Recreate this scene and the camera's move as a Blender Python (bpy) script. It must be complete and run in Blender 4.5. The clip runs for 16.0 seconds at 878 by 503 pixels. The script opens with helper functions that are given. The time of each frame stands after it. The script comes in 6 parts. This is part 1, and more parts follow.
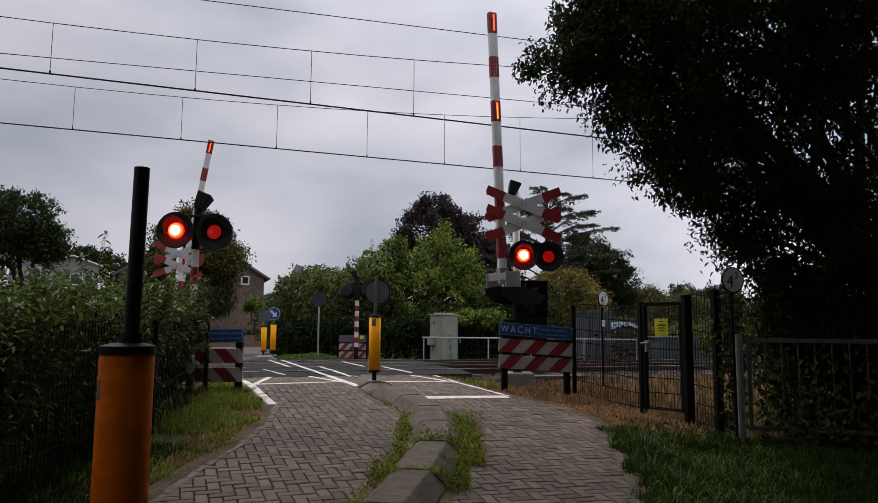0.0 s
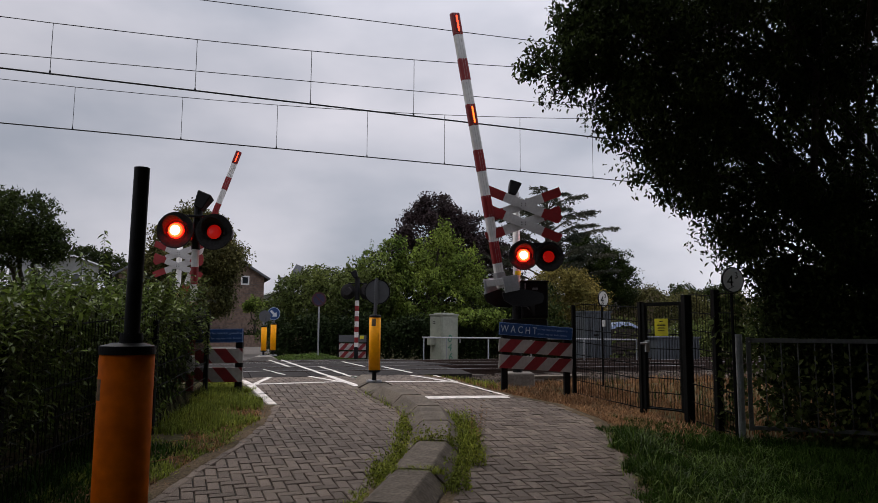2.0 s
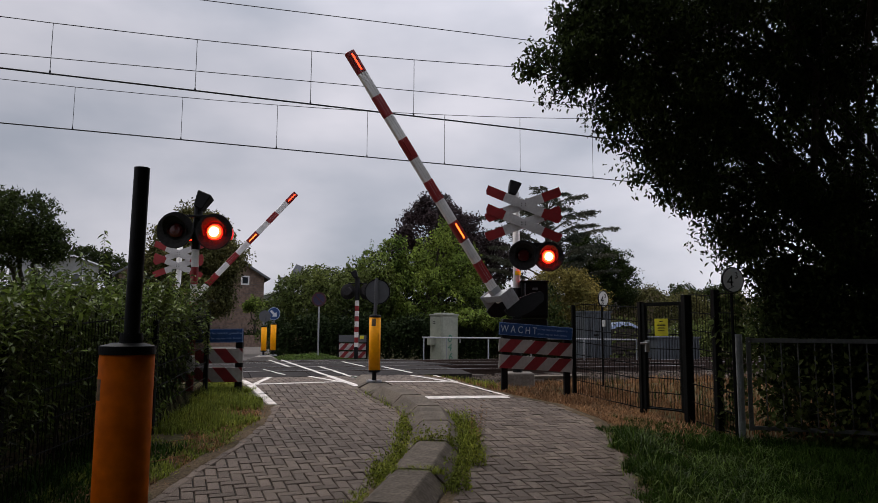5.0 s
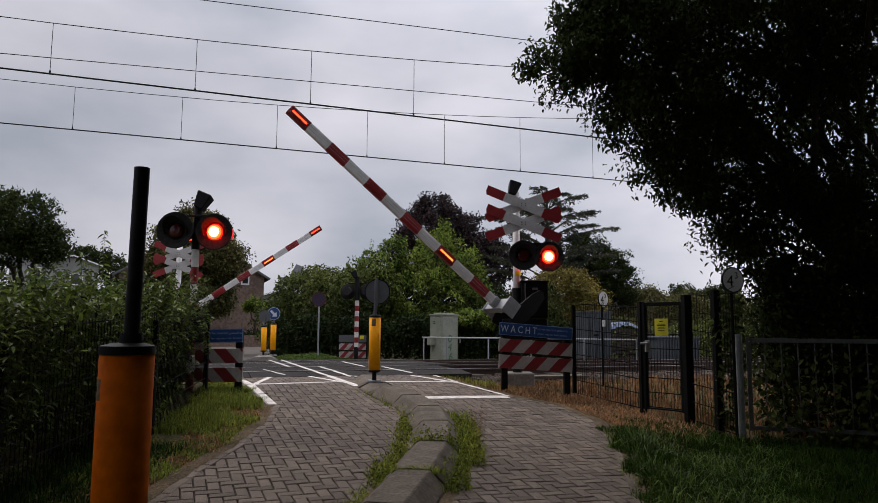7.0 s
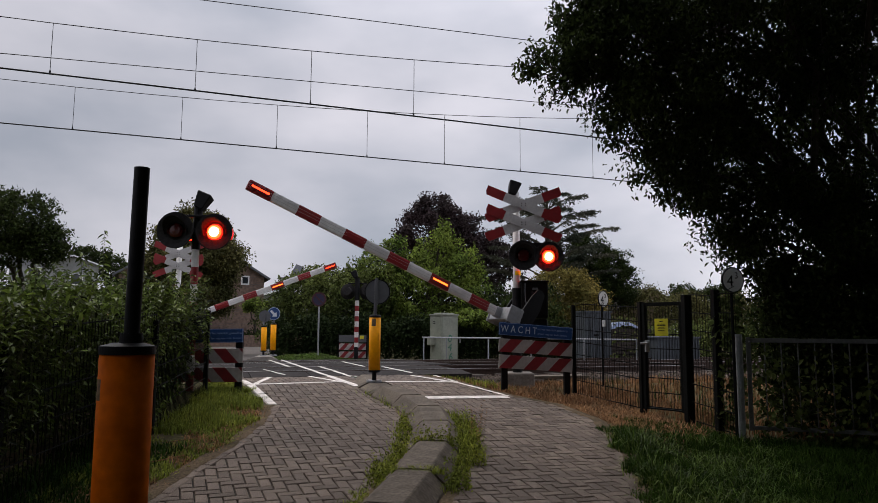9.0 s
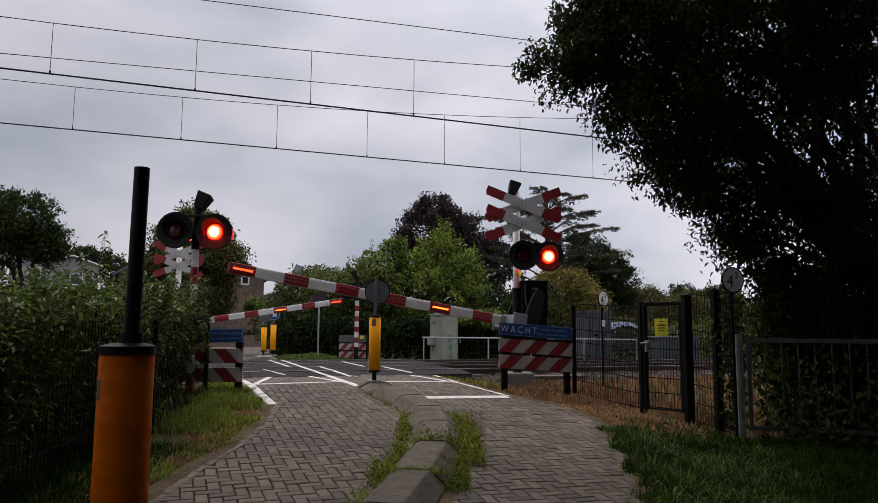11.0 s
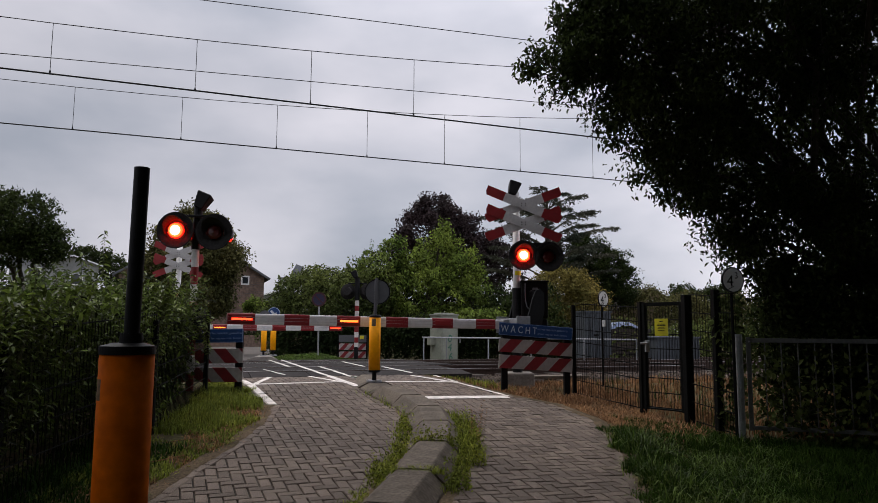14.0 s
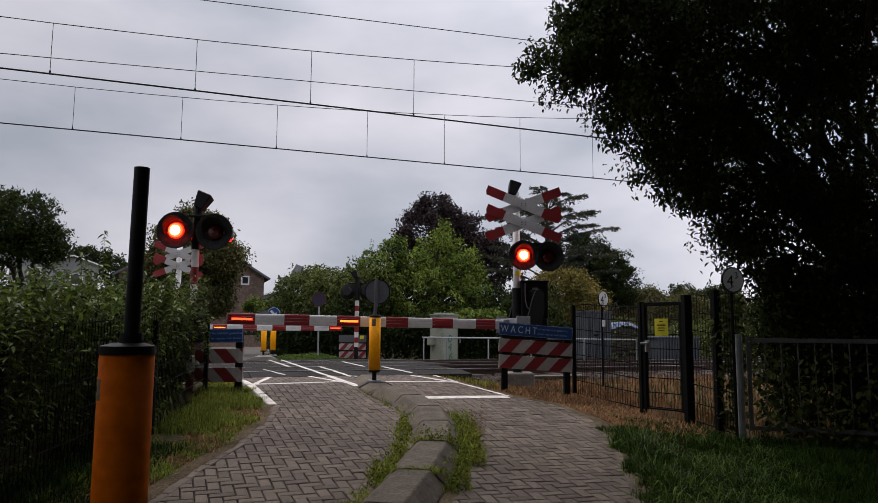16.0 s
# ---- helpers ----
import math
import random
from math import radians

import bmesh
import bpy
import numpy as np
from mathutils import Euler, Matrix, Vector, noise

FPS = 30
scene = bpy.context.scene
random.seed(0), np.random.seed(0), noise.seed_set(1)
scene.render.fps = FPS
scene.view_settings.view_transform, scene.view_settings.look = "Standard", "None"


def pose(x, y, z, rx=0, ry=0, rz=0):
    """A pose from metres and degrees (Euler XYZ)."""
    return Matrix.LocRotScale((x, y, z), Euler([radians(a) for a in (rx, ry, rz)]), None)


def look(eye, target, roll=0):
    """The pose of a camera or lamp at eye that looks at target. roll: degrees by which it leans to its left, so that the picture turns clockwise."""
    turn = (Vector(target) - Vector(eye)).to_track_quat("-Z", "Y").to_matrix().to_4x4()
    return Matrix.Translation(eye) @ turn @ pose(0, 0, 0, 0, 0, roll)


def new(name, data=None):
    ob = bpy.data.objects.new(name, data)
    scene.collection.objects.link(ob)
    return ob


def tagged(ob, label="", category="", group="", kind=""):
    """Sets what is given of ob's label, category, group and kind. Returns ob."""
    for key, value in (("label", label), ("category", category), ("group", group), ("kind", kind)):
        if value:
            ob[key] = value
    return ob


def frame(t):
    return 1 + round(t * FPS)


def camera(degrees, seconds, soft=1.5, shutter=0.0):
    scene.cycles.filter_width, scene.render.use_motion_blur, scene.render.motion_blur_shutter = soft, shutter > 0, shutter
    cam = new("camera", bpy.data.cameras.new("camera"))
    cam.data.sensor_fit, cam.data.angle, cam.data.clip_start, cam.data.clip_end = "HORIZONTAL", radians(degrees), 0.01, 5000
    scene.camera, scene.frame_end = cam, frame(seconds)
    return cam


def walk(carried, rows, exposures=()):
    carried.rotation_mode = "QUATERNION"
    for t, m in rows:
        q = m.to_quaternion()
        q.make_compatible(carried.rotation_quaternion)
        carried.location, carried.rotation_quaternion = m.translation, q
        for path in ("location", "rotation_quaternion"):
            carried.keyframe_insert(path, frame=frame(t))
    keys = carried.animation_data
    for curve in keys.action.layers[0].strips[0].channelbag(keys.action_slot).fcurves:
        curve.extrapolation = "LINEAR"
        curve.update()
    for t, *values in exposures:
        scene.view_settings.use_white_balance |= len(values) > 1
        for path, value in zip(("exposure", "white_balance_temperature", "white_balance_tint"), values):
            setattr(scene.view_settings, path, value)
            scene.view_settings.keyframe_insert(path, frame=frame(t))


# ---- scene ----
cam = camera(64.2, 16.0, 0.45)
EYE = (0.0, 0.0, 0.72)
VIEW = look(EYE, (0.0, 10.0, 0.72 + 10.0 * math.tan(radians(6.4))), 0.36)
walk(cam, [(0.0, VIEW), (16.0, VIEW)], [(0.0, -0.06), (16.0, 0.01)])

# ---- light: a heavy evening overcast ----
world = bpy.data.worlds.new("overcast")
scene.world = world
world.use_nodes = True
wn, wl = world.node_tree.nodes, world.node_tree.links
wn.clear()
w_out = wn.new("ShaderNodeOutputWorld")
w_bg = wn.new("ShaderNodeBackground")
w_sky = wn.new("ShaderNodeTexSky")
w_sky.sky_type, w_sky.sun_disc = "NISHITA", False
w_sky.sun_elevation, w_sky.sun_rotation, w_sky.dust_density = radians(60), radians(-45), 3.0
w_co = wn.new("ShaderNodeTexCoord")
w_map = wn.new("ShaderNodeMapping")
w_map.inputs["Scale"].default_value = (1.3, 1.3, 2.8)
w_map.inputs["Rotation"].default_value = (0.0, radians(7), 0.0)
w_noise = wn.new("ShaderNodeTexNoise")
w_noise.inputs["Scale"].default_value, w_noise.inputs["Detail"].default_value = 2.0, 5.0
w_noise.inputs["Roughness"].default_value = 0.45
w_ramp = wn.new("ShaderNodeValToRGB")
w_ramp.color_ramp.elements[0].position, w_ramp.color_ramp.elements[0].color = 0.32, (3.6, 3.95, 4.75, 1)
w_ramp.color_ramp.elements[1].position, w_ramp.color_ramp.elements[1].color = 0.66, (7.9, 7.7, 8.45, 1)
w_mix = wn.new("ShaderNodeMix")
w_mix.data_type = "RGBA"
w_mix.inputs[0].default_value = 0.94
wl.new(w_co.outputs["Generated"], w_map.inputs["Vector"])
wl.new(w_map.outputs["Vector"], w_noise.inputs["Vector"])
wl.new(w_noise.outputs["Fac"], w_ramp.inputs["Fac"])
wl.new(w_sky.outputs["Color"], w_mix.inputs[6])
wl.new(w_ramp.outputs["Color"], w_mix.inputs[7])
# an overcast sky is brighter towards the zenith
w_sep = wn.new("ShaderNodeSeparateXYZ")
w_zen = wn.new("ShaderNodeMapRange")
w_zen.interpolation_type = "SMOOTHSTEP"
for key, v in (("From Min", 0.30), ("From Max", 1.0), ("To Min", 1.0), ("To Max", 2.7)):
    w_zen.inputs[key].default_value = v
w_scale = wn.new("ShaderNodeVectorMath")
w_scale.operation = "SCALE"
wl.new(w_co.outputs["Generated"], w_sep.inputs[0])
wl.new(w_sep.outputs["Z"], w_zen.inputs["Value"])
wl.new(w_mix.outputs[2], w_scale.inputs[0])
w_side = wn.new("ShaderNodeMath")          # a little brighter towards +x
w_side.operation = "MULTIPLY_ADD"
w_side.inputs[1].default_value, w_side.inputs[2].default_value = 0.28, 1.0
w_both = wn.new("ShaderNodeMath")
w_both.operation = "MULTIPLY"
wl.new(w_sep.outputs["X"], w_side.inputs[0])
wl.new(w_side.outputs[0], w_both.inputs[0])
wl.new(w_zen.outputs["Result"], w_both.inputs[1])
wl.new(w_both.outputs[0], w_scale.inputs["Scale"])
wl.new(w_scale.outputs[0], w_bg.inputs["Color"])
w_bg.inputs["Strength"].default_value = 0.1
wl.new(w_bg.outputs["Background"], w_out.inputs["Surface"])

sun = new("sun", bpy.data.lights.new("sun", "SUN"))
sun.data.energy, sun.data.angle, sun.data.color = 2.05, radians(40), (1.0, 0.93, 0.86)
sun.matrix_world = look((0, 0, 30), (12.0, -12.0, 0.0))


# ---- materials ----
def mat(name, col, rough=0.7, var=0.25, scale=9.0, bump=0.15, metal=0.0, second=None, big=0.8, island=0.0, obrand=0.0, spec=0.4, transl=0.0):
    """A worn surface: base colour with fine grain and broad stains."""
    m = bpy.data.materials.new(name)
    m.use_nodes = True
    n, l = m.node_tree.nodes, m.node_tree.links
    b = n["Principled BSDF"]
    b.inputs["Roughness"].default_value, b.inputs["Metallic"].default_value = rough, metal
    b.inputs["Specular IOR Level"].default_value = spec
    co = n.new("ShaderNodeTexCoord")
    fine, broad = n.new("ShaderNodeTexNoise"), n.new("ShaderNodeTexNoise")
    fine.inputs["Scale"].default_value, fine.inputs["Detail"].default_value = scale, 8
    broad.inputs["Scale"].default_value, broad.inputs["Detail"].default_value = big, 4
    geo = n.new("ShaderNodeNewGeometry")
    src = geo.outputs["Position"] if island or obrand else co.outputs["Object"]
    l.new(src, fine.inputs["Vector"])
    l.new(src, broad.inputs["Vector"])
    second = second or tuple(c * 0.55 for c in col)
    mx = n.new("ShaderNodeMix")
    mx.data_type = "RGBA"
    mx.inputs[6].default_value, mx.inputs[7].default_value = (*col, 1), (*second, 1)
    r = n.new("ShaderNodeMapRange")
    r.inputs["From Min"].default_value, r.inputs["From Max"].default_value = 0.35, 0.75
    l.new(broad.outputs["Fac"], r.inputs["Value"])
    l.new(r.outputs["Result"], mx.inputs[0])
    hsv = n.new("ShaderNodeHueSaturation")
    vr = n.new("ShaderNodeMapRange")
    vr.inputs["From Min"].default_value, vr.inputs["From Max"].default_value = 0.25, 0.75
    vr.inputs["To Min"].default_value, vr.inputs["To Max"].default_value = 1 - var, 1 + var
    l.new(fine.outputs["Fac"], vr.inputs["Value"])
    val = vr.outputs["Result"]
    if island or obrand:
        rr = n.new("ShaderNodeMapRange")
        k = island or obrand
        rr.inputs["To Min"].default_value, rr.inputs["To Max"].default_value = 1 - k, 1 + k
        if island:
            l.new(geo.outputs["Random Per Island"], rr.inputs["Value"])
        else:
            oi = n.new("ShaderNodeObjectInfo")
            l.new(oi.outputs["Random"], rr.inputs["Value"])
        mul = n.new("ShaderNodeMath")
        mul.operation = "MULTIPLY"
        l.new(val, mul.inputs[0])
        l.new(rr.outputs["Result"], mul.inputs[1])
        val = mul.outputs[0]
    l.new(val, hsv.inputs["Value"])
    l.new(mx.outputs[2], hsv.inputs["Color"])
    l.new(hsv.outputs["Color"], b.inputs["Base Color"])
    if bump:
        bp = n.new("ShaderNodeBump")
        bp.inputs["Strength"].default_value, bp.inputs["Distance"].default_value = bump, 0.01
        l.new(fine.outputs["Fac"], bp.inputs["Height"])
        l.new(bp.outputs["Normal"], b.inputs["Normal"])
    if transl:
        tr = n.new("ShaderNodeBsdfTranslucent")
        l.new(hsv.outputs["Color"], tr.inputs["Color"])
        ms = n.new("ShaderNodeMixShader")
        ms.inputs[0].default_value = transl
        l.new(b.outputs["BSDF"], ms.inputs[1])
        l.new(tr.outputs["BSDF"], ms.inputs[2])
        l.new(ms.outputs["Shader"], n["Material Output"].inputs["Surface"])
    return m


def glow(name, col, power, base=(0.3, 0.01, 0.01)):
    m = mat(name, base, 0.25, 0.1, 30, 0.1)
    b = m.node_tree.nodes["Principled BSDF"]
    b.inputs["Emission Color"].default_value, b.inputs["Emission Strength"].default_value = (*col, 1), power
    return m


BRICK = mat("paving_brick", (0.146, 0.115, 0.093), 0.8, 0.6, 110, 1.0, second=(0.098, 0.080, 0.068), big=0.5, obrand=0.26, spec=0.2)
BRICKJ = mat("paving_brick_rest", (0.146, 0.115, 0.093), 0.8, 0.6, 110, 1.0, second=(0.098, 0.080, 0.068), big=0.5, island=0.26, spec=0.2)
JOINT = mat("joint_sand", (0.014, 0.012, 0.010), 0.95, 0.3, 50, 0.3)
KERB = mat("kerb_concrete", (0.125, 0.103, 0.080), 0.85, 0.45, 35, 0.8, second=(0.062, 0.052, 0.040), big=4.0, spec=0.2)
PALE = mat("pale_concrete", (0.27, 0.245, 0.215), 0.85, 0.3, 30, 0.4, second=(0.17, 0.15, 0.13), big=2.0, spec=0.2)
WHITE_LINE = mat("road_paint", (0.70, 0.66, 0.62), 0.7, 0.35, 40, 0.3, second=(0.36, 0.33, 0.30), big=9)
DECK = mat("rubber_deck", (0.036, 0.033, 0.032), 0.9, 0.4, 30, 0.4, second=(0.022, 0.020, 0.020), big=1.2, spec=0.05)
SOIL = mat("sandy_soil", (0.120, 0.088, 0.058), 0.95, 0.7, 45, 0.9, second=(0.050, 0.042, 0.026), big=2.5, spec=0.05)
ASPHALT = mat("asphalt", (0.105, 0.094, 0.086), 0.9, 0.25, 45, 0.35, second=(0.075, 0.066, 0.06), spec=0.08)
STEEL = mat("rail_steel", (0.32, 0.30, 0.29), 0.35, 0.2, 20, 0.1, metal=0.9)
RUST = mat("rusty_steel", (0.07, 0.045, 0.035), 0.8, 0.3, 25, 0.2, metal=0.2)
GROUND = mat("soil_and_grass", (0.060, 0.062, 0.026), 0.95, 0.45, 18, 0.8, second=(0.105, 0.075, 0.048), big=1.0, spec=0.05)
SLEEPER = mat("sleeper_wood", (0.060, 0.050, 0.044), 0.9, 0.4, 25, 0.5, second=(0.035, 0.03, 0.027), big=2.0, spec=0.05)
STONE = mat("ballast_stone", (0.11, 0.088, 0.072), 0.9, 0.3, 30, 0.4, second=(0.06, 0.048, 0.04), big=1.5, island=0.5, spec=0.05)
BALLAST = mat("ballast", (0.060, 0.048, 0.040), 0.9, 0.5, 30, 0.9, second=(0.036, 0.029, 0.025), big=1.0, spec=0.05)
# darker and redder than YELLOW, for the nearest bollard alone
ORANGE = mat("bollard_orange", (0.56, 0.118, 0.0), 0.6, 0.2, 22, 0.12, second=(0.40, 0.078, 0.0), big=4, spec=0.03)
YELLOW = mat("bollard_yellow", (0.92, 0.385, 0.004), 0.5, 0.12, 14, 0.05, second=(0.80, 0.31, 0.003), big=3, spec=0.12)
BLACK = mat("black_paint", (0.009, 0.009, 0.010), 0.5, 0.3, 20, 0.1, spec=0.15)
SHIELD = mat("signal_shield_black", (0.034, 0.032, 0.032), 0.9, 0.3, 25, 0.15, spec=0.05)
BLACKM = mat("black_matt", (0.009, 0.008, 0.008), 0.8, 0.3, 25, 0.15, spec=0.1)
GREYPOLE = mat("galvanised_steel", (0.34, 0.35, 0.36), 0.5, 0.15, 25, 0.1, metal=0.5)
WHITE = mat("white_enamel", (0.68, 0.67, 0.655), 0.5, 0.1, 18, 0.08, second=(0.48, 0.47, 0.46), big=3)
RED = mat("red_enamel", (0.22, 0.011, 0.013), 0.45, 0.12, 18, 0.08, second=(0.165, 0.010, 0.012), big=3)
REDB = mat("board_red", (0.21, 0.015, 0.02), 0.5, 0.12, 18, 0.08, second=(0.16, 0.014, 0.018), big=3)
CROSSW = mat("cross_white", (0.42, 0.41, 0.405), 0.55, 0.12, 18, 0.08, second=(0.34, 0.33, 0.325), big=4)
WHITEB = mat("board_white", (0.36, 0.33, 0.315), 0.6, 0.15, 18, 0.08, second=(0.29, 0.27, 0.255), big=4)
BLUE = mat("sign_blue", (0.016, 0.062, 0.20), 0.45, 0.1, 12, 0.05)
LETTER = mat("sign_lettering", (0.62, 0.66, 0.72), 0.5, 0.05, 20, 0.0)
LETTER_DIM = mat("sign_small_lettering", (0.33, 0.43, 0.62), 0.5, 0.05, 20, 0.0)
FENCE = mat("fence_green_black", (0.007, 0.0075, 0.007), 0.7, 0.3, 25, 0.1, spec=0.07)
FENCE_GREY = mat("fence_grey", (0.13, 0.132, 0.128), 0.6, 0.25, 25, 0.1, spec=0.2)
SIGNGREY = mat("sign_back_grey", (0.105, 0.11, 0.12), 0.55, 0.12, 15, 0.05)
SIGNWHITE = mat("sign_white", (0.88, 0.88, 0.86), 0.5, 0.06, 15, 0.05)
NOTICE = mat("notice_yellow", (0.75, 0.68, 0.02), 0.5, 0.06, 15, 0.0)
CABINET = mat("cabinet_green_grey", (0.25, 0.26, 0.21), 0.6, 0.15, 16, 0.1, second=(0.18, 0.195, 0.155), big=2.5)
GRAFFITI = mat("graffiti_green", (0.02, 0.13, 0.08), 0.6, 0.1, 16, 0.0)
CONTAINER = mat("container_blue_grey", (0.055, 0.064, 0.074), 0.6, 0.2, 12, 0.1)
HOUSEBRICK = mat("house_brick", (0.200, 0.135, 0.102), 0.85, 0.45, 9, 0.3, second=(0.130, 0.088, 0.068), big=0.8)
ROOF = mat("roof_tile", (0.05, 0.045, 0.045), 0.75, 0.3, 15, 0.3)
PLASTER = mat("white_plaster", (0.27, 0.28, 0.275), 0.8, 0.1, 10, 0.1)
PANE = mat("window_glass", (0.03, 0.035, 0.04), 0.08, 0.1, 3, 0.0, spec=0.6)
STICKER = mat("worn_sticker", (0.20, 0.125, 0.06), 0.7, 0.5, 60, 0.2, second=(0.08, 0.06, 0.04), big=20)
SOLAR = mat("solar_panel", (0.12, 0.125, 0.14), 0.25, 0.1, 8, 0.0)
BARK = mat("bark", (0.045, 0.036, 0.028), 0.9, 0.35, 18, 0.6)
STEM = mat("green_stem", (0.07, 0.075, 0.03), 0.7, 0.3, 20, 0)
LEAF_DARK = mat("leaf_dark", (0.034, 0.047, 0.013), 0.55, 0.2, 4, 0, second=(0.018, 0.029, 0.009), big=0.7, island=0.7, transl=0.35, spec=0.04)
# darker copy of LEAF_DARK: the hedges' shade is put into this colour
LEAF_SHADED = mat("leaf_shaded", (0.020, 0.031, 0.010), 0.6, 0.2, 4, 0, second=(0.012, 0.020, 0.008), big=0.7, island=0.5, transl=0.1, spec=0.04)
LEAF_HEDGE = mat("leaf_hedge", (0.104, 0.142, 0.027), 0.42, 0.2, 4, 0, second=(0.046, 0.074, 0.017), big=1.6, island=0.85, transl=0.28, spec=0.16)
LEAF_MID = mat("leaf_mid", (0.105, 0.125, 0.034), 0.55, 0.2, 2, 0, second=(0.038, 0.060, 0.020), big=0.5, island=0.75, transl=0.3, spec=0.04)
LEAF_CHESTNUT = mat("leaf_chestnut", (0.105, 0.098, 0.036), 0.6, 0.2, 2, 0, second=(0.055, 0.062, 0.024), big=0.6, island=0.7, transl=0.25, spec=0.04)
LEAF_BRIGHT = mat("leaf_bright", (0.175, 0.225, 0.042), 0.5, 0.2, 2, 0, second=(0.045, 0.080, 0.020), big=1.1, island=0.85, transl=0.35, spec=0.04)
LEAF_PURPLE = mat("leaf_purple", (0.050, 0.034, 0.036), 0.6, 0.2, 2, 0, second=(0.030, 0.026, 0.024), big=0.4, island=0.5, transl=0.1, spec=0.04)
LEAF_OLIVE = mat("leaf_olive", (0.235, 0.180, 0.050), 0.6, 0.2, 2, 0, second=(0.060, 0.075, 0.025), big=0.4, island=0.65, transl=0.3, spec=0.04)
NEEDLE = mat("cedar_needle", (0.095, 0.094, 0.064), 0.7, 0.2, 2, 0, second=(0.025, 0.038, 0.03), big=0.4, island=0.4, transl=0.15, spec=0.04)
GRASS_LONG = mat("long_grass_blade", (0.075, 0.114, 0.021), 0.5, 0.2, 3, 0, second=(0.045, 0.085, 0.015), big=1.2, island=0.7, transl=0.35, spec=0.1)
# the tree's shade over the verge is partly put into this darker green
GRASS = mat("grass_blade", (0.029, 0.056, 0.008), 0.6, 0.2, 3, 0, second=(0.022, 0.048, 0.008), big=1.2, island=0.6, transl=0.35, spec=0.04)
GRASS_EDGE = mat("path_edge_grass_blade", (0.120, 0.150, 0.026), 0.55, 0.2, 3, 0, second=(0.060, 0.095, 0.016), big=1.2, island=0.7, transl=0.35, spec=0.06)
MEADOW = mat("meadow_blade", (0.215, 0.240, 0.040), 0.6, 0.2, 3, 0, second=(0.110, 0.150, 0.028), big=1.5, island=0.6, transl=0.4, spec=0.04)
WEED = mat("weed_leaf", (0.200, 0.225, 0.034), 0.6, 0.2, 3, 0, second=(0.085, 0.115, 0.018), big=4.0, island=0.7, transl=0.35, spec=0.04)
STRAW = mat("dry_straw", (0.30, 0.165, 0.083), 0.85, 0.2, 6, 0, second=(0.13, 0.082, 0.045), big=2.2, island=0.45, transl=0.2, spec=0.04)
LAMP_ON = glow("signal_lit", (1.0, 0.0015, 0.0006), 28.0)
LAMP_CORE = glow("signal_core", (1.0, 0.42, 0.20), 9.0)
LAMP_FADE = glow("signal_just_off", (1.0, 0.012, 0.006), 0.85)
LAMP_MID = glow("signal_halo", (1.0, 0.020, 0.004), 18.0)
LAMP_DIM = glow("signal_fading", (1.0, 0.012, 0.006), 0.22)
LAMP_OFF = mat("signal_dark_lens", (0.06, 0.006, 0.006), 0.15, 0.2, 40, 0.2)
ARM_ON = glow("arm_lamp_lit", (1.0, 0.125, 0.018), 4.2)
ARM_TIP = glow("arm_tip_lamp_lit", (1.0, 0.034, 0.010), 6.0)
ARM_OFF = mat("arm_lamp_dark", (0.25, 0.02, 0.02), 0.3, 0.1, 30, 0.1)


# ---- building helpers ----
def thing(name, m, label, category, group="", kind=""):
    ob = new(name)
    ob.matrix_basis = m
    return tagged(ob, label, category, group, kind)


def part(name, bm, material, parent=None, label="", smooth=False):
    me = bpy.data.meshes.new(name)
    bm.to_mesh(me)
    bm.free()
    for m in material if isinstance(material, (list, tuple)) else [material]:
        me.materials.append(m)
    if smooth:
        for p in me.polygons:
            p.use_smooth = True
    ob = new(name, me)
    if parent:
        ob.parent = parent
    return tagged(ob, label)


def box(bm, size, at=(0, 0, 0), turn=None, bevel=0.0, mi=0):
    m = Matrix.Translation(at) @ (turn or Matrix()) @ Matrix.Diagonal((*size, 1))
    r = bmesh.ops.create_cube(bm, size=1, matrix=m)
    fs = {f for v in r["verts"] for f in v.link_faces}
    if bevel:
        es = {e for v in r["verts"] for e in v.link_edges}
        fs |= set(bmesh.ops.bevel(bm, geom=list(es), offset=bevel, segments=2, profile=0.6, affect="EDGES")["faces"])
    for f in fs:
        if f.is_valid:
            f.material_index = mi
    return bm


def rod(bm, a, b, r1, r2=None, seg=12, mi=0, caps=True):
    a, b = Vector(a), Vector(b)
    d = b - a
    m = Matrix.Translation((a + b) / 2) @ d.to_track_quat("Z", "Y").to_matrix().to_4x4()
    r = bmesh.ops.create_cone(bm, cap_ends=caps, segments=seg, radius1=r1, radius2=r1 if r2 is None else r2, depth=d.length, matrix=m)
    for f in {f for v in r["verts"] for f in v.link_faces}:
        f.material_index = mi
    return bm


def B():
    return bmesh.new()


def rot(ax, deg):
    return Matrix.Rotation(radians(deg), 4, ax)


def prism(bm, outline, depth, m=None, mi=0):
    """An outline in x, z pushed along y, centred."""
    m = m or Matrix()
    fr = [bm.verts.new(m @ Vector((x, -depth / 2, z))) for x, z in outline]
    bk = [bm.verts.new(m @ Vector((x, depth / 2, z))) for x, z in outline]
    fs = [bm.faces.new(fr), bm.faces.new(bk[::-1])]
    for i in range(len(fr)):
        j = (i + 1) % len(fr)
        fs.append(bm.faces.new((fr[j], fr[i], bk[i], bk[j])))
    for f in fs:
        f.material_index = mi
    return bm


def raw(name, verts, faces, material, parent=None, label="", smooth=False):
    me = bpy.data.meshes.new(name)
    me.from_pydata(verts, [], faces)
    me.materials.append(material)
    if smooth:
        for p in me.polygons:
            p.use_smooth = True
    ob = new(name, me)
    if parent:
        ob.parent = parent
    return tagged(ob, label)


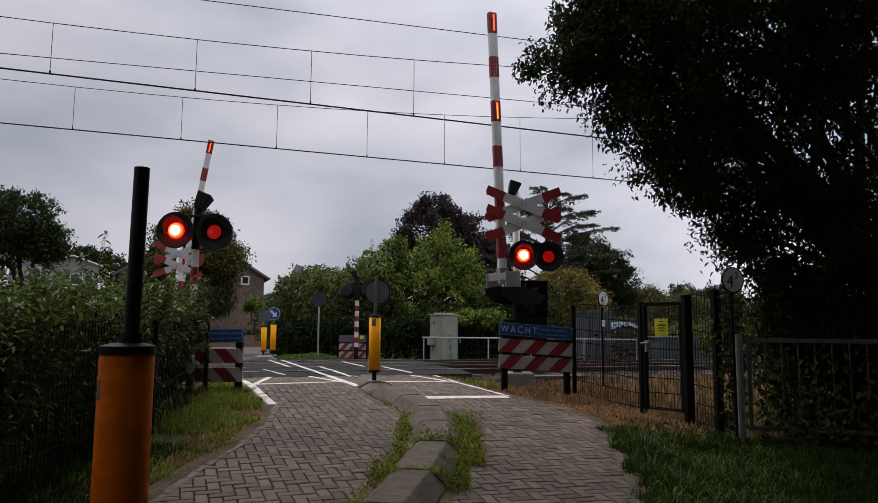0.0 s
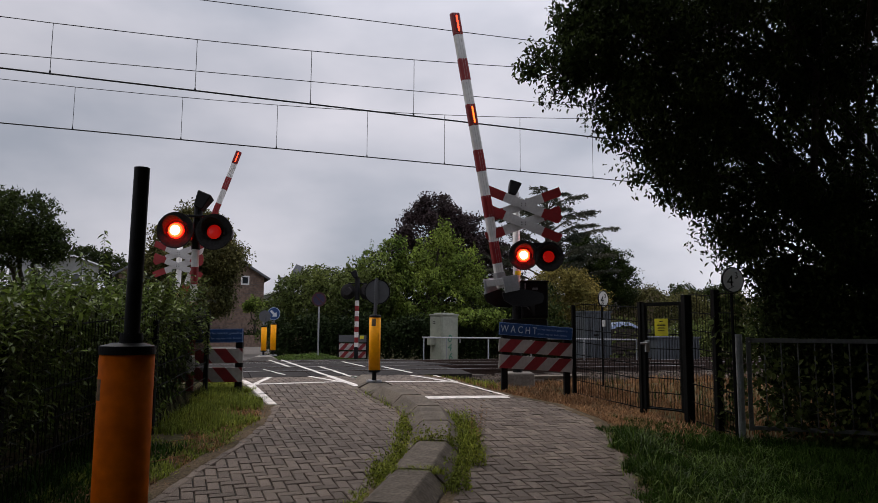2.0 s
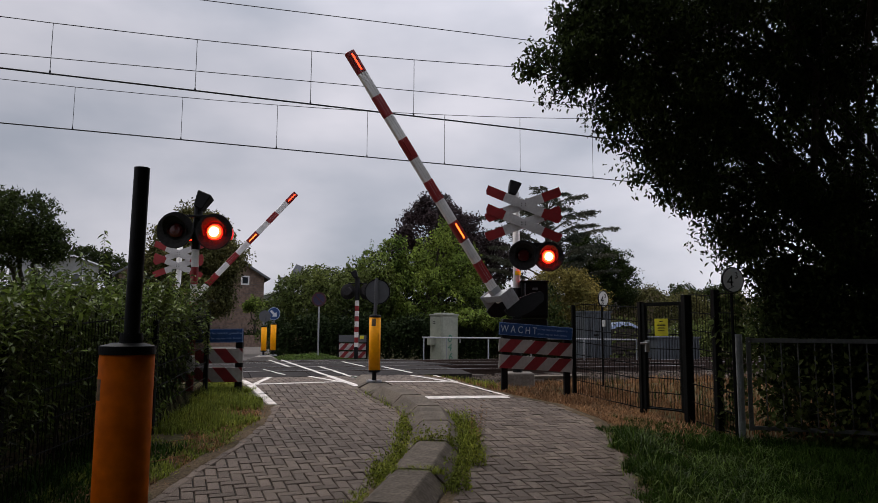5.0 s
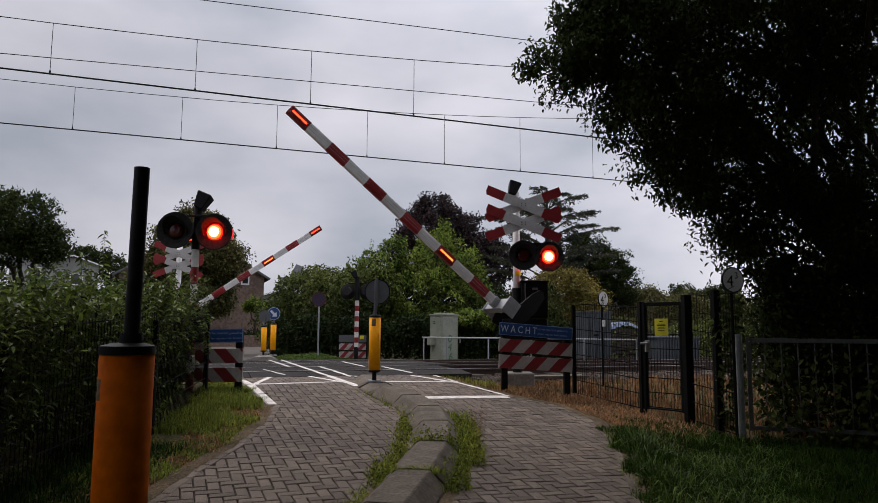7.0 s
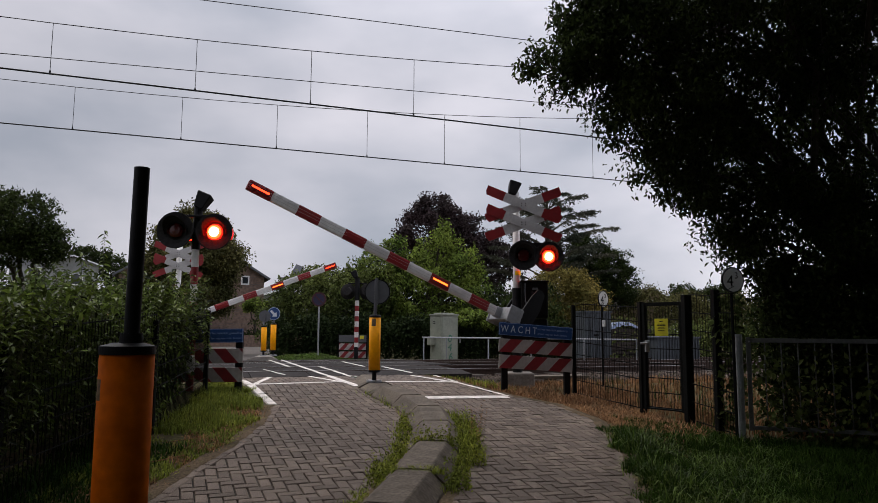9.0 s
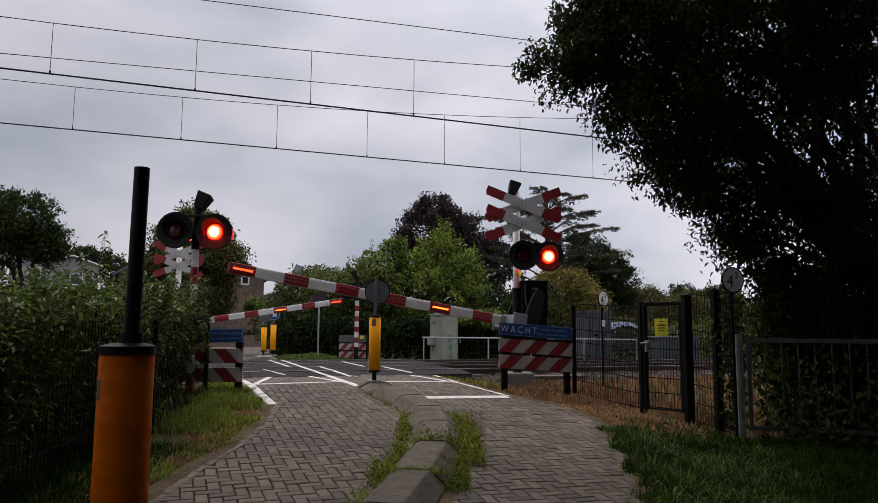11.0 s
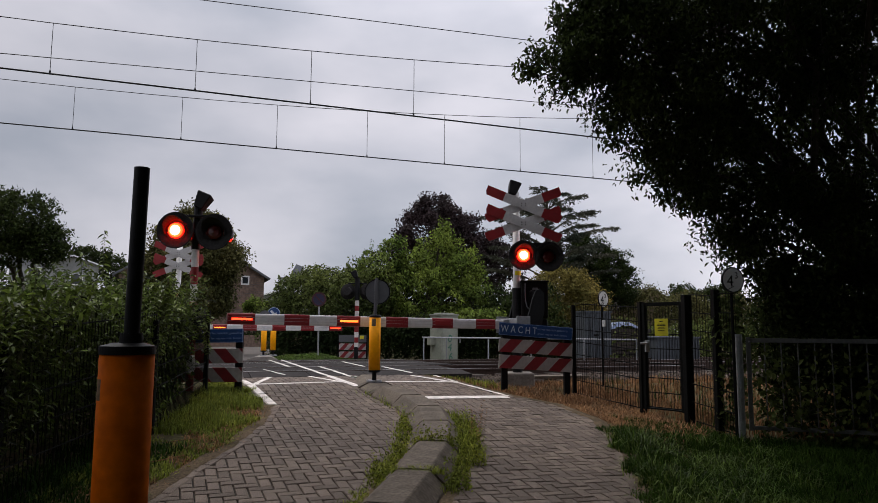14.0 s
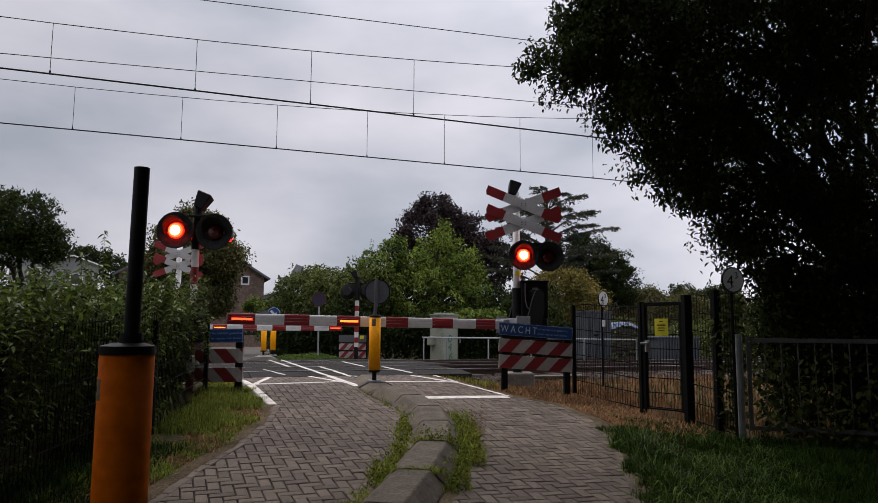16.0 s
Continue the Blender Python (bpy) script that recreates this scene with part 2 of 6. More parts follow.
def smooth01(a, b, v):
    k = np.clip((v - a) / (b - a), 0, 1)
    return k * k * (3 - 2 * k)


def road_z(x, y):
    """The path climbs a steady ramp to the level of the rails."""
    t = (np.asarray(y) - 15.55) * 0.938 - np.asarray(x) * 0.347
    return np.interp(t, [-40, -8.5, -3, -1.46, -0.78, 0.8, 3.2, 6.3, 400], [-2.2, -0.60, -0.145, -0.145, -0.09, -0.09, -0.13, -0.17, -0.17])


ROAD_RIGHT = ([-8, 0, 5.85, 6.93, 8.39, 9.51, 10.38, 10.93, 12.15, 13.57, 14.46, 24], [1.2, 1.4, 1.69, 1.88, 2.05, 2.0, 1.7, 1.14, 0.36, -0.30, -0.95, -4.4])
ROAD_LEFT = ([-8, 0, 5.53, 6.43, 7.38, 8.47, 9.63, 10.03, 11.77, 15, 24], [-2.5, -2.4, -2.24, -2.2, -2.1, -2.07, -2.23, -2.38, -3.27, -4.6, -7.9])


def ground_z(x, y):
    """The verge falls a little from the path towards the fence, and the ground drops beyond the tracks."""
    x, y = np.asarray(x, float), np.asarray(y, float)
    t = (y - 15.55) * 0.938 - x * 0.347
    z = road_z(x, y) - 0.035
    z = z - 0.10 * smooth01(0.1, 0.9, x - np.interp(y, *ROAD_RIGHT)) - 0.15 * smooth01(-3.2, -1.7, t) * smooth01(-0.4, 0.6, x - np.interp(y, *ROAD_RIGHT)) * smooth01(7.0, 5.0, t)
    z = z + 0.03 * smooth01(0.05, 0.4, np.interp(y, *ROAD_LEFT) - x) * smooth01(11, 9, y)
    z = z + 0.17 * smooth01(6.3, 7.6, t) * smooth01(-1.6, -3.6, x) * smooth01(-5.2, -4.6, x)
    return z - 0.13 * smooth01(6.0, 9.0, t)


TRACK = 20.3
E1 = Vector((math.cos(radians(TRACK)), math.sin(radians(TRACK)), 0))
E2 = Vector((-E1.y, E1.x, 0))
ORIGIN = Vector((0.0, 15.55, 0.0))


def cross(s, t, z=0.0):
    """A place by its way along the tracks and across them."""
    return ORIGIN + E1 * s + E2 * t + Vector((0, 0, z))


# ---- ground ----
def build_ground():
    xs = np.concatenate([[-600, -250, -110, -60, -40, -28, -20, -14], np.arange(-10, 8.01, 0.25), [10, 13, 18, 25, 35, 60, 110, 250, 600]])
    ys = np.concatenate([[-120, -40, -15, -6], np.arange(-3, 26.01, 0.25), [28, 31, 36, 45, 60, 90, 150, 300, 900]])
    X, Y = np.meshgrid(xs, ys)
    Z = ground_z(X, Y)
    v = np.stack([X, Y, Z], -1).reshape(-1, 3)
    n = len(xs)
    f = [(j * n + i, j * n + i + 1, (j + 1) * n + i + 1, (j + 1) * n + i) for j in range(len(ys) - 1) for i in range(n - 1)]
    tagged(raw("ground", v.tolist(), f, GROUND, smooth=True), "grassy and sandy soil beside the path and tracks", "ground", kind="structure")


build_ground()


def strip(name, left, right, material, lift, label, y0, y1, step=0.25):
    ys = np.arange(y0, y1 + 1e-6, step)
    v, f, n = [], [], 8
    for y in ys:
        for i in range(n + 1):
            x = float(np.interp(y, *left) * (1 - i / n) + np.interp(y, *right) * i / n)
            v.append((x, y, float(road_z(x, y)) + lift))
    for j in range(len(ys) - 1):
        for i in range(n):
            k = j * (n + 1) + i
            f.append((k, k + 1, k + n + 2, k + n + 1))
    return tagged(raw(name, v, f, material), label, "road", kind="structure")


road = strip("road", ROAD_LEFT, ROAD_RIGHT, JOINT, -0.022, "grey herringbone brick path with sand-filled joints", -8.0, 14.0)


def verge(name, edge, side, y0, y1, w, label):
    """A ragged strip of soil that laps over the edge of the paving."""
    ys = np.arange(y0, y1, 0.06)
    v, f = [], []
    for y in ys:
        e = float(np.interp(y, *edge)) + side * (-0.035 + 0.035 * noise.noise(Vector((0.3, y * 2.3, 1))) + 0.03 * noise.noise(Vector((0.7, y * 9, 4))))
        for k, dz in ((0.0, -0.004), (0.05, 0.012), (0.5, 0.006), (1.0, -0.06)):
            x = e + side * w * k
            v.append((x, y, float(road_z(x, y)) + dz + 0.008 * noise.noise(Vector((x * 6, y * 6, 2)))))
    for j in range(len(ys) - 1):
        for i in range(3):
            k = 4 * j + i
            f.append((k, k + 1, k + 5, k + 4) if side > 0 else (k + 1, k, k + 4, k + 5))
    return tagged(raw(name, v, f, SOIL, smooth=True), label, "ground", kind="structure")


verge("soil_edge_right", ROAD_RIGHT, 1, -6.0, 13.4, 0.30, "sandy soil along the paved path")
verge("soil_edge_left", ROAD_LEFT, -1, -6.0, 9.6, 0.30, "sandy soil along the paved path")


# ---- the tracks and the crossing deck ----
def build_tracks():
    for t0, low, end in ((0.0, 0.09, 0.25), (4.03, 0.14, 1.0)):
        tr = thing("railway_track", Matrix(), "dark rusty rails on sleepers and ballast", "railway track", "two parallel tracks", "structure")
        bm = B()
        turn = rot("Z", TRACK)
        for s0, s1, z0, z1, w in ((-40, -5.6, -0.17, -0.17, 3.2), (end, 60, -0.17, -0.17, 3.2)):
            v = []
            for s in (s0, s1):
                for t, z in ((-w / 2 - 0.35, -0.42), (-w / 2, -0.15), (w / 2, -0.15), (w / 2 + 0.35, -0.42)):
                    v.append(bm.verts.new(cross(s, t0 + t, z - low)))
            for i in range(3):
                bm.faces.new((v[i], v[4 + i], v[5 + i], v[i + 1]))
        part("ballast", bm, BALLAST, tr, "rough brown ballast")
        for side in (-0.75, 0.75):
            bm = B()
            a, b = cross(-60, t0 + side, -0.012 - low), cross(90, t0 + side, -0.012 - low)
            mid, ln = (a + b) / 2, (b - a).length
            box(bm, (ln, 0.07, 0.036), mid, turn)
            box(bm, (ln, 0.02, 0.10), mid - Vector((0, 0, 0.066)), turn)
            box(bm, (ln, 0.14, 0.02), mid - Vector((0, 0, 0.12)), turn)
            part("rail", bm, [RUST, STEEL], tr, "worn steel rail")
            for p in tr.children[-1].data.polygons:
                p.material_index = 1 if p.normal.z > 0.8 and p.center.z > -0.02 - low else 0
        me = None
        for i in range(60):
            s = end + 0.25 + i * 0.6
            if me is None:
                bm = B()
                box(bm, (0.25, 2.5, 0.12), bevel=0.02)
                me = part("sleeper", bm, SLEEPER, tr)
                me.matrix_basis = Matrix.Translation(cross(s, t0, -0.165 - low)) @ turn
                me0 = me.data
            else:
                o = new("sleeper", me0)
                o.parent = tr
                o.matrix_basis = Matrix.Translation(cross(s, t0, -0.165 - low)) @ turn
    rng = np.random.default_rng(5)
    n = 3200
    s_, t_ = rng.uniform(0.1, 10, n), rng.uniform(-2.05, -0.85, n)
    z_ = np.interp(t_, [-1.95, -1.6], [-0.46, -0.24])
    P = np.array([tuple(cross(a, b, c)) for a, b, c in zip(s_, t_, z_)])
    R = rng.uniform(0.018, 0.045, (n, 1, 1)) * rng.uniform(0.6, 1.3, (n, 6, 1))
    dirs = np.array([(1, 0, 0), (0, 1, 0), (-1, 0, 0), (0, -1, 0), (0, 0, 1), (0, 0, -1.0)])
    turn_ = rng.uniform(0, 6.3, n)
    D = np.stack([np.cos(turn_)[:, None] * dirs[:, 0] - np.sin(turn_)[:, None] * dirs[:, 1], np.sin(turn_)[:, None] * dirs[:, 0] + np.cos(turn_)[:, None] * dirs[:, 1], np.repeat(dirs[None, :, 2], n, 0)], -1)
    V = (P[:, None, :] + D * R).reshape(-1, 3)
    tri = ((0, 1, 4), (1, 2, 4), (2, 3, 4), (3, 0, 4), (1, 0, 5), (2, 1, 5), (3, 2, 5), (0, 3, 5))
    tagged(raw("ballast_stones", V.tolist(), [tuple(6 * i + q for q in f) for i in range(n) for f in tri], STONE), "loose brown ballast stones along the track", "ballast", kind="stuff")
    deck = thing("crossing_deck", Matrix(), "dark grey rubber panels between the rails of the level crossing", "level crossing", "", "structure")
    spans = ((-1.44, -0.80), (-0.66, 0.0), (0.01, 0.66), (0.80, 1.45), (1.46, 2.55), (2.56, 3.23), (3.37, 4.03), (4.04, 4.69), (4.83, 5.6), (5.61, 6.3))
    for t0, t1 in spans:
        za, zb = (float(road_z(*cross(0, t).xy)) for t in (t0, t1))
        tip = rot("Z", TRACK) @ rot("X", math.degrees(math.atan2(zb - za, t1 - t0)))
        for i in range(6 if t0 > 1.4 else 5):
            s0 = -5.5 + i * 1.08 + (0.0 if t0 > 1.4 else 0.3)
            bm = B()
            box(bm, (1.07, t1 - t0, 0.14), cross(s0 + 0.54, (t0 + t1) / 2, (za + zb) / 2 - 0.072), tip, 0.008)
            part("panel", bm, DECK, deck)


build_tracks()


def painted_line(pts, w):
    """A worn painted line through the given places on the road."""
    v, dense = [], []
    for a, b in zip(pts, pts[1:]):
        n = max(1, int(math.dist(a, b) / 0.2))
        dense += [(a[0] + (b[0] - a[0]) * k / n, a[1] + (b[1] - a[1]) * k / n) for k in range(n)]
    dense.append(pts[-1])
    for k, (x, y) in enumerate(dense):
        a, b = dense[max(0, k - 1)], dense[min(len(dense) - 1, k + 1)]
        d = Vector((b[0] - a[0], b[1] - a[1])).normalized()
        hw = w * 0.44 * (1 - 0.12 * noise.noise(Vector((x * 7, y * 7, 3))))
        for sg in (-1, 1):
            px, py = x - sg * d.y * hw, y + sg * d.x * hw
            v.append((px, py, float(road_z(px, py)) + 0.008))
    f = [(2 * k, 2 * k + 2, 2 * k + 3, 2 * k + 1) for k in range(len(dense) - 1)]
    return tagged(raw("road_marking", v, f, WHITE_LINE), "worn white painted line on the road", "road marking", "painted lines of the crossing")


for pts, w in (
    (((-2.9, 11.17), (-2.79, 11.22), (-2.67, 11.27), (-2.55, 11.32), (-2.44, 11.38), (-2.32, 11.43), (-2.2, 11.48), (-2.08, 11.54), (-1.96, 11.59), (-1.83, 11.65), (-1.71, 11.7), (-1.58, 11.76)), 0.10),
    (((-2.88, 11.17), (-2.94, 11.84), (-3.02, 12.72)), 0.10),
    (((-2.02, 13.14), (-1.79, 12.46), (-1.59, 11.88), (-1.43, 11.59), (-1.29, 11.36)), 0.14),
    (((-2.37, 13.01), (-2.19, 12.71), (-2.02, 12.42), (-1.85, 12.12), (-1.69, 11.86)), 0.10),
    (((-4.86, 20.25), (-4.23, 18.39), (-3.69, 16.75), (-3.23, 15.31)), 0.09),
    (((-4.49, 20.28), (-3.87, 18.28), (-3.32, 16.49), (-2.90, 15.09), (-2.60, 14.28), (-2.37, 13.71), (-2.20, 13.44), (-2.02, 13.14)), 0.09),
    (((-2.58, 15.36), (-2.25, 14.42), (-2.00, 13.81), (-1.81, 13.53), (-1.62, 13.16), (-1.42, 12.56)), 0.09),
    (((-1.61, 13.15), (-1.39, 12.51), (-1.20, 11.92)), 0.15),
    (((-2.56, 18.92), (-2.20, 17.61), (-1.88, 16.39), (-1.62, 15.47)), 0.09),
    (((-1.22, 15.52), (-1.03, 14.91), (-0.84, 14.39), (-0.68, 14.21), (-0.53, 14.02)), 0.09),
    (((-0.51, 13.43), (-0.35, 13.11), (-0.20, 12.79), (-0.06, 12.49), (0.08, 12.29), (0.21, 12.19), (0.34, 12.08)), 0.10),
    (((-0.89, 11.92), (-0.77, 11.95), (-0.64, 11.99), (-0.52, 12.02), (-0.39, 12.05), (-0.27, 12.08), (-0.14, 12.12), (-0.01, 12.15), (0.12, 12.18), (0.25, 12.22)), 0.09),
    (((-0.07, 13.49), (0.07, 12.87), (0.21, 12.37), (0.34, 12.14)), 0.09),
    (((0.36, 12.09), (0.47, 11.9), (0.58, 11.73), (0.69, 11.56), (0.8, 11.39), (0.9, 11.23), (1.0, 11.07), (1.1, 10.92)), 0.10),
    (((-3.50, 14.17), (-3.21, 13.58), (-3.02, 13.34), (-2.83, 13.14)), 0.05),
    (((-4.92, 18.14), (-4.74, 18.27), (-4.56, 18.46), (-4.37, 18.60), (-4.20, 18.74), (-4.00, 18.93), (-3.82, 19.08)), 0.07),
    (((-3.36, 19.10), (-3.15, 19.21), (-2.93, 19.27), (-2.71, 19.37)), 0.07),
    (((-0.21, 10.53), (-0.1, 10.56), (0.02, 10.59), (0.13, 10.62), (0.25, 10.65), (0.36, 10.68), (0.48, 10.71), (0.6, 10.74), (0.72, 10.77), (0.83, 10.8), (0.95, 10.83), (1.07, 10.86)), 0.24),
):
    painted_line(pts, w)


# ---- signals ----
FLASHERS = []      # (lens, place, side, faces)


def annulus(bm, r0, r1, y0, y1, seg=32, mi=0):
    rings = []
    for r, y in ((r0, y0), (r1, y0), (r1, y1), (r0, y1)):
        rings.append([bm.verts.new((r * math.cos(a), y, r * math.sin(a))) for a in (2 * math.pi * i / seg for i in range(seg))])
    for k in range(4):
        p, q = rings[k], rings[(k + 1) % 4]
        for i in range(seg):
            j = (i + 1) % seg
            bm.faces.new((p[i], p[j], q[j], q[i])).material_index = mi
    return bm


def lens_mesh(r):
    """A five-sided lens drum: lit, two fading and two dark faces."""
    bm = B()
    inr = r * 1.38
    for k, mats in enumerate(((1, 5, 2), (4, 6, 6), (4, 3, 3), (4, 4, 4), (4, 4, 4))):
        m = rot("Z", 72 * k)
        s = inr * math.tan(radians(36))
        q = [bm.verts.new(m @ Vector(c)) for c in ((-s, -inr, -r * 0.35), (s, -inr, -r * 0.35), (s, -inr, r * 0.35), (-s, -inr, r * 0.35))]
        bm.faces.new(q).material_index = 0
        rings = []
        for r1, d in ((r * 0.99, 0.002), (r * 0.90, 0.030), (r * 0.64, 0.046), (0.0, 0.056)):
            rings.append([bm.verts.new(m @ Vector((r1 * math.cos(a), -inr - d, r1 * math.sin(a)))) for a in (2 * math.pi * i / 28 for i in range(28))] if r1 else [bm.verts.new(m @ Vector((0, -inr - d, 0)))] * 28)
        for p, q, mm in ((rings[0], rings[1], mats[0]), (rings[1], rings[2], mats[1]), (rings[2], rings[3], mats[2])):
            for i in range(28):
                j = (i + 1) % 28
                bm.faces.new([p[i], p[j], q[j], q[i]] if q[i] is not q[j] else [p[i], p[j], q[i]]).material_index = mm
    return bm


def signal_light(parent, at, r_shield, r_lens, side=None, yaw=0.0):
    bm = B()
    dish = [(r_lens, 0.0), (r_shield * 0.7, -0.016), (r_shield - 0.012, -0.05), (r_shield, -0.05), (r_shield, -0.03), (r_shield * 0.7, 0.004), (r_lens, 0.018)]
    rings = [[bm.verts.new((r * math.cos(a), y, r * math.sin(a))) for a in (2 * math.pi * q / 36 for q in range(36))] for r, y in dish]
    for p, q in zip(rings, rings[1:] + rings[:1]):
        for e in range(36):
            bm.faces.new((p[e], p[(e + 1) % 36], q[(e + 1) % 36], q[e]))
    rod(bm, (0, 0.012, 0), (0, 0.16 if side else 0.30, 0), r_lens * 1.35, r_lens * 1.2, 24)
    li = part("signal_light", bm, SHIELD, parent, "round black signal shield with a red lens")
    li.matrix_basis = Matrix.Translation(at) @ rot("Z", yaw)
    bm = B()
    seg = 14
    fr, bk = [], []
    for i in range(seg + 1):
        a = math.pi * (-0.12 + 1.24 * i / seg)
        c, s = math.cos(a), math.sin(a)
        d = 0.05 + 0.13 * max(0, math.sin(a))
        for rr, st in ((r_lens * 1.08, fr), (r_lens * 1.13, bk)):
            st.append((bm.verts.new((rr * c, -0.012, rr * s)), bm.verts.new((rr * c * (1 + 1.6 * d), -0.012 - d, rr * s * (1 + 1.6 * d)))))
    for st in (fr, bk):
        for i in range(seg):
            bm.faces.new((st[i][0], st[i][1], st[i + 1][1], st[i + 1][0]))
    for i in range(seg):
        bm.faces.new((fr[i][1], bk[i][1], bk[i + 1][1], fr[i + 1][1]))
    part("hood", bm, SHIELD, li, "black lens hood")
    if side:
        lens = part("lens", lens_mesh(r_lens * 0.84), [BLACKM, LAMP_ON, LAMP_CORE, LAMP_DIM, LAMP_OFF, LAMP_MID, LAMP_FADE], li, "red flashing lens")
        FLASHERS.append((lens, (0, r_lens * 0.84 * 1.38, 0), side))
    else:
        bm = B()
        rod(bm, (0, -0.004, 0), (0, 0.03, 0), r_lens, seg=24)
        part("lens", bm, LAMP_OFF, li, "dark red lens")
    return li


def plank(parent, centre, length, width, deg, y):
    """One red-ended plank of a St Andrew's cross."""
    m = Matrix.Translation((centre[0], y, centre[1])) @ rot("Y", deg)
    h, w = length / 2, width / 2
    bm = B()
    box(bm, (length * 0.52, 0.012, width), bevel=0.003)
    p = part("cross_plank", bm, CROSSW, parent, "white plank with red ends")
    p.matrix_basis = m
    for sg in (-1, 1):
        bm = B()
        x0, x1 = sg * length * 0.26, sg * h
        prism(bm, [(x0, -w), (x1 - sg * 0.03, -w), (x1, -w * 0.45), (x1, w), (x0, w)] if sg > 0 else [(x0, w), (x1, w), (x1, -w * 0.2), (x1 - sg * 0.03, -w), (x0, -w)], 0.013)
        part("red_end", bm, RED, p, "red end of the plank")


def double_cross(parent, x, z, y, length=1.36, width=0.155, gap=0.30):
    for k in (0, 1):
        zc = z - k * gap
        plank(parent, (x, zc), length, width, 22.5, y - 0.02)
        plank(parent, (x, zc), length, width, -20.5, y)
    bm = B()
    for k in (0, 1):
        for dx in (-0.03, 0.03):
            for dz in (-0.02, 0.02):
                rod(bm, (x + dx, y - 0.035, z - k * gap + dz), (x + dx, y - 0.01, z - k * gap + dz), 0.008, seg=8)
    tagged(part("bolts", bm, BLACK, parent), kind="stuff")


def banded(parent, x, y, z0, z1, r, n, first=1):
    """A pole painted in red and white bands."""
    for i in range(n):
        a, b = z0 + (z1 - z0) * i / n, z0 + (z1 - z0) * (i + 1) / n
        bm = rod(B(), (x, y, a), (x, y, b), r, seg=16)
        part("pole_band", bm, RED if (i + first) % 2 else WHITE, parent, smooth=False)


def arm_lamp(arm, x, z, side, face):
    """A lamp bar across the arm: one face lit, the other dark."""
    bm = B()
    ap, hs = 0.058, 0.014
    hf = ap * math.tan(radians(30))
    rim = []
    for k in range(6):
        m = rot("X", 60 * k)
        rim += [m @ Vector((0, ap, z_)) for z_ in (-hf, -hs, hs)]
    ends = [[bm.verts.new((sx * 0.135, p.y, p.z)) for p in rim] for sx in (-1, 1)]
    for k in range(18):
        fc = bm.faces.new((ends[0][k], ends[0][(k + 1) % 18], ends[1][(k + 1) % 18], ends[1][k]))
        if k % 3 == 1:
            fc.material_index = 1 if side is None or (k // 3 + (face < 0)) % 2 == 0 else 2
    bm.faces.new(ends[0][::-1])
    bm.faces.new(ends[1])
    ob = part("arm_lamp", bm, [RED, ARM_ON if side else ARM_TIP, ARM_OFF], arm, "amber-red lamp on the barrier arm")
    ob.matrix_basis = Matrix.Translation((x, 0, z))
    if side:
        FLASHERS.append((ob, (x, 0, z), side))
    return ob


def barrier_arm(parent, pivot, yaw, reach, drop, band, height, lamps, face):
    """The red and white arm: it points along x, swings up about y, and hangs below its pivot."""
    x0 = reach - 12.05 * band
    bm = box(B(), (reach - x0 - 0.01, 0.085, height), ((reach + x0) / 2, 0, -drop), None, 0.02)
    arm = part("barrier_arm", bm, WHITE, parent, "white barrier arm with red bands")
    for i in range(0, 12, 2):
        bm = box(B(), (band, 0.091, height + 0.006), (reach - (i + 0.5) * band, 0, -drop), None, 0.022)
        part("red_band", bm, RED, arm, "red reflective band")
    for zo in (-0.022, 0.022):
        bm = B()
        for sy in (-1, 1):
            box(bm, (reach - x0 - 0.02, 0.003, 0.003), ((reach + x0) / 2, sy * 0.0445, -drop + zo + 0.0))
        part("groove", bm, CROSSW, arm)
    for i, side in lamps:
        arm_lamp(arm, reach - (i + 0.5) * band, -drop, side, face)
    bm = box(B(), (0.11, 0.60, 0.20), (0.33, 0, -drop), None, 0.008)
    box(bm, (0.16, 0.12, height * 1.1), (0.40, 0, -drop), None, 0.01)
    for sy in (-0.31, 0.31):
        box(bm, (0.25, 0.022, 0.27), (0.28, sy, -drop), None, 0.006)
        for bx in (0.20, 0.36):
            for bz in (-0.08, 0.08):
                rod(bm, (bx, sy - 0.02, -drop + bz), (bx, sy + 0.02, -drop + bz), 0.014, seg=6)
    part("arm_yoke", bm, GREYPOLE, arm, "pale galvanised yoke with bolted cheek plates")
    kz = drop / 0.46
    for sy in (-0.285, 0.285):
        cheek = [(0.16, -0.64), (0.04, -0.62), (-0.07, -0.48), (-0.13, -0.22), (-0.12, 0.06), (-0.04, 0.12), (0.03, 0.10), (0.10, -0.05), (0.17, -0.30), (0.20, -0.36)]
        bm = prism(B(), [(x, z * kz) for x, z in cheek[::-1]], 0.03, Matrix.Translation((0, sy, 0)))
        part("lifting_arm", bm, BLACK, arm, "black cranked lifting arm")
    bm = B()
    box(bm, (0.28, 0.16, 0.20), (-0.16, 0, 0.05), rot("Y", 20), 0.03)
    part("counterweight", bm, BLACK, arm, "black counterweight")
    arm.matrix_basis = arm_pose(pivot, yaw, 85)
    return arm


def arm_pose(pivot, yaw, phi):
    return Matrix.Translation(pivot) @ rot("Z", yaw) @ rot("Y", -phi)


def top_hood(parent, x, y, z, lean=-25):
    bm = B()
    m = Matrix.Translation((x, y, z)) @ rot("Y", lean) @ rot("X", -12)
    r = bmesh.ops.create_cone(bm, cap_ends=True, segments=4, radius1=0.09, radius2=0.145, depth=0.23, matrix=m @ rot("Z", 45))
    bmesh.ops.bevel(bm, geom=list(bm.edges), offset=0.012, segments=1, affect="EDGES")
    part("bell_housing", bm, BLACK, parent, "black bell housing")


